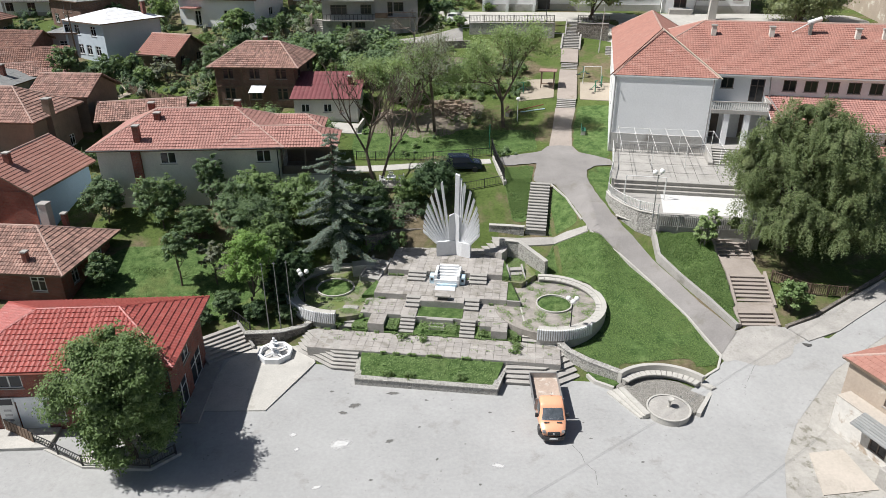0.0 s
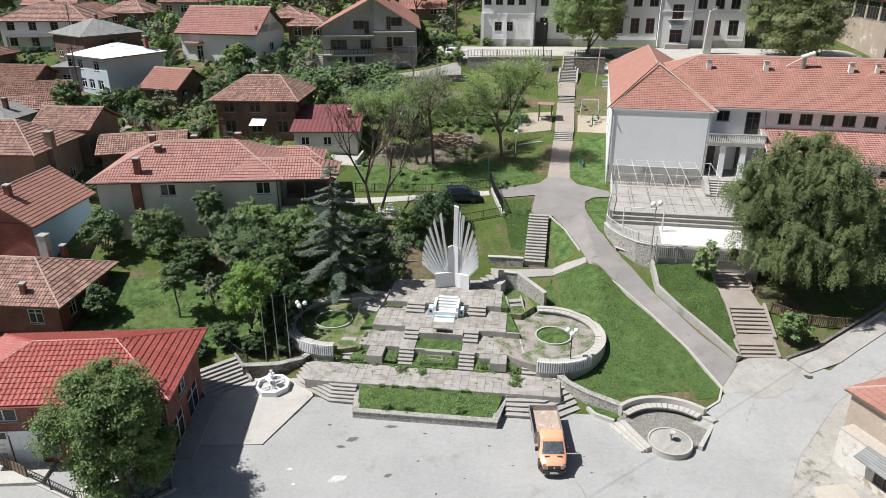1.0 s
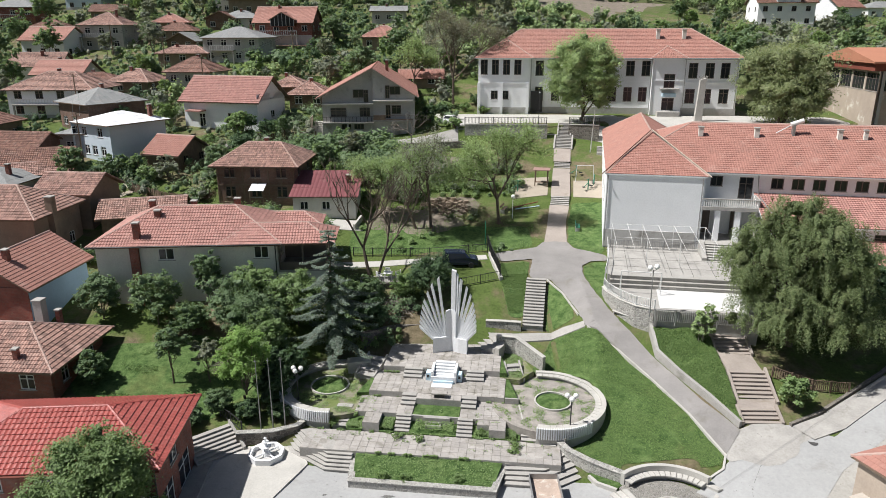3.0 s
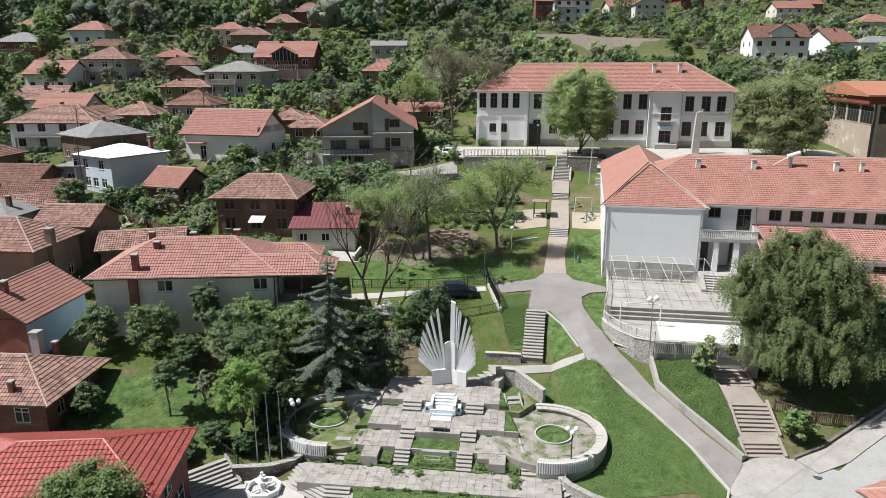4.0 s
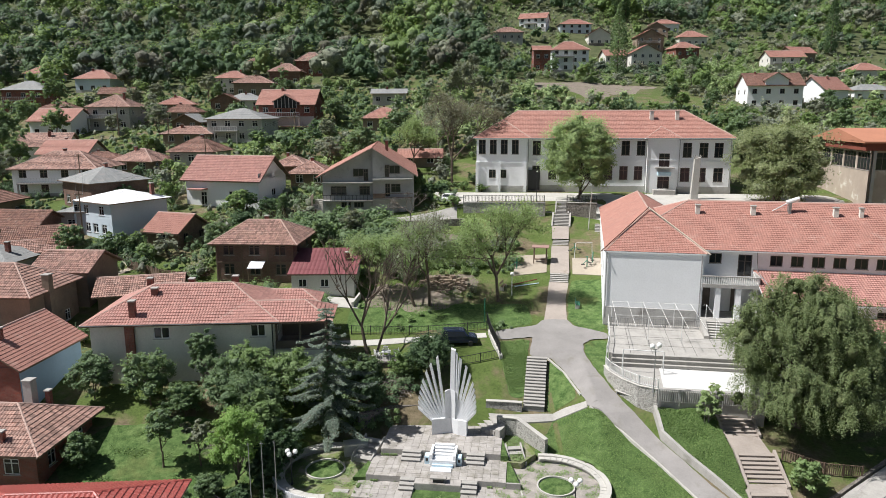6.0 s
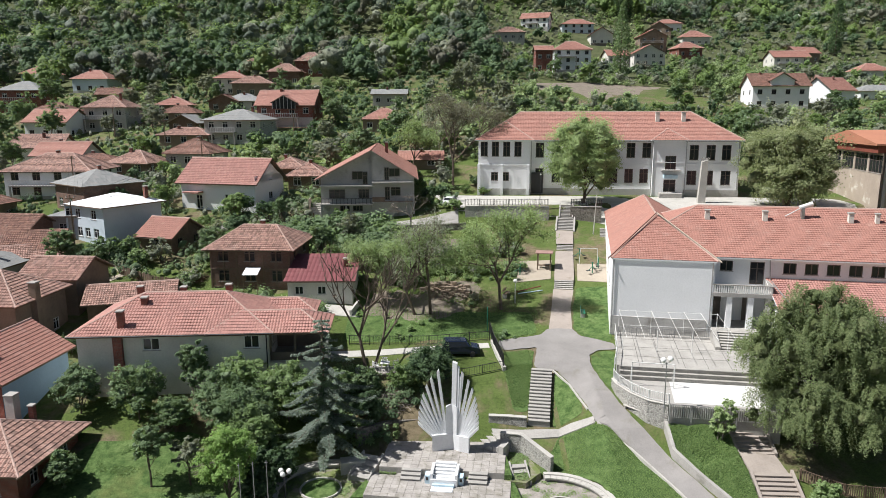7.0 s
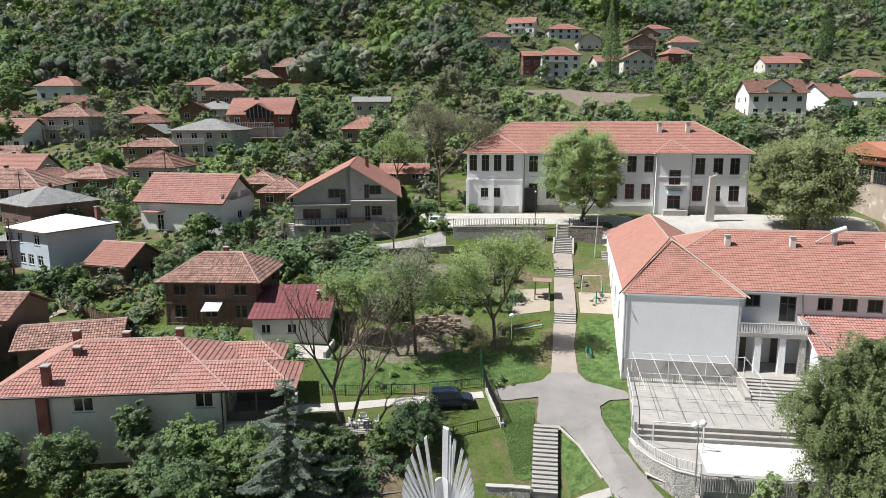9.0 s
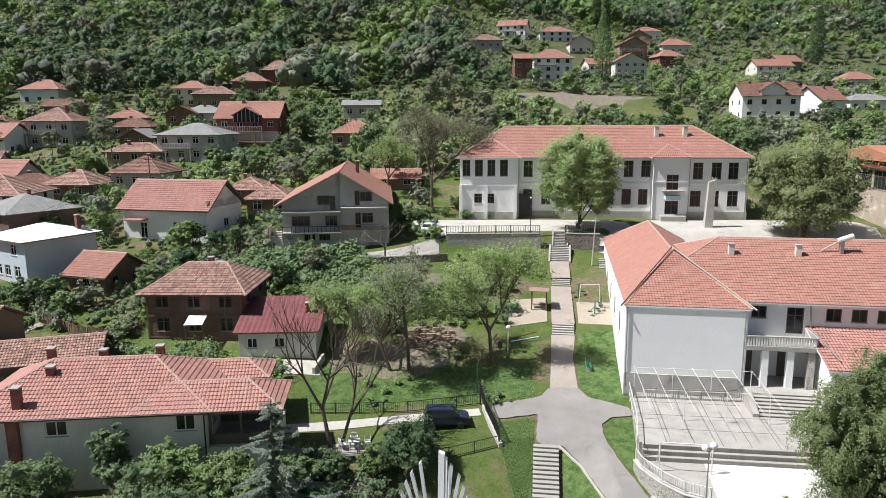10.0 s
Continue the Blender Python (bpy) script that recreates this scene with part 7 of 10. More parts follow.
# ---- plants ----
def leaf_mesh(name, centres, sizes, material, rng, flat=0.0, narrow=0.55, facing=None, keep=0.55):
    """Many small folded leaves at the given centres; facing: the way each one tends to look."""
    c = np.asarray(centres, float)
    n = len(c)
    s = np.asarray(sizes, float).reshape(-1, 1)
    a = rng.normal(size=(n, 3))
    a[:, 2] *= 1 - flat
    a /= np.linalg.norm(a, axis=1, keepdims=True)
    b = np.cross(a, rng.normal(size=(n, 3)))
    b /= np.linalg.norm(b, axis=1, keepdims=True) + 1e-9
    if facing is not None:
        w = rng.normal(size=(n, 3))
        k = np.asarray(facing) * keep + w / np.linalg.norm(w, axis=1, keepdims=True) * (1 - keep)
        k /= np.linalg.norm(k, axis=1, keepdims=True) + 1e-9
        a = a - k * (a * k).sum(1, keepdims=True)
        a /= np.linalg.norm(a, axis=1, keepdims=True) + 1e-9
        b = np.cross(k, a)
    k = np.cross(a, b)
    v = np.stack([c - a * s, c + b * s * narrow + k * s * 0.15, c + a * s, c - b * s * narrow + k * s * 0.15], 1).reshape(-1, 3)
    f = np.arange(4 * n).reshape(n, 4)
    me = bpy.data.meshes.new(name)
    me.vertices.add(4 * n)
    me.vertices.foreach_set("co", v.astype(np.float32).ravel())
    me.loops.add(4 * n)
    me.loops.foreach_set("vertex_index", f.astype(np.int32).ravel())
    me.polygons.add(n)
    me.polygons.foreach_set("loop_start", np.arange(0, 4 * n, 4, dtype=np.int32))
    me.materials.append(material)
    me.update(calc_edges=True)
    return me


SPHERES = []
for k in (1, 2):
    ball = bmesh.new()
    bmesh.ops.create_icosphere(ball, subdivisions=k, radius=1.0)
    SPHERES.append((np.array([tuple(v.co) for v in ball.verts]), np.array([[v.index for v in f.verts] for f in ball.faces])))
    ball.free()


def crown_masses(name, centres, rx, rz, material, rng, fine=1):
    """Uneven leafy masses that fill the crowns of far trees."""
    ball_v, ball_f = SPHERES[fine]
    n, m = len(centres), len(ball_v)
    ph = rng.uniform(0, 6.28, (n, 1, 4))
    d = ball_v[None]
    k = 0.8 + 0.15 * np.sin(d[..., 0] * 5 + ph[..., 0]) * np.cos(d[..., 1] * 5 + ph[..., 1]) + 0.13 * np.sin(d[..., 2] * 6 + ph[..., 2]) + rng.uniform(-0.2, 0.2, (n, m))
    v = d * k[..., None] * np.stack([rx, rx, rz], 1)[:, None] + np.asarray(centres)[:, None]
    f = (ball_f[None] + (np.arange(n) * m)[:, None, None]).reshape(-1, 3)
    me = bpy.data.meshes.new(name)
    me.vertices.add(n * m)
    me.vertices.foreach_set("co", v.astype(np.float32).ravel())
    me.loops.add(f.size)
    me.loops.foreach_set("vertex_index", f.astype(np.int32).ravel())
    me.polygons.add(len(f))
    me.polygons.foreach_set("loop_start", np.arange(0, f.size, 3, dtype=np.int32))
    me.materials.append(material)
    me.update(calc_edges=True)
    return me


def lumps(rng, n, rx, rz, zc, low=-0.6):
    """Centres and radii of the clumps that make an uneven crown: spread round it, of mixed size, some reaching out."""
    out, ph = [], rng.uniform(0, 6.28, 3)
    turn = rng.uniform(0, 6.28)
    for i in range(n):
        z = low + (1 - low) * (i + 0.5) / n
        a = turn + 2.39996 * i + rng.normal() * 0.25
        c = math.sqrt(max(0, 1 - z * z))
        d = np.array([c * math.cos(a), c * math.sin(a), z])
        wave = 1 + 0.16 * math.sin(3 * a + ph[0]) * math.cos(2.6 * z + ph[1]) + 0.1 * math.sin(5 * a + ph[2])
        k = rng.uniform(0.48, 0.76) * wave
        out.append((np.array([d[0] * rx * k, d[1] * rx * k, zc + d[2] * rz * k]), rx * rng.uniform(0.17, 0.33)))
    rng.shuffle(out)
    out.append((np.array([0, 0, zc]), rx * 0.5))
    return out


def clump_points(rng, groups, n, droop=0.0):
    """Leaves in sprays on each clump's outside; the sprays lie flat and leave dark gaps between them."""
    pts, out = [], []
    w = np.array([r ** 2 for _, r in groups])
    counts = rng.multinomial(n, w / w.sum())
    for (c, r), k in zip(groups, counts):
        if k < 1:
            continue
        m = max(5, k // 24)
        d = rng.normal(size=(m, 3)) + np.array([0, 0, 0.35])
        d /= np.linalg.norm(d, axis=1, keepdims=True)
        tip = c + d * (r * rng.uniform(0.6, 1.18, size=(m, 1)))
        i = rng.integers(0, m, k)
        spread = np.array([0.2, 0.2, 0.1]) * max(r, 0.35)
        q = tip[i] + rng.normal(size=(k, 3)) * spread - d[i] * (np.abs(rng.normal(size=(k, 1))) * 0.14 * r)
        q[:, 2] -= droop * rng.uniform(0, 1, k) ** 2 * r * 2
        pts.append(q)
        out.append(d[i])
    return np.concatenate(pts), np.concatenate(out)


def limb(b, p, q, r0, r1, rng, bend=0.12, n=3):
    p, q = Vector(p), Vector(q)
    last, L = p, (q - p).length
    for i in range(1, n + 1):
        t = i / n
        e = p.lerp(q, t) + (Vector(rng.normal(size=3)) * L * bend * (1 - t) if i < n else Vector())
        b.bar(last, e, r0 + (r1 - r0) * (i - 1) / n, 6, r0 + (r1 - r0) * t)
        last = e


def broad_tree(seed, x, y, h, rx, leaves, size, mat="leaf_a", label="", trunk=0.3, zlow=0.28, bark="bark", n=22, droop=0.0, z=None, name="tree", category="tree", group="", low=-0.6, skirt=0):
    """A leafy tree: tapered trunk, limbs to each clump, and a crown of small leaves."""
    rng = np.random.default_rng(seed)
    ob = thing(name, x, y, (ground_z(x, y) if z is None else z) - 0.05, rng.uniform(0, 360) if group else 0, label, category, group)
    zc, rz = h * (zlow + 1) / 2, h * (1 - zlow) / 2
    g = lumps(rng, n, rx, rz, zc, low)
    for _ in range(skirt):
        a, k = rng.uniform(0, 6.28), rng.uniform(0.35, 0.85)
        g.append((np.array([rx * k * math.cos(a), rx * k * math.sin(a), rng.uniform(1.3, 3.6)]), rx * rng.uniform(0.17, 0.27)))
    b = Build()
    fork = h * zlow * 0.9
    limb(b, (0, 0, -0.3), (rng.normal() * 0.1, rng.normal() * 0.1, fork), trunk, trunk * 0.75, rng, 0.03)
    limb(b, (0, 0, fork), (0, 0, zc + rz * 0.3), trunk * 0.72, trunk * 0.2, rng, 0.08)
    for c, r in g[:14]:
        limb(b, (0, 0, rng.uniform(fork, zc)), c, trunk * 0.35, trunk * 0.08, rng)
    b.part("trunk", M[bark], ob)
    pts, out = clump_points(rng, g, leaves, droop)
    q = np.array([tuple(c) for c, _ in g])
    rr = np.array([r for _, r in g])
    if rx > 1.0:
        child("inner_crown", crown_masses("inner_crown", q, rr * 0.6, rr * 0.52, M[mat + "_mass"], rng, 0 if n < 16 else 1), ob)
    child("crown", leaf_mesh("crown", pts, rng.uniform(0.6, 1.25, len(pts)) * size, M[mat], rng, facing=out * 0.75 + np.array([-0.35, -0.12, 0.8])), ob)
    return ob


def twig_tree(seed, x, y, h, spread, leaves, size, mat, label, lean=(0, 0), bark="bark_pale", depth=5, trunk=0.2, group="", z=None, fork=0.29):
    """A thin-leaved or bare tree built branch by branch."""
    rng = np.random.default_rng(seed)
    ob = thing("tree", x, y, (ground_z(x, y) if z is None else z) - 0.05, 0, label, "tree", group)
    b, tips = Build(), []

    def grow(p, d, L, r, k):
        e = p + d * L
        b.bar(p, e, r, 6 if k > 2 else 4, r * 0.68)
        if k <= 3:
            tips.append(e)
            tips.append(p.lerp(e, 0.5))
        if k == 0:
            return
        for _ in range(3 if k > 2 else 2 + int(rng.uniform() > 0.5)):
            t = d * 0.8 + Vector(rng.normal(size=3)) * spread + Vector((0, 0, 0.24))
            t.z = max(t.z, -0.1)
            grow(e.lerp(p, rng.uniform(0, 0.25)), t.normalized(), L * rng.uniform(0.66, 0.86), r * 0.62, k - 1)
    d0 = Vector((lean[0], lean[1], 1)).normalized()
    grow(Vector((0, 0, -0.2)), d0, h * fork, trunk, depth)
    b.part("trunk", M[bark], ob)
    if leaves:
        tp = np.array([tuple(t) for t in tips])
        pts = tp[rng.integers(0, len(tp), leaves)] + rng.normal(size=(leaves, 3)) * h * 0.03
        child("crown", leaf_mesh("crown", pts, rng.uniform(0.6, 1.3, leaves) * size, M[mat], rng, facing=np.tile((-0.35, -0.2, 1.0), (leaves, 1)), keep=0.5), ob)
    return ob


def spruce(seed, x, y, h, r, label, z=None):
    """A conifer whose boughs droop and turn up at their tips, with fronds hanging along both sides."""
    rng = np.random.default_rng(seed)
    ob = thing("spruce_tree", x, y, (ground_z(x, y) if z is None else z) - 0.05, 0, label, "tree")
    b = Build()
    b.bar((0, 0, -0.3), (0, 0, h * 0.97), 0.24, 8, 0.03)
    pts, sz = [], []
    zz, turn = 2.2, 0.0
    while zz < h - 0.15:
        k = 1 - zz / h
        L0 = r * min(k ** 0.85 * 1.2, 0.88) + 0.14
        n = max(4, int(3.4 * k + 3.4))
        turn += 0.5
        for i in range(n):
            a = turn + 2 * math.pi * (i + rng.uniform(-0.3, 0.3)) / n
            L = L0 * rng.uniform(0.6, 1.15)
            out = np.array([math.cos(a), math.sin(a), 0])
            side = np.array([-math.sin(a), math.cos(a), 0])
            foot = np.array([0, 0, zz + rng.uniform(-0.2, 0.2)])
            at = lambda s: foot + out * L * s + np.array([0, 0, 0.16 * L * s - 0.6 * L * s * s + 0.32 * L * s ** 4])
            prev = foot
            for j in range(1, 5):
                p = at(j / 4)
                b.bar(prev, p, 0.04 * (1 - j / 4) + 0.012, 4)
                prev = p
            m = max(6, int(L * 5.5))
            for j in range(m + 1):
                s = 0.12 + 0.88 * j / m
                p = at(s)
                for w in (-1, 1):
                    reach = (0.15 + 0.2 * L * (1.05 - s)) * rng.uniform(0.7, 1.1) * min(1.0, 0.3 + 2.2 * s)
                    c = int(8 + reach * 24)
                    u = rng.uniform(0, 1, (c, 1))
                    way = side * w * 0.8 + out * 0.6
                    q = p + way * reach * u + np.array([0, 0, -0.42]) * reach * u ** 1.6 + rng.normal(size=(c, 3)) * np.array([0.035, 0.035, 0.03])
                    pts.append(q)
                    sz.append(rng.uniform(0.065, 0.12, c))
        zz += rng.uniform(0.72, 1.0)
    b.part("trunk", M["bark"], ob)
    core = np.array([(0.15 * math.sin(3 * k), 0.15 * math.cos(2 * k), 1.4 + (h - 3.2) * k / 20) for k in range(21)])
    girth = np.array([r * 0.17 * (1 - k / 21) + 0.08 for k in range(21)])
    child("inner_crown", crown_masses("inner_crown", core, girth, girth * 0.75, M["leaf_d_mass"], rng, 1), ob)
    pts, sz = np.concatenate(pts), np.concatenate(sz)
    child("crown", leaf_mesh("crown", pts, sz, M["needle"], rng, 0.3, 0.42, facing=np.tile((-0.2, -0.15, 1.0), (len(pts), 1)), keep=0.6), ob)
    return ob


def weeping_tree(seed, x, y, h, rx, label):
    """A tall crown whose twigs hang down in strands of small leaves."""
    rng = np.random.default_rng(seed)
    ob = thing("tree", x, y, ground_z(x, y) - 0.05, 0, label, "tree")
    zc, rz = h * 0.5, h * 0.5
    g = lumps(rng, 84, rx, rz, zc, -0.75)
    # low boughs hang out over the steps and the fence
    for _ in range(34):
        a, k = math.radians(rng.uniform(180, 375)), rng.uniform(0.5, 0.88)
        g.append((np.array([rx * k * math.cos(a), rx * k * math.sin(a), rng.uniform(2.2, 5.2)]), rx * rng.uniform(0.16, 0.24)))
    b = Build()
    limb(b, (0, 0, -0.3), (0.2, 0.1, 3.0), 0.42, 0.34, rng, 0.03)
    limb(b, (0.2, 0.1, 3.0), (0, 0, zc + rz * 0.6), 0.33, 0.08, rng, 0.06)
    for c, r in g[:24]:
        limb(b, (0.1, 0, rng.uniform(2.5, zc)), c, 0.14, 0.03, rng)
    b.part("trunk", M["bark"], ob)
    q, rr = np.array([tuple(c) for c, _ in g]), np.array([r for _, r in g])
    child("inner_crown", crown_masses("inner_crown", q, rr * 0.42, rr * 0.42, M["weep_mass"], rng), ob)
    pts, out = [], []
    w = rr ** 2 / (rr ** 2).sum()
    for _ in range(900):
        # a bough: a bunch of strands that hang close together from one arching branch
        i = rng.choice(len(g), p=w)
        d = rng.normal(size=3)
        d[2] = abs(d[2]) * 0.8 - 0.1
        d /= np.linalg.norm(d)
        tip = q[i] + d * rr[i] * rng.uniform(0.6, 1.08)
        way = np.array([d[0], d[1], 0.0])
        L0 = rng.uniform(0.6, 1.9)
        for _ in range(6):
            p = tip + way * rng.uniform(-0.7, 0.35) + rng.normal(size=3) * np.array([0.24, 0.24, 0.12])
            L, m = L0 * rng.uniform(0.6, 1.1), 38
            s = np.linspace(0, 1, m)[:, None]
            strand = p + way * s ** 0.6 * L * 0.3 - np.array([0, 0, 1]) * L * s ** 1.5 + rng.normal(size=(m, 3)) * 0.085
            strand[:, 2] = np.maximum(strand[:, 2], 0.5)
            pts.append(strand)
            out.append(np.tile(d * 0.8 + np.array([-0.3, -0.12, 0.75]), (m, 1)))
    pts, out = np.concatenate(pts), np.concatenate(out)
    child("crown", leaf_mesh("crown", pts, rng.uniform(0.05, 0.1, len(pts)), M["weep"], rng, narrow=0.5, facing=out, keep=0.5), ob)
    return ob


# the square and the garden
broad_tree(11, -19.35, 33.85, 10.7, 3.6, 56000, 0.1, "leaf_maple", "full-leaved maple beside the brick house", 0.28, 0.06, n=56, low=-0.95, skirt=22)
spruce(5, -9.5, 57.4, 12.9, 5.2, "tall blue-grey spruce with drooping boughs")
broad_tree(12, -15.6, 50.2, 7.3, 2.4, 17000, 0.085, "leaf_lime", "bright green young tree by the flagpoles", 0.14, 0.16, n=18)
broad_tree(13, -22.4, 52.6, 5.5, 1.9, 3200, 0.13, "leaf_a", "small fruit tree on the garden lawn", 0.1, 0.3, "bark", 14, group="garden fruit trees")
broad_tree(14, -19.4, 52.9, 4.3, 1.35, 1800, 0.13, "leaf_c", "small fruit tree on the garden lawn", 0.08, 0.3, "bark", 12, group="garden fruit trees")
for i, (x, y, h, r, m) in enumerate(((-31.5, 60.6, 4.8, 2.1, "leaf_a"), (-26.2, 60.0, 5.6, 2.5, "leaf_a"), (-19.0, 59.2, 6.0, 2.4, "leaf_a"), (-16.5, 57.2, 6.3, 2.7, "leaf_a"), (-13.2, 60.2, 6.2, 2.8, "leaf_b"), (-15.2, 55.2, 5.2, 2.4, "leaf_b"), (-17.6, 61.2, 5.8, 2.2, "leaf_b"), (-22.6, 58.8, 3.6, 2.0, "leaf_a"), (-6.6, 63.6, 3.0, 1.6, "leaf_a"), (-3.4, 64.2, 2.6, 1.4, "leaf_b"), (-9.0, 62.6, 3.6, 1.8, "leaf_a"), (-29.0, 52.5, 3.0, 1.4, "leaf_a"), (-13.7, 50.7, 3.4, 1.6, "leaf_d"), (-12.8, 53.6, 4.2, 1.8, "leaf_d"), (-14.6, 52.9, 3.6, 1.7, "leaf_d"), (-17.6, 49.3, 2.2, 1.3, "leaf_a"), (-15.2, 48.7, 1.6, 1.1, "leaf_d"), (-12.9, 48.9, 1.3, 0.9, "leaf_a"), (-6.4, 60.6, 2.6, 1.5, "leaf_d"), (-19.6, 47.9, 1.5, 1.2, "leaf_a"))):
    broad_tree(30 + i, x, y, h, r * 1.08, int(2000 + 2200 * r), 0.105, m, "dense garden shrub between house and terrace", 0.1, 0.05, n=32, name="shrub", category="shrub", group="garden shrubs", low=-0.8)
broad_tree(45, -21.8, 61.6, 7.4, 1.6, 7000, 0.1, "leaf_a", "narrow climbing shrub against the cream wall", 0.12, 0.06, n=22, name="shrub", category="shrub")
broad_tree(46, -0.8, 64.6, 4.4, 2.8, 11000, 0.085, "leaf_d", "round dark bush behind the monument", 0.14, 0.08, n=24, name="shrub", category="shrub")
# by the court and the street
weeping_tree(50, 30.4, 55.2, 13.9, 6.9, "huge weeping tree shading the street steps")
broad_tree(51, 22.6, 54.4, 4.7, 1.25, 2600, 0.11, "leaf_plane", "slender pale-leaved young tree below the court", 0.06, 0.04, "bark_pale", 14, low=-0.95)
broad_tree(52, 27.2, 47.4, 3.1, 1.5, 3000, 0.12, "leaf_b", "round bright bush beside the street steps", 0.08, 0.05, n=14, name="shrub", category="shrub", low=-0.9)
broad_tree(53, 37.2, 57.2, 8.2, 3.6, 9000, 0.15, "leaf_d", "dark tree behind the street steps", 0.2, 0.1, n=30, low=-0.9)
# school
broad_tree(54, 22.5, 109.4, 14.2, 6.9, 36000, 0.13, "leaf_plane", "tall broad plane tree in the school yard", 0.34, 0.06, n=64, low=-0.92)
broad_tree(55, 51.0, 104.0, 16.8, 7.6, 38000, 0.14, "leaf_bloom", "large blossoming tree beside the school", 0.36, 0.02, n=66, low=-0.92)
twig_tree(56, 2.6, 124.0, 15.5, 0.42, 7000, 0.15, "leaf_buff", "tall thin-leaved tree behind the school corner", (0, 0), "bark", depth=5, trunk=0.24, fork=0.34)
twig_tree(57, -4.6, 131.0, 12.0, 0.48, 6000, 0.15, "leaf_plane", "thin-leaved tree behind the grey house", (0.08, 0), "bark", depth=5, trunk=0.18)
twig_tree(59, 0.4, 142.0, 13.0, 0.5, 5000, 0.17, "leaf_c", "thin-leaved tree in the far garden", (-0.05, 0), "bark", depth=5, trunk=0.18)
# sparse trees on the slope
twig_tree(61, 7.2, 80.4, 13.6, 0.48, 12500, 0.12, "leaf_plane", "tall thin-leaved tree beside the path", (-0.08, 0), "bark", depth=5, trunk=0.22)
twig_tree(62, -0.9, 78.7, 12.8, 0.40, 4200, 0.1, "leaf_c", "half-bare tree with buff buds", (-0.05, 0), "bark", depth=5, trunk=0.2)
twig_tree(63, -2.6, 78.5, 12.8, 0.5, 9500, 0.12, "leaf_plane", "leaning thin-leaved tree on the slope", (-0.34, 0), "bark", depth=5, trunk=0.2)
twig_tree(64, -7.0, 67.0, 15.0, 0.3, 0, 0.1, "leaf_c", "bare forked tree beside the track", (-0.16, 0), "bark", depth=5, trunk=0.21, fork=0.27)
twig_tree(65, -8.2, 81.0, 9.5, 0.5, 5200, 0.11, "leaf_plane", "thin-leaved tree beside the shed", (0.1, 0), "bark", depth=5, trunk=0.14)
twig_tree(68, -6.4, 67.3, 12.5, 0.32, 0, 0.1, "leaf_c", "bare leaning tree beside the track", (0.3, 0), "bark", depth=5, trunk=0.17, fork=0.28)
twig_tree(66, -4.0, 103.5, 6.5, 0.5, 0, 0.1, "leaf_c", "grey leafless tree by the lane", (0, 0), depth=5, trunk=0.14)
twig_tree(67, 7.1, 190.0, 11.5, 0.5, 2600, 0.3, "leaf_c", "thin-leaved tree in the field", (0, 0), depth=5, trunk=0.25)

# filler trees and shrubs of the village
KIT = []
for i, (h, r, n, s, m, zl, nm) in enumerate(((6.5, 2.6, 2300, 0.19, "leaf_a", 0.2, "tree"), (5.0, 2.4, 1900, 0.18, "leaf_b", 0.18, "tree"), (7.5, 2.8, 2500, 0.19, "leaf_c", 0.2, "tree"), (4.2, 2.3, 1700, 0.17, "leaf_d", 0.1, "tree"),
                                             (2.4, 1.7, 1100, 0.14, "leaf_a", 0.0, "shrub"), (2.0, 1.6, 900, 0.14, "leaf_b", 0.0, "shrub"), (2.8, 2.0, 1200, 0.15, "leaf_c", 0.0, "shrub"), (9.0, 3.4, 3300, 0.21, "leaf_a", 0.18, "tree"))):
    lab = {"leaf_a": "green", "leaf_b": "bright fresh green", "leaf_c": "olive green", "leaf_d": "dark green"}[m] + (" village tree among the houses" if nm == "tree" else " hedge shrub among the houses")
    KIT.append((broad_tree(80 + i, -60 - i * 7, 30, h, r, n, s, m, lab, 0.12, zl, n=14, name=nm, category=nm, group="village " + nm + "s"), r))


def blocked(x, y, r):
    """Whether a plant at x, y would stand in a building, on a way, or before a house front."""
    if -19 < x < 26 and y < 106:
        return True
    if 30 < x < 82 and 205 < y < 246:
        return True
    if 16 < x < 80 and y < 104 or 3 < x < 62 and 100 < y < 136 or 55 < x < 110 and 95 < y < 140:
        return True
    for hx, hy, hw, hd in HOMES:
        if abs(x - hx) < hw / 2 + r * 0.8 and hy - r - 0.5 < y < hy + hd + r * 0.7:
            return True
        if abs(x - hx) < hw * 0.45 and hy - 9 < y <= hy - r - 0.5:
            return r > 1.8 or (int(x * 7 + y * 3) % 3 > 0)
    return False


HOMES = [(f[0], f[1], f[2], f[3]) for f in FAR] + [(-10.6, 108, 15, 13), (-22.3, 84, 12.6, 9), (-13.6, 80.5, 8, 7), (-34.3, 112, 15, 10), (-43.8, 97, 12, 11), (-51.5, 101, 7, 8), (-37.8, 98.5, 7, 8), (-43.5, 73.5, 11, 10), (-39.5, 58, 8, 9),
                                                  (-32.6, 50.5, 13, 10), (-37, 78.6, 9, 7), (-52, 62, 9, 8), (-57, 84, 9, 8), (-53, 91, 8, 6), (-60, 96, 9, 7), (-24, 62.5, 24, 12), (-27, 37, 22, 11)]
rng = random.Random(4)
count, tries = 0, 0
PLANTED = []
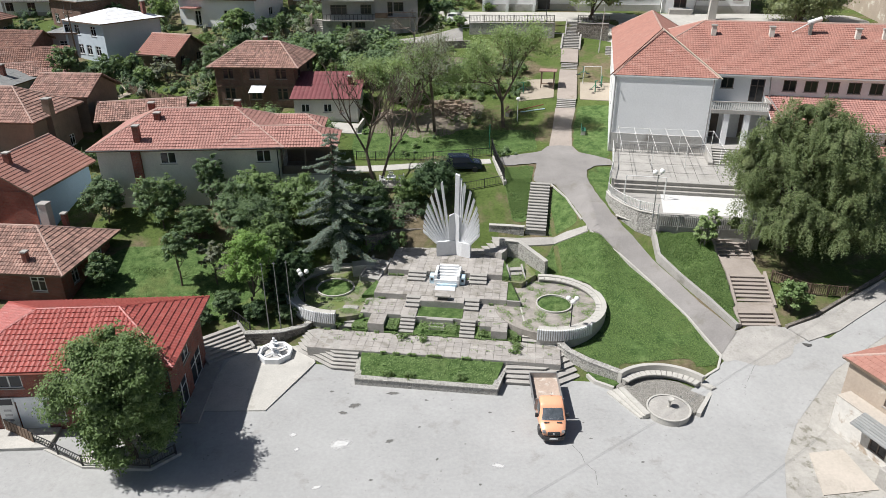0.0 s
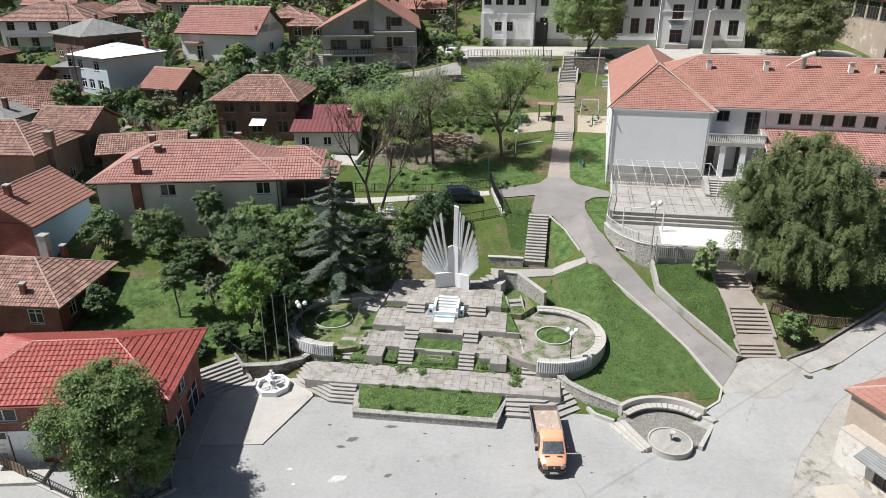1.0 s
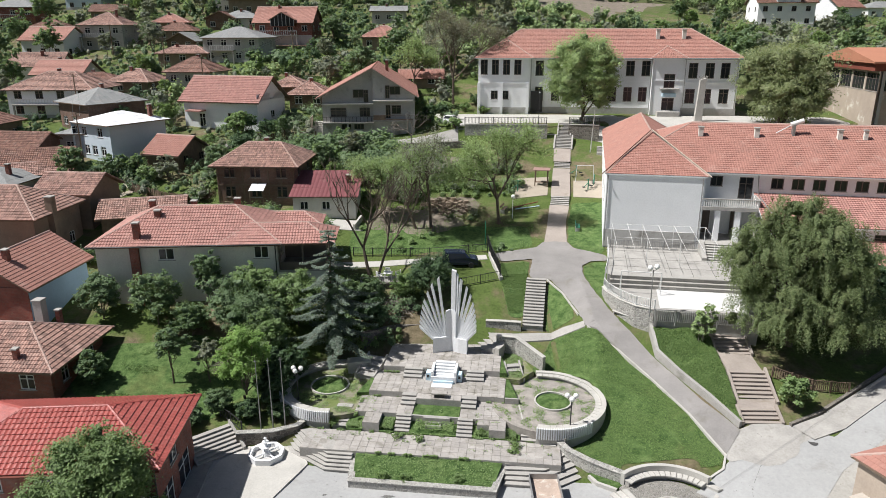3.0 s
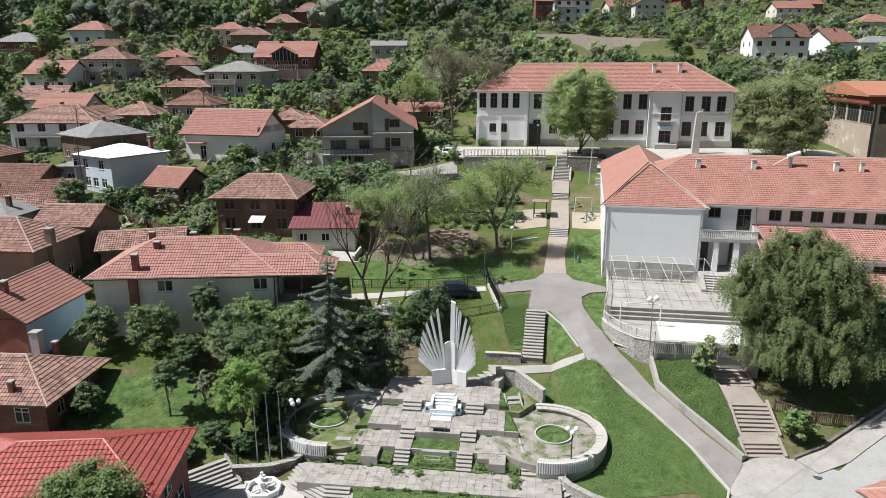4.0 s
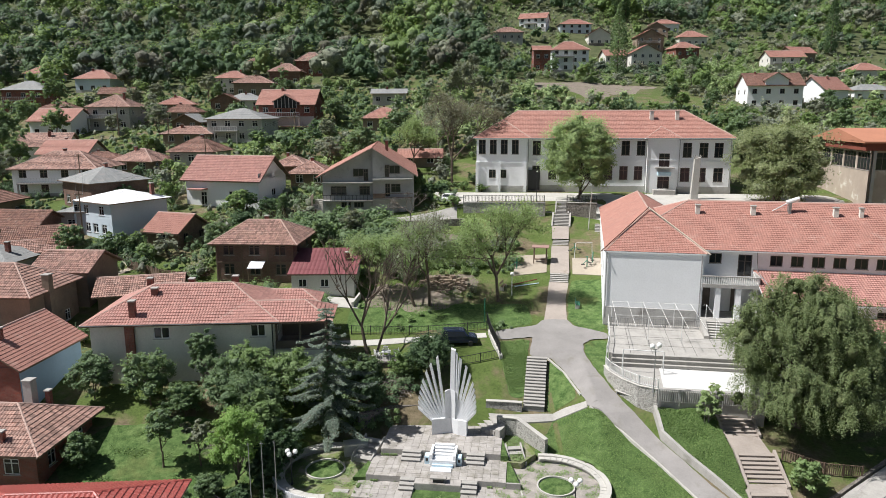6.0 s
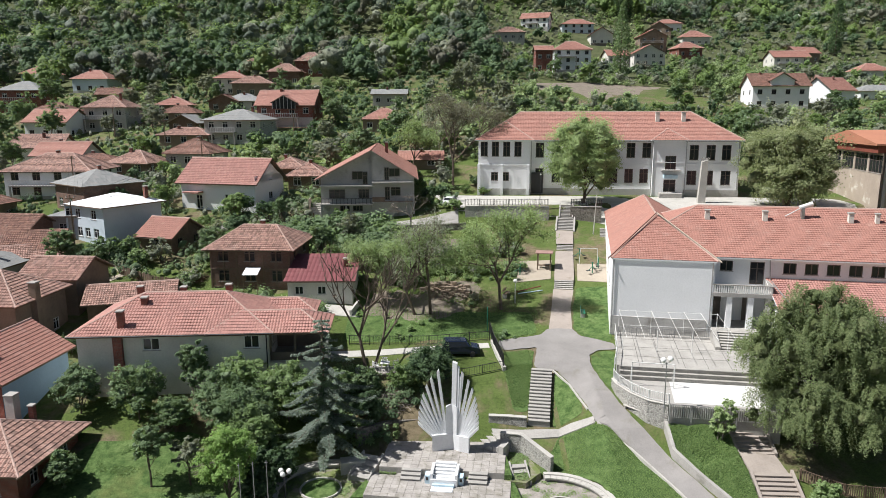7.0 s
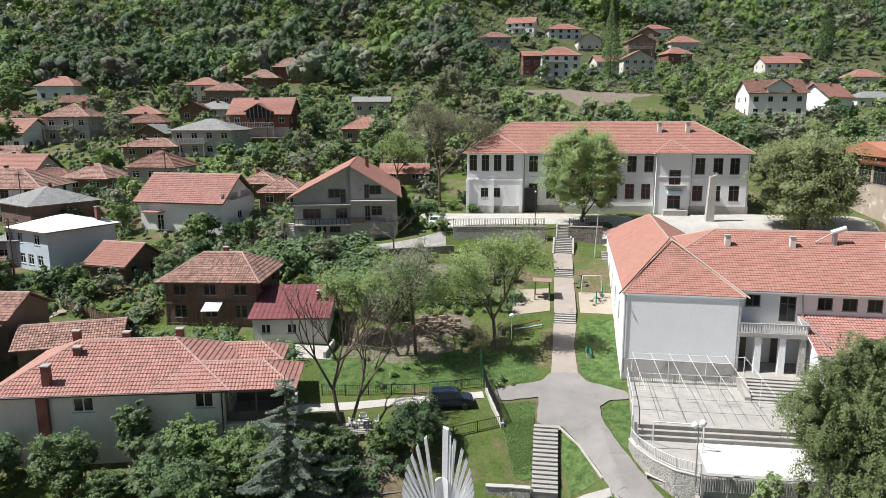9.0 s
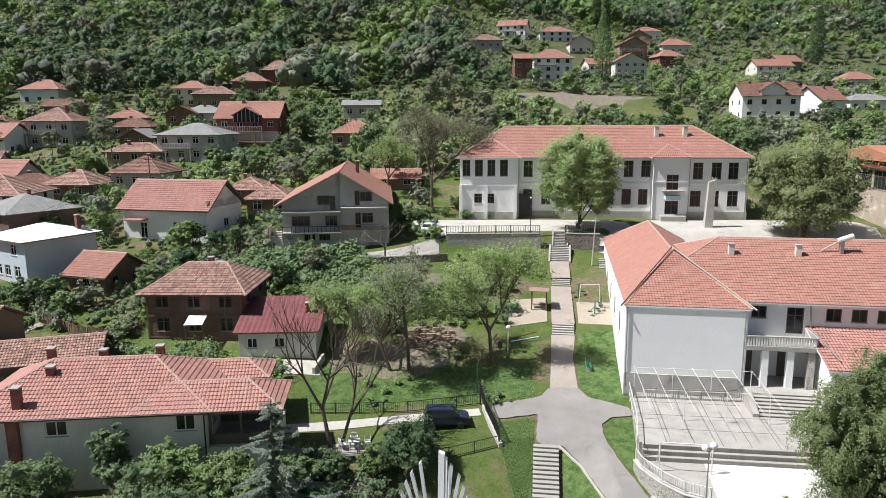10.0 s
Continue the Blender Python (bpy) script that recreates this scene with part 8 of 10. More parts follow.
while count < 300 and tries < 9000:
    tries += 1
    y = 66 + 200 * rng.random() ** 1.15
    x = rng.uniform(-0.78, 0.72) * (y + 12)
    k = rng.randrange(len(KIT))
    if y < 125 and rng.random() < 0.6:
        k = rng.choice((3, 4, 5, 6))
    tpl, r = KIT[k]
    s = rng.uniform(0.75, 1.3)
    if blocked(x, y, r * s) or any((x - a) ** 2 + (y - b) ** 2 < (0.75 * (r * s + c)) ** 2 for a, b, c in PLANTED):
        continue
    PLANTED.append((x, y, r * s))
    copy_thing(tpl, pose(x, y, hill(x, y) - 0.1, 0, 0, rng.uniform(0, 360)) @ Matrix.Scale(s, 4))
    count += 1
# trees and shrubs beside single houses
for k, s, x, y in ((5, 0.9, 4.6, 120.5), (4, 1.0, 6.6, 123.5), (5, 1.1, 1.2, 119.0), (5, 0.8, 7.6, 118.6), (3, 0.8, -1.2, 112.0), (3, 0.7, 0.6, 113.6), (4, 0.55, -4.4, 85.0), (5, 0.4, -1.6, 88.0), (6, 0.45, 4.2, 82.2), (4, 0.4, 4.8, 87.6), (5, 0.5, -6.2, 88.5), (4, 0.7, -8.6, 92.5),
                   (6, 0.6, -4.4, 94.5), (5, 0.55, 0.8, 92.0), (4, 0.6, 4.2, 93.6), (6, 0.75, 8.4, 94.5), (4, 0.8, 9.6, 98.0), (5, 0.5, 6.8, 90.4), (4, 0.45, -9.4, 86.5)):
    copy_thing(KIT[k][0], pose(x, y, hill(x, y) - 0.1, 0, 0, (x * 37) % 360) @ Matrix.Scale(s, 4))
for k, s, x, y in ((1, 0.95, -43.2, 112.4), (3, 1.0, -29.6, 108.2), (3, 0.85, -26.0, 106.9), (0, 0.7, -23.3, 105.6), (5, 1.2, -34.2, 104.0), (4, 1.2, -14.3, 104.2), (4, 1.3, -41.3, 93.6), (5, 1.3, -38.6, 91.2), (4, 1.4, -43.6, 92.4), (6, 1.1, -36.2, 92.0),
                   (0, 0.9, -28.8, 90.2), (6, 1.3, -30.6, 96.5), (1, 0.8, -27.4, 94.0), (3, 0.8, -42.3, 81.6), (4, 1.0, -47.5, 88.4), (6, 0.9, -20.2, 74.4), (4, 1.1, -16.2, 86.4), (1, 0.8, -13.4, 89.2), (3, 0.9, -10.4, 90.4), (5, 1.3, -8.2, 93.0), (2, 0.75, -11.8, 96.2), (0, 0.8, -15.4, 93.2)):
    copy_thing(KIT[k][0], pose(x, y, hill(x, y) - 0.1, 0, 0, (x * 37) % 360) @ Matrix.Scale(s, 4))
# the patterns themselves stand in the village too
for i, (tpl, r) in enumerate(KIT):
    x, y = (-47, -30.5, -20, 30, -48, -29, 12, 66)[i], (88, 106.5, 132, 160, 83, 104, 150, 200)[i]
    tpl.matrix_basis = pose(x, y, hill(x, y) - 0.1, 0, 0, 40 * i)


# woods on the slopes above, too many to tell apart
def woods(name, seed, n, ymin, ymax, keep, mats, label, hmin=6.0, hmax=11.0, cards=50):
    rg = np.random.default_rng(seed)
    parts, faces, mass = {m: ([], []) for m in mats}, {m: [] for m in mats}, {m: [] for m in mats}
    step = math.sqrt(sum(1.6 * (yy + 20) for yy in np.linspace(ymin, ymax, 60)) / 60 * (ymax - ymin) / n)
    spots = []
    yy = ymin
    while yy < ymax:
        grow = step * (0.72 + 0.5 * (yy - ymin) / (ymax - ymin))
        for xx in np.arange(-0.72 * (yy + 20), 0.72 * (yy + 20), grow):
            spots.append((xx + rg.uniform(-0.5, 0.5) * grow, yy + rg.uniform(-0.5, 0.5) * grow))
        yy += grow * 0.9
    for x, y in spots:
        x, y = float(x), float(y)
        v = noise.noise((x * 0.02, y * 0.02, 7))
        if not keep(x, y, v, rg.uniform()):
            continue
        gap = 3 if hmax > 3 else 0.8
        if 31 < x < 80 and 207 < y < 243 and rg.uniform() > 0.08:
            continue
        if any(abs(x - a) < c / 2 + gap and b - (2 * gap if y < 240 or hmax < 8 else 17) < y < b + d + gap for a, b, c, d in HOMES):
            continue
        kind = noise.noise((x * 0.026, y * 0.02, 21)) * 1.15 + 0.42 + rg.normal() * 0.17 + (0.16 if -20 < x < 60 and 120 < y < 215 else 0) + min(0.3, max(0.0, (x + 30) * 0.005))
        m = mats[int(min(0.999, max(0, kind)) * len(mats))]
        h = rg.uniform(hmin, hmax) * (0.55 if hmax > 8 and x > 20 and y < 385 else 1)
        r = h * rg.uniform(0.36, 0.5)
        lobes = 1 if h < 2.6 else (6 if y < 330 else 4)
        gz = hill(x, y)
        for _ in range(lobes):
            k = max(12, cards // lobes)
            if lobes == 1:
                mid, lr, lz = np.array([x, y, gz + h * 0.48]), r, h * 0.48
            else:
                a, e, f = rg.uniform(0, 6.28), rg.uniform(0.1, 0.62) * r, rg.uniform(0.44, 0.68)
                mid = np.array([x + e * math.cos(a), y + e * math.sin(a), gz + h * (0.26 + rg.uniform(0, 0.5))])
                lr, lz = r * f, h * 0.42 * f * rg.uniform(0.8, 1.2)
            d = rg.normal(size=(k, 3))
            d /= np.linalg.norm(d, axis=1, keepdims=True)
            d[:, 2] = np.where(d[:, 2] < -0.35, -d[:, 2], d[:, 2])
            faces[m].append(d * 0.8 + np.array([-0.3, -0.12, 0.8]))
            parts[m][0].append(mid + d * np.array([lr, lr, lz]) * rg.uniform(0.64, 1.42, (k, 1)))
            parts[m][1].append(rg.uniform(0.5, 1.15, k) * (0.2 + 0.022 * h if h > 2.6 else 0.12) * (1 + max(0, y - 250) / 450))
            mass[m].append((*mid, lr * 0.74, lz * 0.74))
    ob = thing(name, 0, 0, 0, 0, label, "wood", "", "stuff")
    for m, (c, s) in parts.items():
        if c:
            child("crown", leaf_mesh("crown", np.concatenate(c), np.concatenate(s), M[m], rg, narrow=0.75, facing=np.concatenate(faces[m]), keep=0.7), ob)["kind"] = "stuff"
            q = np.array(mass[m])
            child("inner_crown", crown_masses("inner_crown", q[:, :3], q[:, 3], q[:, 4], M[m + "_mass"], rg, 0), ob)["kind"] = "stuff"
    return ob


def wood_keep(x, y, v, u):
    if x < 20:
        edge = 228 + 0.18 * abs(x + 40) if x < -20 else 240
        return y > edge + 20 * v
    if x < 150:
        return (y > 390) or (y > 225 and u < (0.34 if y > 280 else 0.5) + v and not (55 < x < 135 and y < 285 and u > 0.3))
    return y > 330 or u < 0.15


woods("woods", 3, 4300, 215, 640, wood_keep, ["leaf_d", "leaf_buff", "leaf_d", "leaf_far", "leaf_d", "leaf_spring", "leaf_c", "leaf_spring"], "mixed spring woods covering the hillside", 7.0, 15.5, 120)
woods("orchard", 8, 1150, 125, 300, lambda x, y, v, u: not blocked(x, y, 2.0) and v > -0.35, ["leaf_a", "leaf_d", "leaf_spring", "leaf_c", "leaf_plane"], "scattered orchard trees and hedges between the gardens", 2.5, 5.5, 110)


woods("undergrowth", 17, 9500, 245, 405, lambda x, y, v, u: 20 < x < 200 and noise.noise((x * 0.05, y * 0.05, 12)) > -0.12 + 0.4 * (u - 0.5), ["leaf_a", "leaf_c", "leaf_spring", "leaf_c", "leaf_plane"], "hedges and bushes round the hillside houses", 1.4, 3.0, 34)
woods("undergrowth", 9, 8600, 84, 230, lambda x, y, v, u: not blocked(x, y, 0.9) and (x < 12 or y > 140) and x > -0.75 * y, ["leaf_d", "leaf_a", "leaf_a", "leaf_b", "leaf_c"], "low hedges, brambles and garden growth between the houses", 0.8, 2.4, 30)


woods("undergrowth", 10, 7000, 62, 128, lambda x, y, v, u: (x < -12 and not (-22 < x and y < 72)) and noise.noise((x * 0.13, y * 0.13, 2)) > -0.25 + 0.2 * u and x > -0.8 * y, ["leaf_d", "leaf_a", "leaf_c", "leaf_b", "leaf_a"], "brambles, nettles and low hedges round the old houses", 0.7, 2.2, 44)
woods("undergrowth", 12, 900, 72, 104, lambda x, y, v, u: -12 < x < 10.5 and noise.noise((x * 0.2, y * 0.2, 5)) > 0.0 + 0.2 * u and not (-10 < x < 4 and 76 < y < 86 and u < 0.7), ["leaf_a", "leaf_b", "leaf_b"], "low brambles and weeds on the open slope", 0.25, 0.8, 70)


woods("undergrowth", 14, 1100, 59, 67, lambda x, y, v, u: -10.5 < x < -0.8 and not (-8.2 < x and y > 65) and (x < -3.6 or y > 62), ["leaf_d", "leaf_a", "leaf_b"], "nettles and brambles under the spruce and behind the monument", 0.4, 1.3, 90)


woods("undergrowth", 15, 5200, 86, 103, lambda x, y, v, u: -22 < x < -3.5 - 0.25 * (y - 90) and u < 0.9, ["leaf_d", "leaf_a", "leaf_b", "leaf_a"], "dense green bushes on the slope below the lane", 1.2, 3.4, 110)
woods("undergrowth", 16, 4200, 86, 103, lambda x, y, v, u: -4 < x < 11.5 and (abs(y - 89.2 - 0.05 * x) < 0.7 or abs(y - 94.6 - 0.05 * x) < 0.8 or u < 0.06), ["leaf_a", "leaf_b", "leaf_c", "leaf_d"], "low hedges along the old garden terraces", 0.5, 1.7, 90)


def poplar(seed, x, y, h, r, mat, label):
    rg = np.random.default_rng(seed)
    ob = thing("poplar_tree", x, y, hill(x, y) - 0.1, 0, label, "tree")
    Build().bar((0, 0, -0.2), (0, 0, h * 0.9), 0.35, 7, 0.05).part("trunk", M["bark"], ob)
    z = rg.uniform(0.06, 1, 2600)
    rad = r * np.sin(np.clip(z, 0, 1) ** 0.7 * math.pi) ** 0.6 * rg.uniform(0.4, 1.05, len(z))
    a = rg.uniform(0, 2 * math.pi, len(z))
    pts = np.stack([rad * np.cos(a), rad * np.sin(a), z * h], 1)
    child("crown", leaf_mesh("crown", pts, rg.uniform(0.25, 0.5, len(z)), M[mat], rg), ob)
    return ob


poplar(1, 67.6, 268, 27, 3.2, "leaf_a", "tall green poplar above the village")
poplar(2, 181, 330, 25, 3.4, "leaf_d", "tall dark poplar on the far slope")
poplar(3, 95, 385, 20, 2.5, "leaf_d", "dark poplar among far houses")
poplar(4, 101, 388, 22, 2.5, "leaf_d", "dark poplar among far houses")


# ---- things on and round the square ----
def truck():
    ob = thing("pickup_truck", 7.1, 38.2, 0.05, -0.8, "orange flatbed truck with grey dropsides parked at the steps", "truck")
    orange = surface("orange_car_paint", (0.82, 0.41, 0.25), 0.95, 1.05, 1.5, 10.0, 0.3, 0.0)
    # the paler stain patches paint reflections into the dark glass colour
    screen = surface("windscreen_painted_reflections", (0.1, 0.115, 0.13), 0.5, 1.5, 2.2, 5.0, 0.06, 0.0, stain=(0.27, 0.29, 0.31), stain_at=(0.55, 0.66), stain_scale=2.6)
    # cab: a rounded outline from the side, carried across in a shallow curve
    prof = [(-3.02, 0.5), (-3.1, 0.72), (-3.06, 0.9), (-2.92, 1.04), (-2.66, 1.17), (-2.38, 1.26), (-1.9, 1.98), (-1.76, 2.12), (-1.55, 2.19), (-1.2, 2.22), (-0.92, 2.2), (-0.8, 2.1), (-0.76, 0.5)]
    half = [0.66, 0.7, 0.74, 0.8, 0.85, 0.88, 0.76, 0.73, 0.72, 0.72, 0.73, 0.75, 0.88]
    across = (-1, -0.93, -0.72, -0.36, 0, 0.36, 0.72, 0.93, 1)

    def shell(y, z, h, k, out=0.0):
        """A point of the cab's skin: the edges curl back and down."""
        curl = 0.16 * abs(k) ** 4 if y < -2.5 else 0.09 * abs(k) ** 4
        back = curl if y < -1.8 else 0.0
        drop = curl * 0.8 if z > 1.0 else 0.0
        return (h * k, y + back - out * 0.8, z - drop + out * 0.55)
    rows = [[shell(y, z, h, k) for k in across] for (y, z), h in zip(prof, half)]
    m = len(across)
    verts = [p for r in rows for p in r]
    faces = [(i * m + j, i * m + j + 1, (i + 1) * m + j + 1, (i + 1) * m + j) for i in range(len(rows) - 1) for j in range(m - 1)]
    faces += [tuple(i * m for i in range(len(rows))), tuple(i * m + m - 1 for i in reversed(range(len(rows))))]
    child("cab", mesh_of("cab", verts, faces, orange, None, True), ob)
    glass = []
    for t in (0.06, 0.35, 0.65, 0.95):
        y, z, h = -2.38 + 0.48 * t, 1.26 + 0.72 * t, 0.88 - 0.12 * t
        glass.append([shell(y, z, h * 0.9, k, 0.025) for k in across])
    child("windscreen", mesh_of("windscreen", [p for r in glass for p in r], [(i * m + j, i * m + j + 1, (i + 1) * m + j + 1, (i + 1) * m + j) for i in range(3) for j in range(m - 1)], screen, None, True), ob)
    for s in (-1, 1):
        Build().quad([(s * 0.885, -2.1, 1.3), (s * 0.895, -1.0, 1.32), (s * 0.8, -1.02, 1.95), (s * 0.8, -1.72, 1.95)][::s]).part("side_window", M["glass"], ob)
        Build().box(min(s * 0.5, s * 0.72), max(s * 0.5, s * 0.72), -3.07, -2.88, 0.82, 1.0, 0.06).part("headlight", M["metal"], ob)
        Build().box(min(s * 0.9, s * 1.1), max(s * 0.9, s * 1.1), -2.0, -1.87, 1.25, 1.55, 0.04).part("mirror", M["dark"], ob)
        Build().box(min(s * 0.24, s * 0.56), max(s * 0.24, s * 0.56), -2.56, -2.46, 1.2, 1.25).part("bonnet_vent", M["dark"], ob)
        for y in (-2.15, 1.75):
            w = Build()
            w.lathe([(0.0, 0.0), (0.2, 0.0), (0.33, 0.02), (0.36, 0.1), (0.36, 0.2), (0.33, 0.26), (0.0, 0.26)], (0, 0, 0), 20)
            tyre = w.part("wheel", M["dark"], ob, "", pose(s * 0.64 if s > 0 else -0.9, y, 0.36, 0, 90, 0))
            Build().lathe([(0.0, 0.272), (0.12, 0.272), (0.2, 0.268)], (0, 0, 0), 16).part("rim", M["metal"], tyre)
    Build().prism([(-0.84, -2.7), (-0.72, -3.02), (-0.45, -3.15), (0.45, -3.15), (0.72, -3.02), (0.84, -2.7)], 0.3, 0.56).part("bumper", M["dark"], ob)
    Build().box(-0.4, 0.4, -3.13, -3.0, 0.68, 0.92, 0.04).part("grille", M["dark"], ob)
    Build().ball((0, -3.13, 0.82), 0.07).part("badge", M["metal"], ob)
    Build().box(-0.26, 0.26, -3.18, -3.15, 0.38, 0.49).part("number_plate", M["frame_white"], ob)
    Build().bar((0, -1.0, 2.2), (0, -0.95, 2.5), 0.012, 6).part("aerial", M["dark"], ob)
    Build().box(-0.45, 0.45, -0.7, 2.9, 0.45, 0.72).part("chassis", M["dark"], ob)
    bed = surface("rusty_bed_floor", (0.42, 0.33, 0.27), 0.75, 1.2, 1.2, 9.0, 0.8, 0.006, stain=(0.6, 0.56, 0.5), stain_at=(0.55, 0.68), stain_scale=1.4)
    Build().box(-0.96, 0.96, -0.65, 2.95, 0.72, 0.84).part("bed_floor", bed, ob)
    for s in (-1, 1):
        Build().box(min(s * 0.95, s * 1.0), max(s * 0.95, s * 1.0), -0.65, 2.95, 0.84, 1.27, 0.01).part("dropside", M["metal"], ob)
    Build().box(-0.94, 0.94, 2.9, 2.95, 0.84, 1.27, 0.01).part("tailgate", M["metal"], ob)
    Build().box(-0.94, 0.94, -0.65, -0.59, 0.84, 1.7, 0.01).part("headboard", M["metal"], ob)
    return ob


truck()


def globe_lamp(x, y, z, h, globes, label, mat="dark", r=0.2):
    ob = thing("street_lamp", x, y, z, 0, label, "lamp", "globe lamps")
    Build().bar((0, 0, -0.4), (0, 0, h), 0.06, 8, 0.04).part("post", M[mat], ob)
    Build().lathe([(0.13, 0), (0.13, 0.12), (0.07, 0.3)], (0, 0, 0), 12).part("foot", M[mat], ob)
    for k in range(globes):
        a = 2 * math.pi * k / globes + 0.4
        q = (0.36 * math.cos(a), 0.36 * math.sin(a), h + 0.02) if globes > 1 else (0, 0, h)
        if globes > 1:
            Build().bar((0, 0, h - 0.1), q, 0.025, 6).part("arm", M[mat], ob)
        Build().ball((q[0], q[1], q[2] + r), r).part("globe", M["globe"], ob, "", None, True)
    return ob


globe_lamp(9.85, 46.0, 1.2, 3.1, 3, "three-globe lamp on a dark post beside the round seat")
globe_lamp(-11.6, 50.9, 1.5, 2.7, 3, "three-globe lamp on a dark post under the trees")
globe_lamp(18.3, 55.9, 7.1, 3.9, 2, "two-globe lamp on a grey post at the court", "metal", 0.24)
globe_lamp(8.95, 81.7, 8.5, 2.7, 1, "single-globe lamp on a white post in the park", "whitepaint", 0.24)
globe_lamp(15.2, 106.2, 17.0, 4.5, 1, "thin dark lamp post in the school yard", "dark", 0.12)
ob = thing("flood_light_pole", 22.0, 100.3, 13.4, 0, "tall pale pole beside the hall", "pole")
Build().bar((0, 0, -0.3), (0.35, 0, 6.3), 0.09, 8, 0.05).part("post", M["pale"], ob)

for x, y in ((-13.9, 47.5), (-13.0, 47.7), (-12.1, 47.9)):
    ob = thing("flagpole", x, y, 1.25, 0, "slim grey metal flagpole without a flag", "flagpole", "flagpoles")
    Build().bar((0, 0, -0.3), (0, 0, 1.3), 0.055, 8).part("lower_tube", M["metal"], ob)
    Build().bar((0, 0, 1.3), (0.0, 0, 5.7), 0.035, 8, 0.025).part("upper_tube", M["metal"], ob)
    Build().bar((-0.12, 0, 5.55), (0.12, 0, 5.55), 0.015, 6).part("crosspiece", M["metal"], ob)
low_wall("wall", [(-15.6, 46.7), (-12.9, 46.9), (-11.2, 47.7), (-10.4, 48.9)], 0.0, 1.2, 0.4, "dark_and_shaded_stone", "stone", "curved dark rubble wall below the flagpoles")
structure("pavement", Build().prism([(-12.25, 38.5), (-9.75, 44.2), (-10.6, 46.6), (-14.6, 46.6), (-17.0, 44.0), (-17.0, 38.4)], -0.4, lambda x, y: 0.13), M["pale"], "raised pale concrete apron round the fountain")
stair(-16.3, 45.0, 0.1, 40, 3.4, 2.4, 1.15, 7, M["concrete"], "shaded concrete steps beside the brick house", 0.2, "street steps")
railing("railing", [(-15.3, 47.2), (-17.4, 48.8)], 0.1, 0.9, "dark", 0.2, 0.02, 1.5, "dark iron rail beside the shaded steps")


def fountain():
    ob = thing("fountain", -13.0, 45.2, 0.13, 22.5, "white octagonal fountain with a tiered centre", "fountain")
    b = Build()
    n = 8
    R, r = 1.36, 1.12
    for i in range(n):
        a, c = 2 * math.pi * i / n, 2 * math.pi * (i + 1) / n
        P = lambda k, t, z: (k * math.cos(t), k * math.sin(t), z)
        b.quad([P(R, a, 0), P(R, c, 0), P(R, c, 0.42), P(R, a, 0.42)]).quad([P(r, c, 0.1), P(r, a, 0.1), P(r, a, 0.42), P(r, c, 0.42)]).quad([P(R, a, 0.42), P(R, c, 0.42), P(r, c, 0.42), P(r, a, 0.42)])
    b.part("rim", M["marble"], ob)
    Build().lathe([(1.13, 0.1), (0, 0.1)], (0, 0, 0), 8).part("floor", M["greywall"], ob)
    for k in range(4):
        a = math.pi / 2 * k + 0.4
        Build().bar((0.2 * math.cos(a), 0.2 * math.sin(a), 0.3), (1.12 * math.cos(a), 1.12 * math.sin(a), 0.36), 0.06, 6).part("channel", M["marble"], ob)
    Build().lathe([(0.34, 0.1), (0.28, 0.4), (0.16, 0.55), (0.16, 0.72), (0.42, 0.85), (0.42, 0.9), (0.1, 0.84), (0.1, 1.1), (0.26, 1.22), (0.26, 1.26), (0.07, 1.2), (0.09, 1.42), (0.12, 1.55), (0.0, 1.66)], (0, 0, 0), 16).part("centrepiece", M["marble"], ob, "", None, True)
    return ob


fountain()


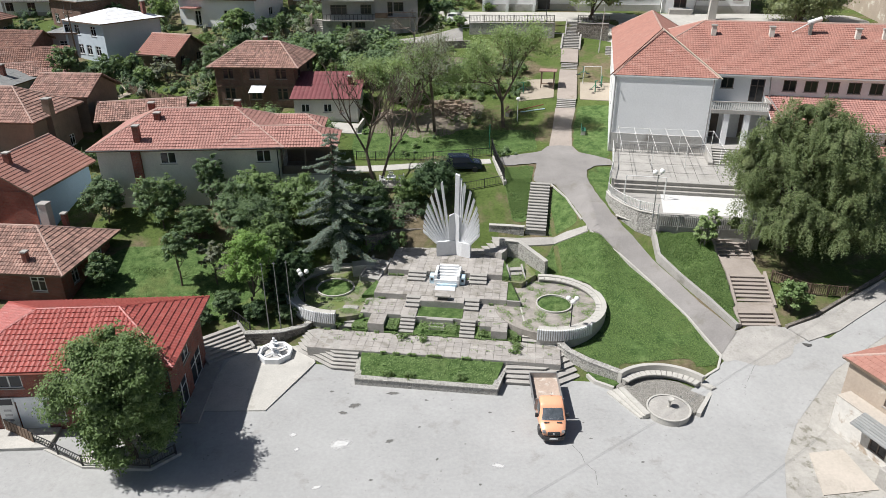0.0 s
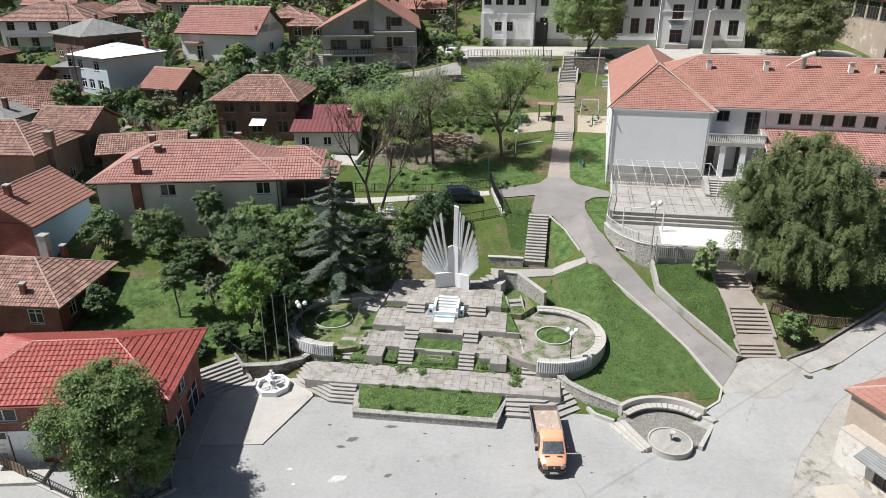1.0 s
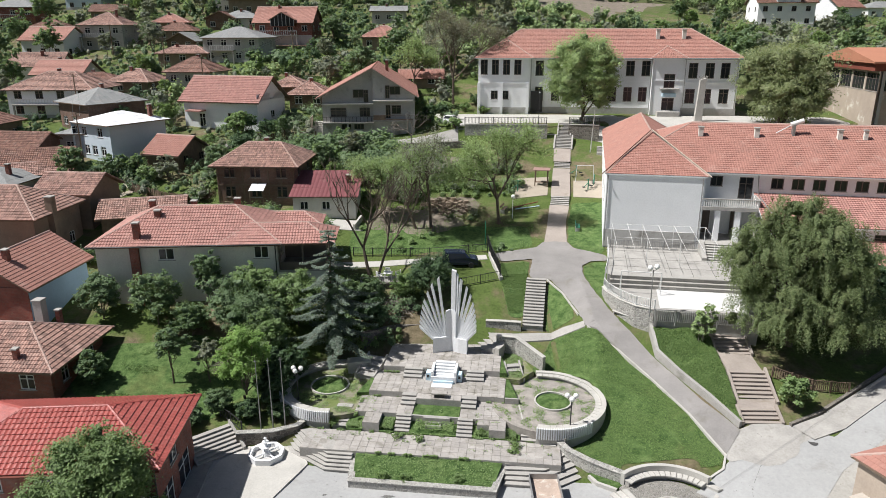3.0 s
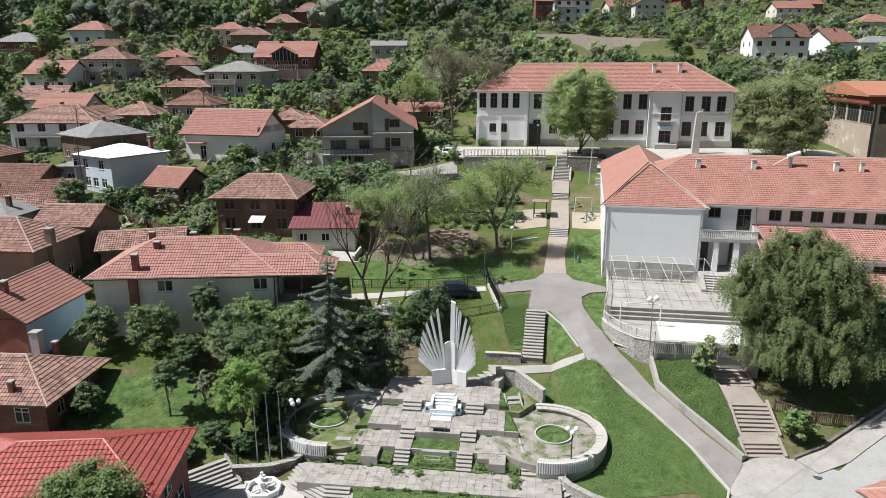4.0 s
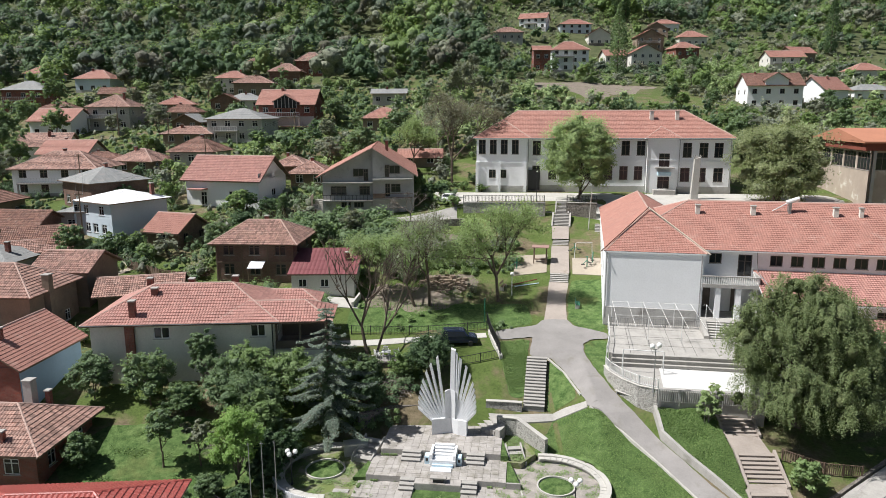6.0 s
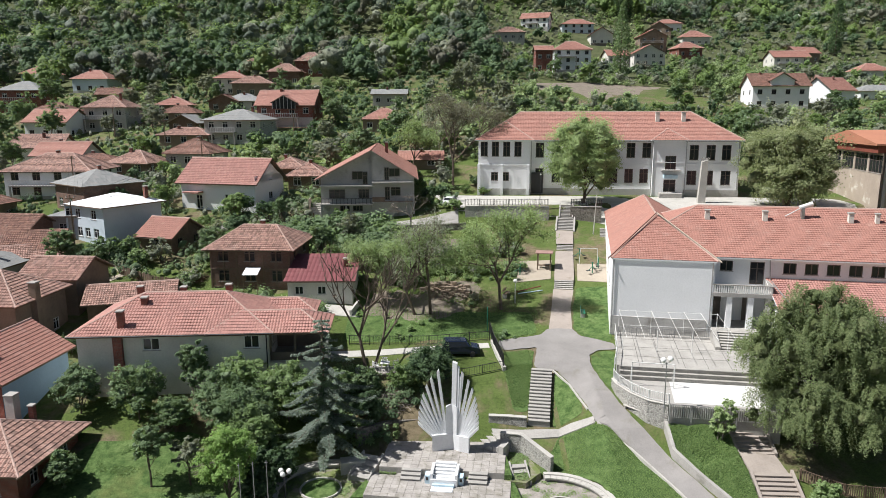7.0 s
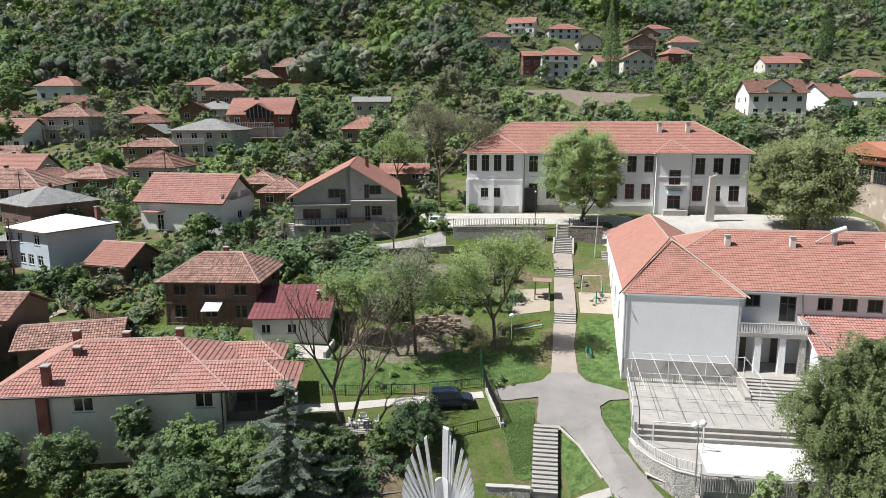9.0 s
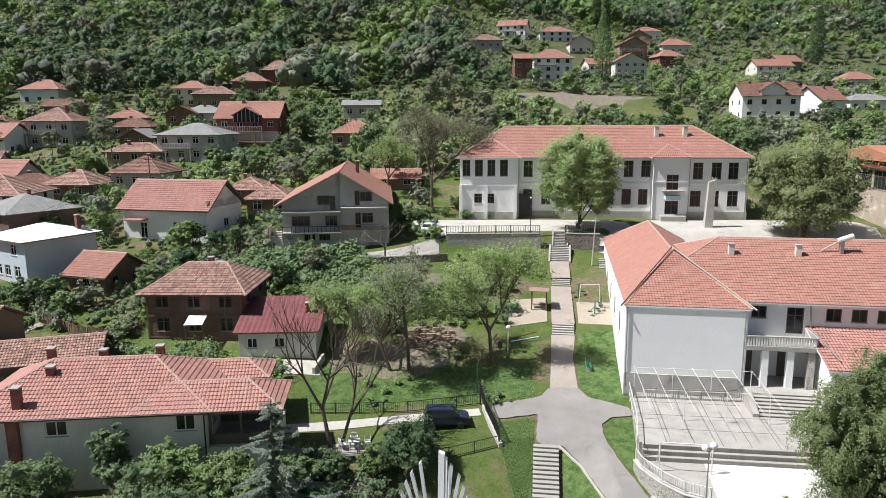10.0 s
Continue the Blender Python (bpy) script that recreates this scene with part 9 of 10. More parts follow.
# drinking fountain in a half-round seat
def exedra():
    cx, cy, z = 15.35, 38.25, 0.38
    fl = thing("pavement", cx, cy, 0, 0, "half-round pebble paved floor in front of the seat", "pavement", "", "structure")
    out = [(3.9 * math.cos(radians(a)), 3.9 * math.sin(radians(a))) for a in range(28, 141, 8)] + [(-1.55, -0.4), (0.0, -1.2), (1.85, -0.4)]
    Build().prism(out, -0.4, z).part("floor", M["cobble"], fl)
    st = thing("curved_bench", cx, cy, z, 0, "white curved concrete bench with slatted pale seat", "bench", "round seats")
    Build().arc(0, 0, 3.85, 4.15, 38, 132, -0.4, 0.85, 28).part("back_wall", M["pale"], st)
    for i in range(15):
        a = 39 + i * 6.2
        Build().arc(0, 0, 3.25, 3.83, a + 0.3, a + 5.8, 0.34, 0.44, 2).part("seat_slab", M["pale"], st)
    Build().arc(0, 0, 3.5, 3.8, 39, 131, -0.1, 0.34, 24).part("seat_base", M["concrete"], st)
    Build().prism([(3.55, 1.75), (3.95, 1.95), (3.1, 2.75), (2.8, 2.5)], -0.4, 0.3).part("end_block", M["pale"], st)
    Build().prism([(1.75, -0.55), (2.0, -0.7), (3.85, 1.95), (3.55, 1.95)], -0.7, 0.08).part("kerb", M["pale"], st)
    ba = thing("drinking_fountain", cx, cy - 0.1, z, 0, "round low basin with a stone bowl and baluster rim", "fountain")
    Build().lathe([(1.36, -0.5), (1.36, 0.08), (1.25, 0.1), (0.8, 0.2), (0.0, 0.22)], (0, 0, 0), 36).part("base", M["concrete"], ba)
    for i in range(40):
        a = radians(185 + i * 4.2)
        Build().box(-0.05, 0.05, -0.05, 0.05, -0.45, 0.1).part("baluster", M["pale"], ba, "", pose(1.4 * math.cos(a), 1.4 * math.sin(a), 0, 0, 0, math.degrees(a)))
    Build().arc(0, 0, 1.36, 1.48, 0, 360, 0.1, 0.16, 40).part("rim", M["pale"], ba)
    Build().lathe([(0.13, 0.2), (0.09, 0.3), (0.08, 0.65), (0.15, 0.74), (0.26, 0.85), (0.26, 0.9), (0.08, 0.84), (0.0, 0.84)], (0, 0, 0), 18).part("bowl", M["pale"], ba, "", None, True)
    sp = thing("stair", 12.1, 40.4, 0.0, 0, "three low pale concrete steps up to the seat", "stairs", STAIR_GROUP)
    for i in range(3):
        k = i * 0.42 - 0.45
        Build().prism([(k, 0.05 * i), (1.35 + k * 0.4, -2.9), (1.75 + k * 0.3, -2.75), (0.36 + k, 0.2)], -0.3, 0.05 + 0.13 * (i + 1)).part("step", M["pale"], sp)


exedra()
low_wall("wall", [(8.9, 45.2), (9.4, 44.1), (10.7, 42.9), (12.9, 41.5)], 0.0, [1.25, 1.25, 1.15, 1.0], 0.4, "stone", "stone", "white-washed rubble wall holding the lawn")
low_wall("wall", [(10.6, 42.3), (11.0, 41.5), (12.2, 40.7)], 0.0, 0.35, 0.22, "pale", None, "low pale kerb round a strip of weeds")
structure("lawn", Build().prism([(10.6, 42.5), (11.0, 41.6), (12.2, 40.8), (12.9, 41.3), (10.8, 42.7)], -0.3, 0.3), M["lush"], "narrow strip of weeds at the wall's foot")

# walls behind the monument and beside the round seat
low_wall("wall", [(4.4, 60.6), (6.2, 60.4), (7.7, 60.1)], 2.6, 1.8, 0.35, "stone", "pale", "rubble retaining wall below the long steps")
low_wall("wall", [(5.25, 58.2), (7.0, 57.75), (9.15, 55.0)], 2.2, [1.75, 1.75, 1.05], 0.35, "stone", "pale", "rubble wall slanting down to the round seat")
low_wall("wall", [(-7.2, 58.8), (-4.6, 60.4), (-1.6, 60.9)], 2.4, 1.6, 0.4, "dark_and_shaded_stone", None, "crumbling dark stone wall behind the monument")
for k, (r, n) in enumerate(((0, 4), )):
    st = thing("stair", *T(2.2, 8.6, T3), "ruined curved concrete steps beside the monument", "stairs", STAIR_GROUP)
    for i in range(4):
        Build().arc(-0.3, 0, 0.9 + 0.55 * i, 1.4 + 0.55 * i, -32, 58, -0.4, 0.16 + 0.17 * i, 8).part("step", M["concrete"], st)
structure("lawn", Build().prism([T(4.75, 3.8)[:2], T(6.4, 3.6)[:2], T(7.6, 5.4)[:2], T(5.9, 9.4)[:2], T(4.75, 9.2)[:2]], 0.4, 2.28), M["weedy"], "weedy earth plot beside the monument")
# shaded slab seat under the spruce
ob = thing("stone_slab", *T(-7.6, 4.9, 2.2, 20), "pale upright slab seat under the spruce", "bench")
Build().box(-1.2, 0.8, -0.5, 0.6, -0.6, 0.55, 0.04).part("block", M["pale"], ob)

# marks on the asphalt
def soft_stain(name, base, strong):
    """A stain that thins out towards an uneven rim."""
    m, n, l, b = nodes_of(name)
    co = n.new("ShaderNodeTexCoord").outputs["Object"]
    far = n.new("ShaderNodeVectorMath")
    far.operation = "LENGTH"
    l.new(co, far.inputs[0])
    add = n.new("ShaderNodeMath")
    add.operation = "MULTIPLY_ADD"
    l.new(noise_node(n, l, co, 2.4, 6, 0.7), add.inputs[0])
    add.inputs[1].default_value = 1.1
    l.new(far.outputs["Value"], add.inputs[2])
    l.new(ramp(n, l, add.outputs[0], [(0.78, rgb((1, 1, 1), strong)), (1.2, (0, 0, 0, 1))]), b.inputs["Alpha"])
    l.new(ramp(n, l, noise_node(n, l, co, 6.0, 5, 0.7), [(0.3, rgb(base, 0.75)), (0.7, rgb(base, 1.2))]), b.inputs["Base Color"])
    b.inputs["Roughness"].default_value = 0.9
    return m


def spot(name, x, y, rx, ry, mat, label, seed):
    rg = random.Random(seed)
    ring = [(math.cos(a) * 1.1, math.sin(a) * 1.1, 0.0) for a in (2 * math.pi * i / 24 for i in range(24))]
    ob = tagged(new(name, mesh_of(name, ring, [tuple(range(24))], mat)), label, "", "", "structure")
    ob.matrix_basis = pose(x, y, ground_z(x, y) + 0.058, 0, 0, rg.uniform(-20, 20)) @ Matrix.Diagonal((rx, ry, 1, 1))
    return ob


oil = soft_stain("oil_stain", (0.15, 0.145, 0.135), 0.85)
chalk = soft_stain("lime_stain", (0.56, 0.56, 0.55), 0.95)
for i, (x, y, rx, ry, m) in enumerate(((-6.2, 39.2, 1.1, 0.6, oil), (-6.9, 38.4, 0.8, 0.4, oil), (-3.5, 35.5, 0.7, 0.4, oil), (-0.4, 33.8, 0.2, 0.3, oil), (-2.8, 30.5, 0.3, 0.15, oil), (4.6, 36.4, 0.3, 0.12, oil), (-6.7, 35.2, 1.9, 1.15, chalk), (-9.9, 36.1, 0.65, 0.55, chalk), (-9.4, 34.7, 0.4, 0.5, chalk), (-3.6, 40.6, 1.2, 0.4, oil), (-8.0, 40.8, 0.4, 0.25, oil), (-1.6, 36.9, 0.25, 0.2, oil), (1.4, 35.2, 0.2, 0.12, oil), (3.2, 38.4, 0.3, 0.2, oil), (-1.2, 39.8, 0.4, 0.2, oil), (2.2, 31.6, 0.25, 0.2, oil), (9.6, 35.6, 0.3, 0.15, oil), (-4.4, 32.0, 0.35, 0.2, oil), (9.4, 37.2, 0.2, 0.12, oil), (12.4, 33.4, 0.3, 0.2, oil), (-7.6, 31.4, 0.8, 0.4, chalk), (3.4, 33.2, 1.1, 0.5, chalk))):
    spot("road_stain", x, y, rx, ry, m, "dark oil stain on the asphalt" if m is oil else "pale lime stain on the asphalt", i)
spot("manhole_cover", 27.2, 43.9, 0.3, 0.3, M["patch"], "dark round manhole cover in the street", 30)
crack = thing("road_crack", 0, 0, 0, 0, "dark crack across the worn asphalt", "crack", "", "structure")
for line in (((23.6, 45.2), (23.9, 44.5), (24.6, 44.2), (25.2, 43.7)), ((23.9, 44.5), (22.9, 43.9), (22.2, 43.4)), ((25.2, 43.7), (24.2, 43.3), (22.6, 42.0), (21.6, 40.6)), ((8.3, 35.0), (8.7, 34.2), (8.8, 33.4), (9.3, 32.6), (9.2, 31.5))):
    b = Build()
    for p, q in zip(line, line[1:]):
        b.tube([(*p, ground_z(*p) + 0.05), (*q, ground_z(*q) + 0.048)], 0.012)
    b.part("fissure", M["patch"], crack)
low_wall("kerb", [(18.9, 41.4), (20.0, 42.0), (20.6, 43.2), (19.3, 47.2), (17.6, 50.8), (15.5, 54.6), (13.4, 57.8)], None, 0.14, 0.16, "pale", None, "pale concrete kerb between lawn and path")
low_wall("kerb", [(10.9, 66.0), (12.05, 63.7), (12.95, 59.7)], None, 0.12, 0.14, "pale", None, "pale concrete kerb beside the path")

# fence and low wall round the maple
low_wall("wall", [(-31, 37.4), (-29.4, 36.6), (-22.2, 33.0), (-18.0, 32.8), (-16.6, 34.2)], 0.0, 0.3, 0.22, "pale", None, "low pale kerb wall under the fence")
railing("fence", [(-26.2, 35.0), (-22.2, 33.0), (-18.0, 32.8), (-16.8, 34.0)], 0.3, 0.7, "dark", 0.16, 0.016, 1.8, "low dark iron fence round the front garden", "fence")
ob = thing("board_fence", 0, 0, 0.1, 0, "weathered dark plank fence at the porch", "fence")
for i in range(13):
    t = i / 12
    x, y = -30.2 + 3.9 * t, 37.0 - 2.0 * t
    Build().box(-0.14, 0.14, -0.02, 0.02, 0, 1.15 + 0.03 * (i % 3)).part("board", M["wood"], ob, "", pose(x, y, 0, 0, 0, -27))
structure("lawn", Build().prism([(-29.2, 36.7), (-22.2, 33.2), (-18.0, 33.0), (-17.4, 36.9), (-30, 37.0)], -0.3, 0.16), M["pale"], "paved front yard behind the low fence")

drape("pavement", M["pale"], [26 + 1.0 * i for i in range(38)], [97 + 1.0 * i for i in range(18)], lambda x, y: y > 104.6 - 0.13 * (x - 20) and y < 120 - 0.13 * x, 0.07, label="pale asphalt of the school yard under the trees")

# car and van
def car(x, y, z, rz, paint, label, van=False):
    ob = thing("car", x, y, z, rz, label, "car", "parked cars")
    ob.scale = (0.88, 0.92, 0.92)
    L = 4.3
    prof = [(-2.1, 0.35), (-2.15, 0.75), (-1.95, 0.92), (-1.1, 1.02), (-0.45, 1.5), (0.2, 1.58), (1.45, 1.54), (2.0, 1.1), (2.12, 0.85), (2.1, 0.35)]
    if van:
        prof = [(-2.1, 0.4), (-2.15, 0.85), (-1.9, 1.05), (-1.2, 1.15), (-0.6, 1.75), (0.0, 1.85), (1.8, 1.85), (2.1, 1.2), (2.15, 0.85), (2.12, 0.4)]
    half = [0.8, 0.86, 0.86, 0.84, 0.66, 0.64, 0.66, 0.8, 0.85, 0.8]
    b = Build()
    for i in range(len(prof)):
        j = (i + 1) % len(prof)
        (x0, z0), (x1, z1) = prof[i], prof[j]
        b.quad([(x0, half[i], z0), (x0, -half[i], z0), (x1, -half[j], z1), (x1, half[j], z1)])
    for s in (-1, 1):
        pts = [(p, s * h, q) for (p, q), h in zip(prof, half)]
        b.quad(pts[::-1] if s > 0 else pts)
    b.part("body", paint, ob)
    a, c, e, f = prof[3], prof[4], prof[6], prof[7]
    Build().quad([(a[0] + 0.06, 0.74, a[1] + 0.05), (a[0] + 0.06, -0.74, a[1] + 0.05), (c[0] - 0.02, -0.6, c[1] - 0.01), (c[0] - 0.02, 0.6, c[1] - 0.01)]).part("windscreen", M["glass"], ob, "", pose(-0.012, 0, 0.012))
    Build().quad([(f[0] - 0.03, -0.72, f[1] + 0.03), (f[0] - 0.03, 0.72, f[1] + 0.03), (e[0] + 0.03, 0.6, e[1] - 0.03), (e[0] + 0.03, -0.6, e[1] - 0.03)]).part("rear_window", M["glass"], ob, "", pose(0.015, 0, 0.012))
    for s in (-1, 1):
        q = [(a[0] + 0.35, s * 0.845, a[1]), (f[0] - 0.25, s * 0.83, a[1] + 0.02), (e[0] - 0.1, s * 0.7, e[1] - 0.1), (c[0] + 0.05, s * 0.7, c[1] - 0.06)]
        Build().quad(q if s < 0 else q[::-1]).part("side_window", M["glass"], ob)
        for wx in (-1.3, 1.35):
            wh = Build().lathe([(0, 0), (0.3, 0.0), (0.32, 0.05), (0.32, 0.17), (0.29, 0.2), (0, 0.2)], (0, 0, 0), 18).part("wheel", M["dark"], ob, "", pose(wx, -0.69 if s < 0 else 0.89, 0.32, 90, 0, 0))
            Build().lathe([(0.0, 0.21), (0.2, 0.206)], (0, 0, 0), 14).part("rim", M["metal"], wh)
    return ob


car(2.2, 69.5, 6.82, 182, surface("dark_blue_paint", (0.02, 0.03, 0.06), 0.9, 1.1, 2, 10, 0.25, 0), "dark blue estate car parked on the track", True)
car(2.0, 109.5, ground_z(2, 109.5) + 0.05, 250, surface("white_car_paint", (0.7, 0.7, 0.7), 0.95, 1.05, 2, 10, 0.3, 0), "white car parked beside the lane")

# garden patio with white chairs
structure("pavement", Build().prism([(-7.9, 65.8), (-3.4, 66.2), (-3.4, 68.2), (-7.9, 67.9)], 5.0, 6.32), M["slab"], "small patio of pinkish slabs on a retaining wall")
low_wall("wall", [(-8.0, 65.6), (-3.3, 66.0)], 4.6, 1.7, 0.3, "dark_and_shaded_stone", None, "dark stone wall under the patio")
railing("railing", [(-7.9, 65.75), (-3.4, 66.15)], 6.32, 0.6, "metal", 0.14, 0.014, 1.6, "low grey rail along the patio", level=True)


def plastic_chair(x, y, z, rz, label):
    ob = thing("garden_chair", x, y, z, rz, label, "chair", "garden chairs")
    Build().box(-0.25, 0.25, -0.24, 0.24, 0.42, 0.46, 0.01).part("seat", M["frame_white"], ob)
    back = Build().box(-0.24, 0.24, 0.215, 0.265, 0.84, 0.92, 0.01).part("backrest", M["frame_white"], ob)
    for i in range(5):
        Build().box(-0.22 + i * 0.095, -0.16 + i * 0.095, 0.22, 0.26, 0.46, 0.85).part("back_slat", M["frame_white"], back)
    for sx in (-1, 1):
        Build().box(min(sx * 0.25, sx * 0.31), max(sx * 0.25, sx * 0.31), -0.24, 0.26, 0.64, 0.69).part("armrest", M["frame_white"], ob)
        for sy in (-1, 1):
            Build().box(sx * 0.25 - 0.03, sx * 0.25 + 0.03, sy * 0.22 - 0.03, sy * 0.22 + 0.03, 0, 0.66 if sy < 0 else 0.42).part("leg", M["frame_white"], ob)
    return ob


plastic_chair(-5.3, 67.6, 6.32, 0, "white plastic garden chair behind the table")
plastic_chair(-4.2, 67.2, 6.32, -80, "white plastic garden chair beside the table")
plastic_chair(-6.1, 66.8, 6.32, 120, "white plastic garden chair facing the table")
ob = thing("garden_table", -5.2, 66.9, 6.32, 0, "small white plastic garden table", "table")
Build().box(-0.45, 0.45, -0.4, 0.4, 0.68, 0.73, 0.01).part("tabletop", M["frame_white"], ob)
for sx in (-1, 1):
    for sy in (-1, 1):
        Build().bar((sx * 0.36, sy * 0.32, 0), (sx * 0.34, sy * 0.3, 0.68), 0.03, 6).part("leg", M["frame_white"], ob)

# fences of the plot
railing("fence", [(-9.2, 71.4), (-1.0, 71.4), (5.3, 72.4)], 0.0, 1.0, "dark", 0.16, 0.014, 2.2, "dark iron fence behind the track", "fence")
railing("fence", [(6.2, 66.4), (2.2, 65.6), (0.6, 65.5)], 0.0, 0.95, "dark", 0.16, 0.014, 1.8, "dark iron fence below the lawn", "fence")
low_wall("wall", [(5.5, 71.6), (5.8, 68.8), (6.3, 66.2)], None, 0.45, 0.3, "pale", None, "pale low wall closing the plot")
railing("fence", [(5.4, 73.6), (5.6, 70.6), (6.2, 66.6)], 0.4, 1.1, "dark", 0.1, 0.03, 1.5, "dark sheet fence leaning at the plot corner", "fence")
ob = thing("pole", 5.2, 74.4, 7.4, 0, "thin green metal pole at the path", "pole")
Build().bar((0, 0, -0.2), (0, 0, 3.0), 0.05, 8).part("post", M["green"], ob)

# play and exercise corner
structure("pavement", Build().prism([(9.6, 86.6), (14.0, 87.4), (14.9, 92.6), (10.6, 92.4)], lambda x, y: ground_z(x, y) - 0.4, lambda x, y: ground_z(x, y) + 0.07), M["sand"], "sandy exercise patch beside the steps")
structure("pavement", Build().prism([(17.2, 86.6), (21.2, 85.8), (22.0, 90.6), (18.0, 91.2)], lambda x, y: ground_z(x, y) - 0.4, lambda x, y: ground_z(x, y) + 0.07), M["sand"], "sandy exercise patch beside the hall")
ob = thing("shelter", 13.6, 90.4, ground_z(13.6, 90.4), -12, "small timber shelter with a pinkish flat roof", "shelter")
for sx in (-0.8, 0.8):
    for sy in (-0.6, 0.6):
        Build().box(sx - 0.06, sx + 0.06, sy - 0.06, sy + 0.06, -0.2, 2.1).part("post", M["wood"], ob)
Build().box(-1.1, 1.1, -0.9, 0.9, 2.1, 2.2, 0.02).part("roof", surface("faded_red_board", (0.32, 0.2, 0.17), 0.8, 1.15, 1.0, 8, 0.85, 0.01), ob)
Build().box(-0.7, 0.7, -0.25, 0.25, 0.4, 0.48, 0.01).part("bench_seat", M["wood"], ob)


def exerciser(x, y, rz, label):
    ob = thing("exercise_machine", x, y, ground_z(x, y) + 0.05, rz, label, "exercise machine", "exercise machines")
    Build().bar((0, 0, -0.1), (0, 0, 1.4), 0.07, 8).part("column", M["green"], ob)
    for s in (-1, 1):
        Build().bar((0, 0, 0.9), (s * 0.7, 0.1, 0.45), 0.04, 6).part("arm", M["green"], ob)
        Build().box(s * 0.7 - 0.2, s * 0.7 + 0.2, -0.1, 0.3, 0.4, 0.47, 0.01).part("footplate", M["dark"], ob)
    Build().bar((-0.35, 0, 1.4), (0.35, 0, 1.4), 0.035, 6).part("handle", M["green"], ob)
    return ob


exerciser(10.3, 88.6, 10, "green steel exercise machine on the sand")
exerciser(19.4, 88.4, 40, "green steel exercise machine on the sand")
exerciser(20.4, 89.6, 80, "green steel exercise machine by the hall")
exerciser(18.6, 92.6, 20, "green steel exercise machine on the grass")
ob = thing("swing_frame", 19.4, 90.8, ground_z(19.4, 90.8), 0, "tall pale tubular frame on the sand", "swing")
for p in ((-1.2, 0), (1.2, 0)):
    Build().bar((*p, 0), (p[0] * 0.9, 0, 2.2), 0.04, 6).part("post", M["whitepaint"], ob)
Build().bar((-1.1, 0, 2.2), (1.1, 0, 2.2), 0.04, 6).part("crossbar", M["whitepaint"], ob)


def park_bench(x, y, rz, label, mat="wood"):
    ob = thing("park_bench", x, y, ground_z(x, y), rz, label, "bench", "park benches")
    for i in range(3):
        Build().box(-0.9, 0.9, -0.22 + i * 0.16, -0.09 + i * 0.16, 0.42, 0.46, 0.005).part("seat_slat", M[mat], ob)
    for i in range(2):
        Build().box(-0.9, 0.9, 0.26, 0.3, 0.58 + i * 0.18, 0.72 + i * 0.18, 0.005).part("back_slat", M[mat], ob)
    for s in (-1, 1):
        Build().box(s * 0.7 - 0.05, s * 0.7 + 0.05, -0.2, 0.3, -0.1, 0.42).part("leg", M["pale"], ob)
    return ob


park_bench(16.2, 78.0, 80, "green slatted bench beside the path", "green")
park_bench(8.1, 83.4, 70, "pale weathered bench under the tree")
park_bench(16.6, 58.6, -50, "weathered plank bench beside the path", "pale")
ob = thing("fallen_pole", 10.8, 84.0, ground_z(10.8, 84), 14, "striped balance beam lying on the grass", "beam")
Build().bar((-1.6, 0, 0.25), (1.6, 0, 0.75), 0.07, 6).part("beam", M["rust"], ob)
Build().bar((-1.5, -0.5, 0.15), (1.6, -0.5, 0.35), 0.07, 6).part("lower_beam", M["bluepaint"], ob)


def pile(name, x, y, n, r, h, mat, label, long=0.0, seed=1):
    """A heap of loose stones or cut branches."""
    rg = random.Random(seed)
    b = Build()
    for _ in range(n):
        a, k = rg.uniform(0, 6.28), rg.random() ** 0.6
        px, py = x + r * k * math.cos(a) * 1.3, y + r * k * math.sin(a)
        pz = ground_z(px, py) + h * (1 - k) * rg.random()
        if long:
            d = Vector((rg.uniform(-1, 1), rg.uniform(-1, 1), rg.uniform(-0.25, 0.5))).normalized() * rg.uniform(0.4, 1) * long
            b.bar((px - d.x, py - d.y, pz - d.z * 0.3 + 0.1), (px + d.x, py + d.y, pz + d.z + 0.1), rg.uniform(0.015, 0.04), 4, 0.01)
        else:
            s = rg.uniform(0.12, 0.38)
            b.prism([(px + s * math.cos(t + rg.uniform(-0.4, 0.4)), py + s * 0.8 * math.sin(t)) for t in (0.2, 1.5, 2.7, 3.9, 5.2)], pz - 0.1, pz + s * rg.uniform(0.4, 0.9))
    ob = new(name, b.mesh(name, mat))
    return tagged(ob, label, "heap", "", "stuff")


pile("rubble_heap", 1.0, 84.5, 130, 2.4, 0.9, M["brownwall"], "heap of broken stone and earth on the slope", 0, 2)
pile("brush_heap", -17.2, 55.4, 170, 1.8, 1.2, M["bark_pale"], "heap of cut grey branches in the garden", 1.2, 3)
pile("brush_heap", -4.6, 62.6, 140, 1.6, 1.0, M["bark_pale"], "tangle of dry grey twigs by the wall", 0.9, 4)
def soil_patch(cx, cy, rx, ry, seed, label):
    """Bare earth with an uneven edge."""
    return drape("soil_bed", M["soil"], [cx - rx * 1.4 + 0.25 * i for i in range(int(rx * 11.2))], [cy - ry * 1.4 + 0.25 * i for i in range(int(ry * 11.2))],
                 lambda x, y: math.hypot((x - cx) / rx, (y - cy) / ry) < 1 + 0.35 * noise.noise((x * 0.4, y * 0.4, seed)) + 0.25 * noise.noise((x * 1.3, y * 1.3, seed)), 0.03, label=label)


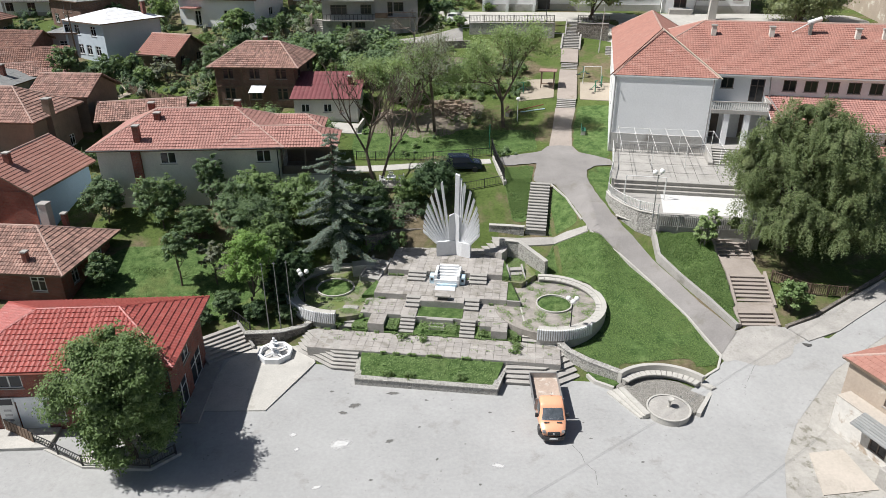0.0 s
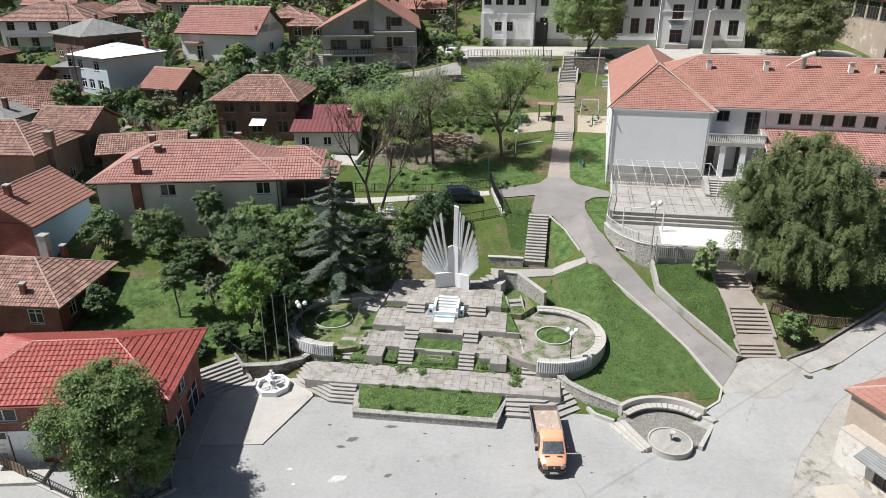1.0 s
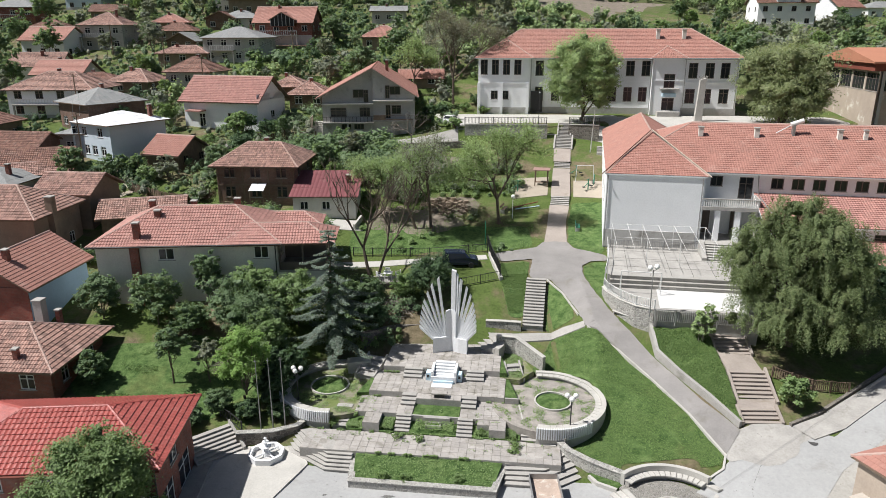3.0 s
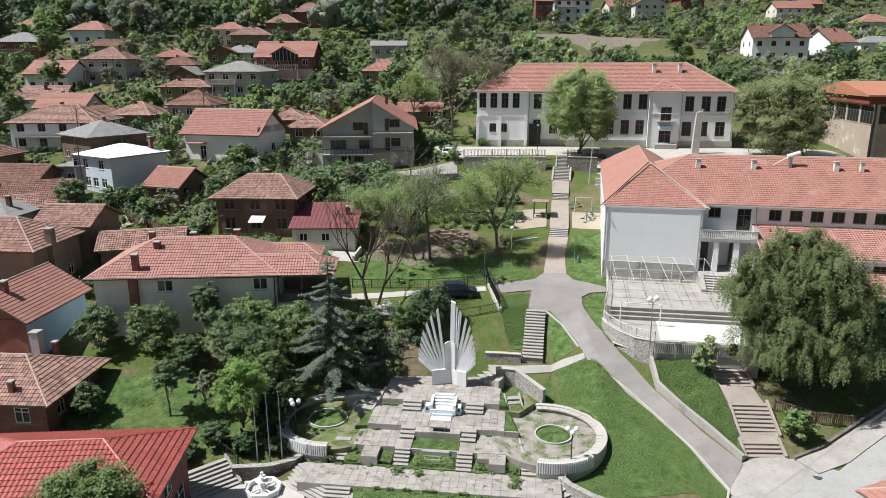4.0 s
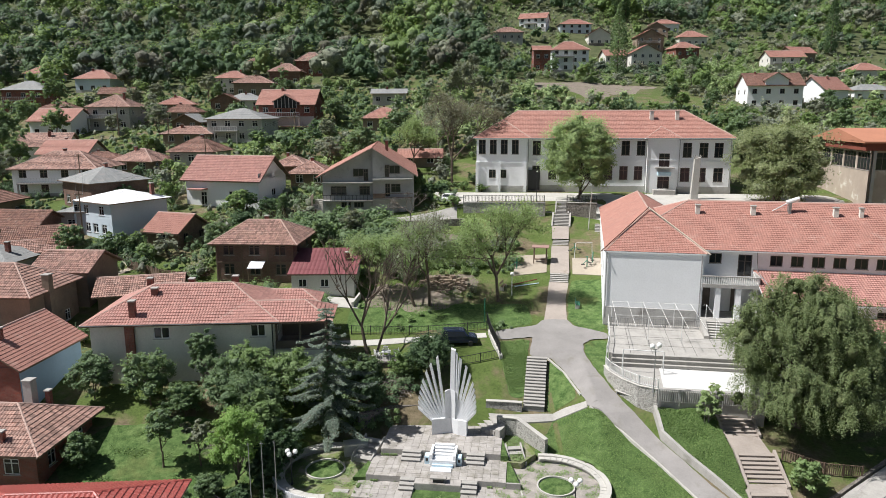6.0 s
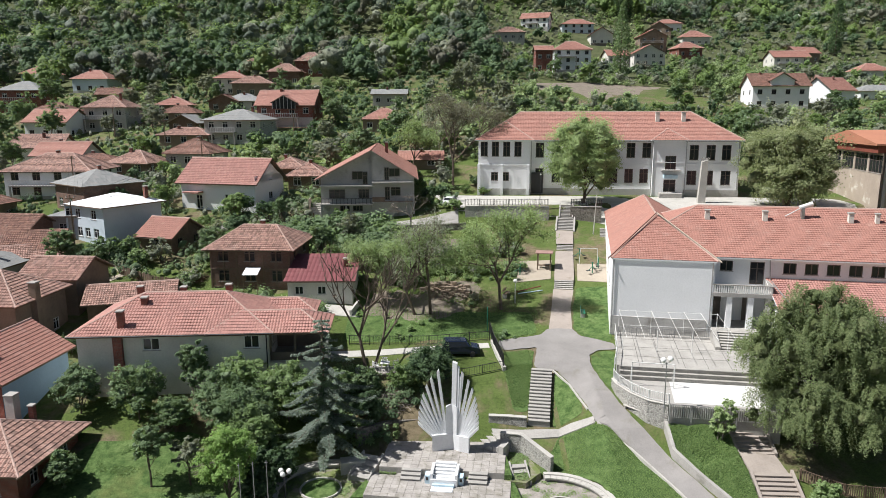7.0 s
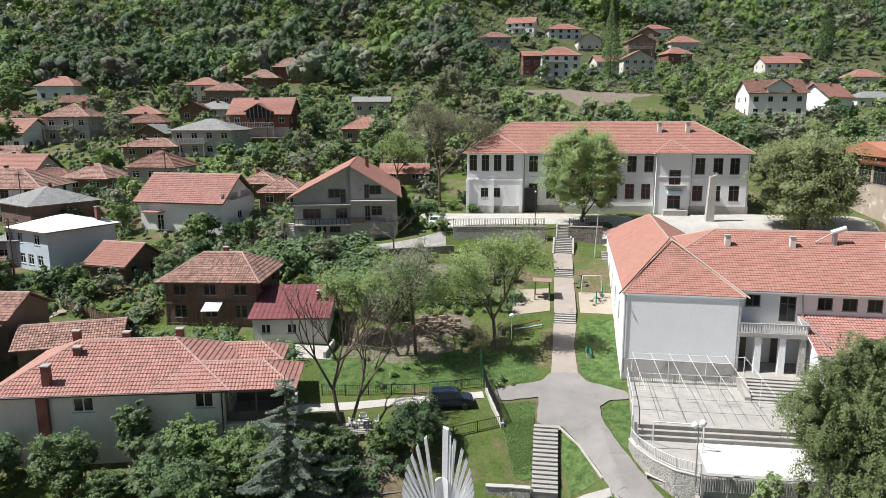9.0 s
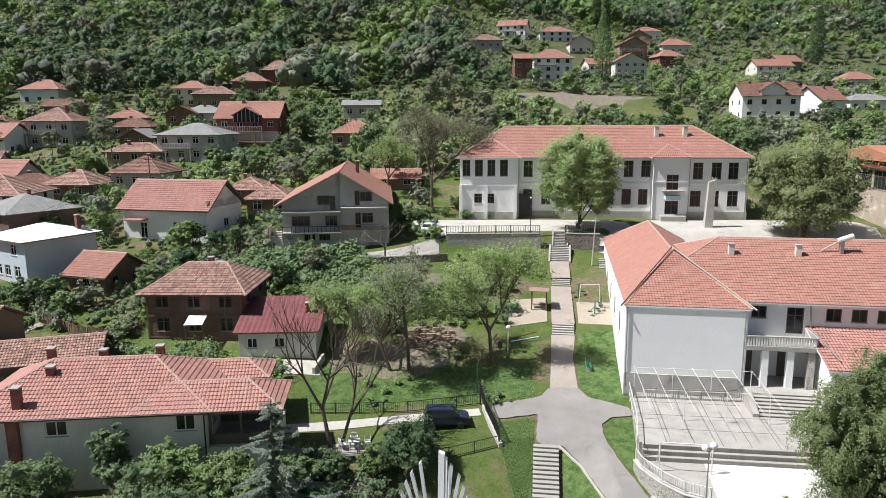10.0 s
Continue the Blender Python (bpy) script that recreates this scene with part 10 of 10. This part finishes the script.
soil_patch(-3.2, 80.6, 6.0, 3.6, 1, "bare dug earth on the slope")
soil_patch(1.5, 84.6, 3.6, 2.4, 2, "bare dug earth round the rubble")
soil_patch(0.6, 97.2, 6.8, 1.9, 3, "dry tilled garden terrace")
drape("dry_field", M["soil"], [28 + 2 * i for i in range(28)], [200 + 2 * i for i in range(34)], lambda x, y: abs(y - 228 - 0.12 * (x - 50)) < 15 * (1 - ((x - 56) / 27) ** 2) ** 0.5 + 4 * noise.noise((x * 0.1, y * 0.1, 0)) if abs(x - 56) < 26 else False, 0.06, label="pale dry field above the school")
low_wall("wall", [(-26, 101.6), (-8, 101.8), (4.0, 102.6)], None, [0.9, 0.9, 1.0], 0.4, "dark_and_shaded_stone", None, "dark dry-stone wall along the lane")
ribbon("path", M["concrete"], [(-36, 102.6), (-8, 102.8), (3, 104.2)], [(-36, 105.2), (-8, 105.0), (3, 106.6)], 0.05, 0.2, label="pale village lane before the houses")
ribbon("path", M["sand"], [(-44, 84.0), (-40, 88.5), (-46, 96)], [(-42.6, 83.4), (-38.6, 88.9), (-44.6, 96.4)], 0.05, 0.1, label="sandy foot track between gardens")
low_wall("wall", [(-9.8, 77.6), (-9.2, 80.2)], None, 0.7, 0.25, "pale", None, "pale low wall of the shed yard")

def board_fence(line, h, label):
    """Weathered boards nailed on posts along a line on the ground."""
    ob = thing("board_fence", 0, 0, 0, 0, label, "fence", "garden fences")
    for p, q in zip(line, line[1:]):
        L = math.hypot(q[0] - p[0], q[1] - p[1])
        a = math.degrees(math.atan2(q[1] - p[1], q[0] - p[0]))
        n = max(2, int(L / 0.32))
        me = Build().box(-0.13, 0.13, -0.02, 0.02, -0.2, h).mesh("board", M["wood"])
        for i in range(n):
            t = (i + 0.5) / n
            x, y = p[0] + (q[0] - p[0]) * t, p[1] + (q[1] - p[1]) * t
            child("board", me, ob, pose(x, y, ground_z(x, y) + random.uniform(-0.1, 0.08), random.uniform(-3, 3), random.uniform(-3, 3), a))
    return ob


board_fence([(-40.2, 88.6), (-34.8, 85.6), (-30.6, 84.6)], 1.1, "sagging grey board fence round a garden")
board_fence([(-29.6, 91.4), (-24.6, 93.8), (-18.0, 94.4)], 1.0, "grey board fence behind the derelict house")
board_fence([(-52.0, 88.0), (-47.6, 86.2), (-46.0, 83.2)], 1.2, "leaning grey board fence by the foot track")
board_fence([(-31.5, 106.3), (-24.0, 106.6), (-18.6, 106.8)], 1.1, "dark board fence along the lane")
pile("firewood_heap", -50.5, 94.2, 160, 2.2, 1.1, M["wood"], "heap of grey firewood and old boards", 1.0, 7)
pile("firewood_heap", -30.4, 86.8, 120, 1.5, 0.9, M["wood"], "heap of grey poles beside the brick house", 1.1, 8)
pile("rubble_heap", -46.6, 91.0, 90, 1.6, 0.6, M["rust"], "heap of old roof tiles by the yard", 0, 9)
for x, y, w, d, rz, lab in ((-51.5, 89.6, 6.5, 4.6, 24, "collapsing shed with a weathered tile roof"), (-56.5, 88.0, 5.6, 4.4, 8, "old shed with a rusty tile roof"), (-26.4, 91.8, 4.2, 3.2, -14, "low timber shed with a tile roof"), (-47.0, 105.6, 4.6, 3.6, 10, "dark lean-to shed between houses")):
    simple(x, y, w, d, 2.0, "gx", 0.5, "wood", "tile_old", lab, 1, 1, rz, "frame_dark", False, 0.4)

# tall stele before the school
ob = thing("stele", 40.4, 109.0, 17.1, -7.5, "tall tapered pale concrete stele before the school", "stele")
b = Build()
lo = [(-0.62, -0.5, -0.3), (0.5, -0.5, -0.3), (0.5, 0.5, -0.3), (-0.62, 0.5, -0.3)]
hi = [(-0.3, -0.4, 6.1), (0.6, -0.4, 6.4), (0.6, 0.4, 6.4), (-0.3, 0.4, 6.1)]
for j in range(4):
    m = (j + 1) % 4
    b.quad([lo[j], lo[m], hi[m], hi[j]])
b.quad(hi).part("shaft", M["pale"], ob)
for i in range(7):
    Build().bar((-0.25 + i * 0.14, 0, 6.1), (-0.45 + i * 0.21, 0, 6.65 + 0.1 * (i % 2)), 0.06, 5).part("crown_ray", M["concrete"], ob)


# service poles and wires
def service_pole(x, y, h, label):
    ob = thing("utility_pole", x, y, ground_z(x, y), 0, label, "pole", "utility poles")
    Build().bar((0, 0, -0.3), (0, 0, h), 0.12, 8, 0.08).part("post", M["wood"], ob)
    Build().box(-0.6, 0.6, -0.05, 0.05, h - 0.5, h - 0.4).part("crossarm", M["wood"], ob)
    for s in (-0.5, 0, 0.5):
        Build().bar((s, 0, h - 0.4), (s, 0, h - 0.25), 0.04, 6).part("insulator", M["frame_white"], ob)
    return ob


POLES = [(-48.7, 94.9, 8.0), (-60, 118, 8.0), (-42, 128, 8.0), (-30, 150, 8.0), (-56, 148, 8.0), (-74, 165, 8.0)]
for x, y, h in POLES:
    service_pole(x, y, h, "weathered timber utility pole with cross arm")
for (a, b2) in ((0, 1), (1, 4), (2, 3), (0, 2), (4, 5)):
    ob = thing("overhead_cable", 0, 0, 0, 0, "thin dark overhead cables between poles", "cable")
    for k in (-0.5, 0.5):
        p = Vector((POLES[a][0] + k, POLES[a][1], ground_z(*POLES[a][:2]) + POLES[a][2] - 0.25))
        q = Vector((POLES[b2][0] + k, POLES[b2][1], ground_z(*POLES[b2][:2]) + POLES[b2][2] - 0.25))
        Build().tube([p.lerp(q, i / 10) - Vector((0, 0, 1.2 * 4 * (i / 10) * (1 - i / 10))) for i in range(11)], 0.018).part("wire", M["dark"], ob)


ob = thing("overhead_cable", 0, 0, 0, 0, "pair of thin dark cables across the square", "cable")
for k in (0.0, 0.16):
    p, q = Vector((-26.0 + k, 2.0, 8.0)), Vector((40.0 + k, 49.8, 8.0))
    Build().tube([p.lerp(q, i / 14) - Vector((0, 0, 1.0 * 4 * (i / 14) * (1 - i / 14))) for i in range(15)], 0.007).part("wire", M["metal"], ob)


# small house below the hall, under the weeping tree
def corner_house():
    ob = thing("house", 42.0, 62.0, ground_z(42, 60) - 0.5, -12, "low stone house with a red tile roof and white balcony", "house", "village houses")
    walls_on(ob, -4.5, 6, 0, 8, 4.2, "greywall", front=[(3.0, 1.0, 1.2, 1.3), (7.0, 1.0, 1.2, 1.3)], left=[(3, 1.0, 1.1, 1.3)], frame="frame_dark")
    roof_on(ob, -4.5, 6, 0, 8, 4.2, "hip", 0.45, "tile_new", 0.7)
    Build().box(-4.5, 2.0, -1.3, -0.003, 2.3, 2.5).part("balcony", M["concrete"], ob)
    for i in range(26):
        Build().box(-4.4 + i * 0.245, -4.3 + i * 0.245, -1.28, -1.2, 2.5, 3.2).part("baluster", M["whitepaint"], ob)
    return ob


corner_house()
railing("fence", [(27.0, 50.6), (29.6, 49.2), (32.4, 48.9)], 0.05, 1.0, "wood", 0.16, 0.04, 1.6, "dark weathered picket fence beside the street steps", "fence")


# ---- grass and weeds ----
def tufts(name, seed, n, place, size, mat, label):
    """Short upright blades and leaves scattered over turf."""
    rg = np.random.default_rng(seed)
    c = []
    while len(c) < n:
        p = place(rg)
        if p is not None:
            c.append(p)
    c = np.array(c)
    ob = new(name, leaf_mesh(name, c, rg.uniform(0.5, 1.4, len(c)) * size, M[mat], rg, -0.8, 0.3, facing=np.tile((-0.35, -0.2, 1.0), (len(c), 1)), keep=0.65))
    return tagged(ob, label, "grass", "", "stuff")


def on_lawn(rg):
    x, y = rg.uniform(8.5, 21.5), rg.uniform(42.3, 60)
    v = noise.noise((x * 0.5, y * 0.5, 1))
    if v < rg.uniform(-0.6, 0.5):
        return None
    r = math.hypot(x - AX - 8.6, y - AY + 0.2)
    if not lawn_inside(x, y) or r < 5.0:
        return None
    return (x, y, ground_z(x, y) + 0.04)


tufts("grass", 1, 26000, on_lawn, 0.075, "blade", "short green lawn grass with darker tufts")


def on_slope(rg):
    k = rg.integers(0, 4)
    if k == 0:
        x, y = rg.uniform(4.5, 9), rg.uniform(62, 70)
        if not steps_lawn(x, y) or noise.noise((x * 0.7, y * 0.7, 3)) < rg.uniform(-0.7, 0.6):
            return None
    elif k == 1:
        x, y = rg.uniform(18.6, 23.5), rg.uniform(46, 56)
        if not bank_inside(x, y) or noise.noise((x * 0.9, y * 0.9, 4)) < rg.uniform(-0.8, 0.3):
            return None
        return (x, y, ground_z(x, y) + bank_lift(x, y) + rg.uniform(0, 0.14))
    elif k == 2:
        x, y = rg.uniform(-12, 12), rg.uniform(71.8, 101)
        if x > 11.2 or noise.noise((x * 0.35, y * 0.35, 8)) < rg.uniform(-0.2, 0.3):
            return None
    else:
        x, y = rg.uniform(-28, -13), rg.uniform(49.5, 58)
        if noise.noise((x * 0.6, y * 0.6, 9)) < rg.uniform(0.15, 0.7):
            return None
    return (x, y, ground_z(x, y) + 0.05)


tufts("grass", 2, 42000, on_slope, 0.1, "blade", "rough green grass and weeds on the slopes")


def on_beds(rg):
    k = rg.integers(0, 14)
    box = ((4.9, 6.6, 3.9, 8.4, 2.3), (-6.4, -6.2, -2.7, 0.6, 1.72), (3.2, 6.2, -2.5, -2.3, 1.6), (-5.5, 5.2, 0.35, 0.5, 1.78), (-5.4, 4.8, 3.7, 3.86, 2.3), (-5.0, 5.0, -6.4, -6.25, 0.93), (-4.9, 4.8, -8.7, -6.3, 0.5), (-6.9, -4.4, -3.5, -2.7, 1.2), (-4.3, -3.2, -3.5, -1.6, 1.3), (-1.5, 1.5, -3.5, 0.5, 1.4), (3.2, 6.3, -3.5, -2.4, 1.2), (-9.5, 9.4, -3.75, -3.55, 0.98), (-9.0, 9.0, -5.3, -4.0, 0.97), (-6.3, 6.3, -2.0, 0.3, 1.76))[k]
    k -= 6
    u, v = rg.uniform(box[0], box[1]), rg.uniform(box[2], box[3])
    if (k == 5 or -6 < k < 0) and noise.noise((u * 1.3, v * 1.3, k)) < 0.08:
        return None
    if k > 5 and noise.noise((u * 1.1, v * 1.6, k)) < 0.36:
        return None
    x, y, _, _ = T(u, v)
    return (x, y, box[4] + (0.16 * (v + 8.8) - 0.1 if k == 0 else 0) + rg.uniform(-0.05, 0.12))


tufts("weeds", 3, 16000, on_beds, 0.085, "leaf_b", "fresh weeds and grass in the terrace beds")


def on_rings(rg):
    s = 1 if rg.uniform() < 0.4 else -1
    a, r = rg.uniform(0, 6.28), 4.2 * math.sqrt(rg.uniform())
    if noise.noise((r * math.cos(a) * 1.1 + 9 * s, r * math.sin(a) * 1.1, 4)) < rg.uniform(-0.1, 0.45):
        return None
    u, v = (8.6, 0.9) if s > 0 else (-8.9, 1.3)
    x, y, _, _ = T(u + r * math.cos(a), v + r * math.sin(a))
    return (x, y, 1.82 if s > 0 else 1.74)


tufts("weeds", 4, 13000, on_rings, 0.065, "leaf_b", "scattered weeds on the pebble circles")
for i, (u, v) in enumerate(((3.6, -3.0), (4.4, -3.2), (5.5, -3.1), (6.1, -3.9), (6.3, -4.4), (-2.7, -4.2), (-1.0, -4.3), (6.2, -5.2), (7.9, 5.2), (9.2, 5.0), (-8.0, -3.2), (-5.5, -3.1), (-1.4, -8.6), (-2.9, -8.5), (2.4, -8.3))):
    x, y, _, _ = T(u, v)
    z = 0.95 if v < -3.6 else 1.1
    broad_tree(200 + i, x, y, 0.42 if v > -8 else 0.55, 0.5, 300, 0.07, "leaf_b", "clump of leafy weeds between the slabs", 0.02, 0.0, n=6, z=(z if v > -6 else 0.42), name="weed_clump", category="weeds", group="weed clumps", low=-0.5)
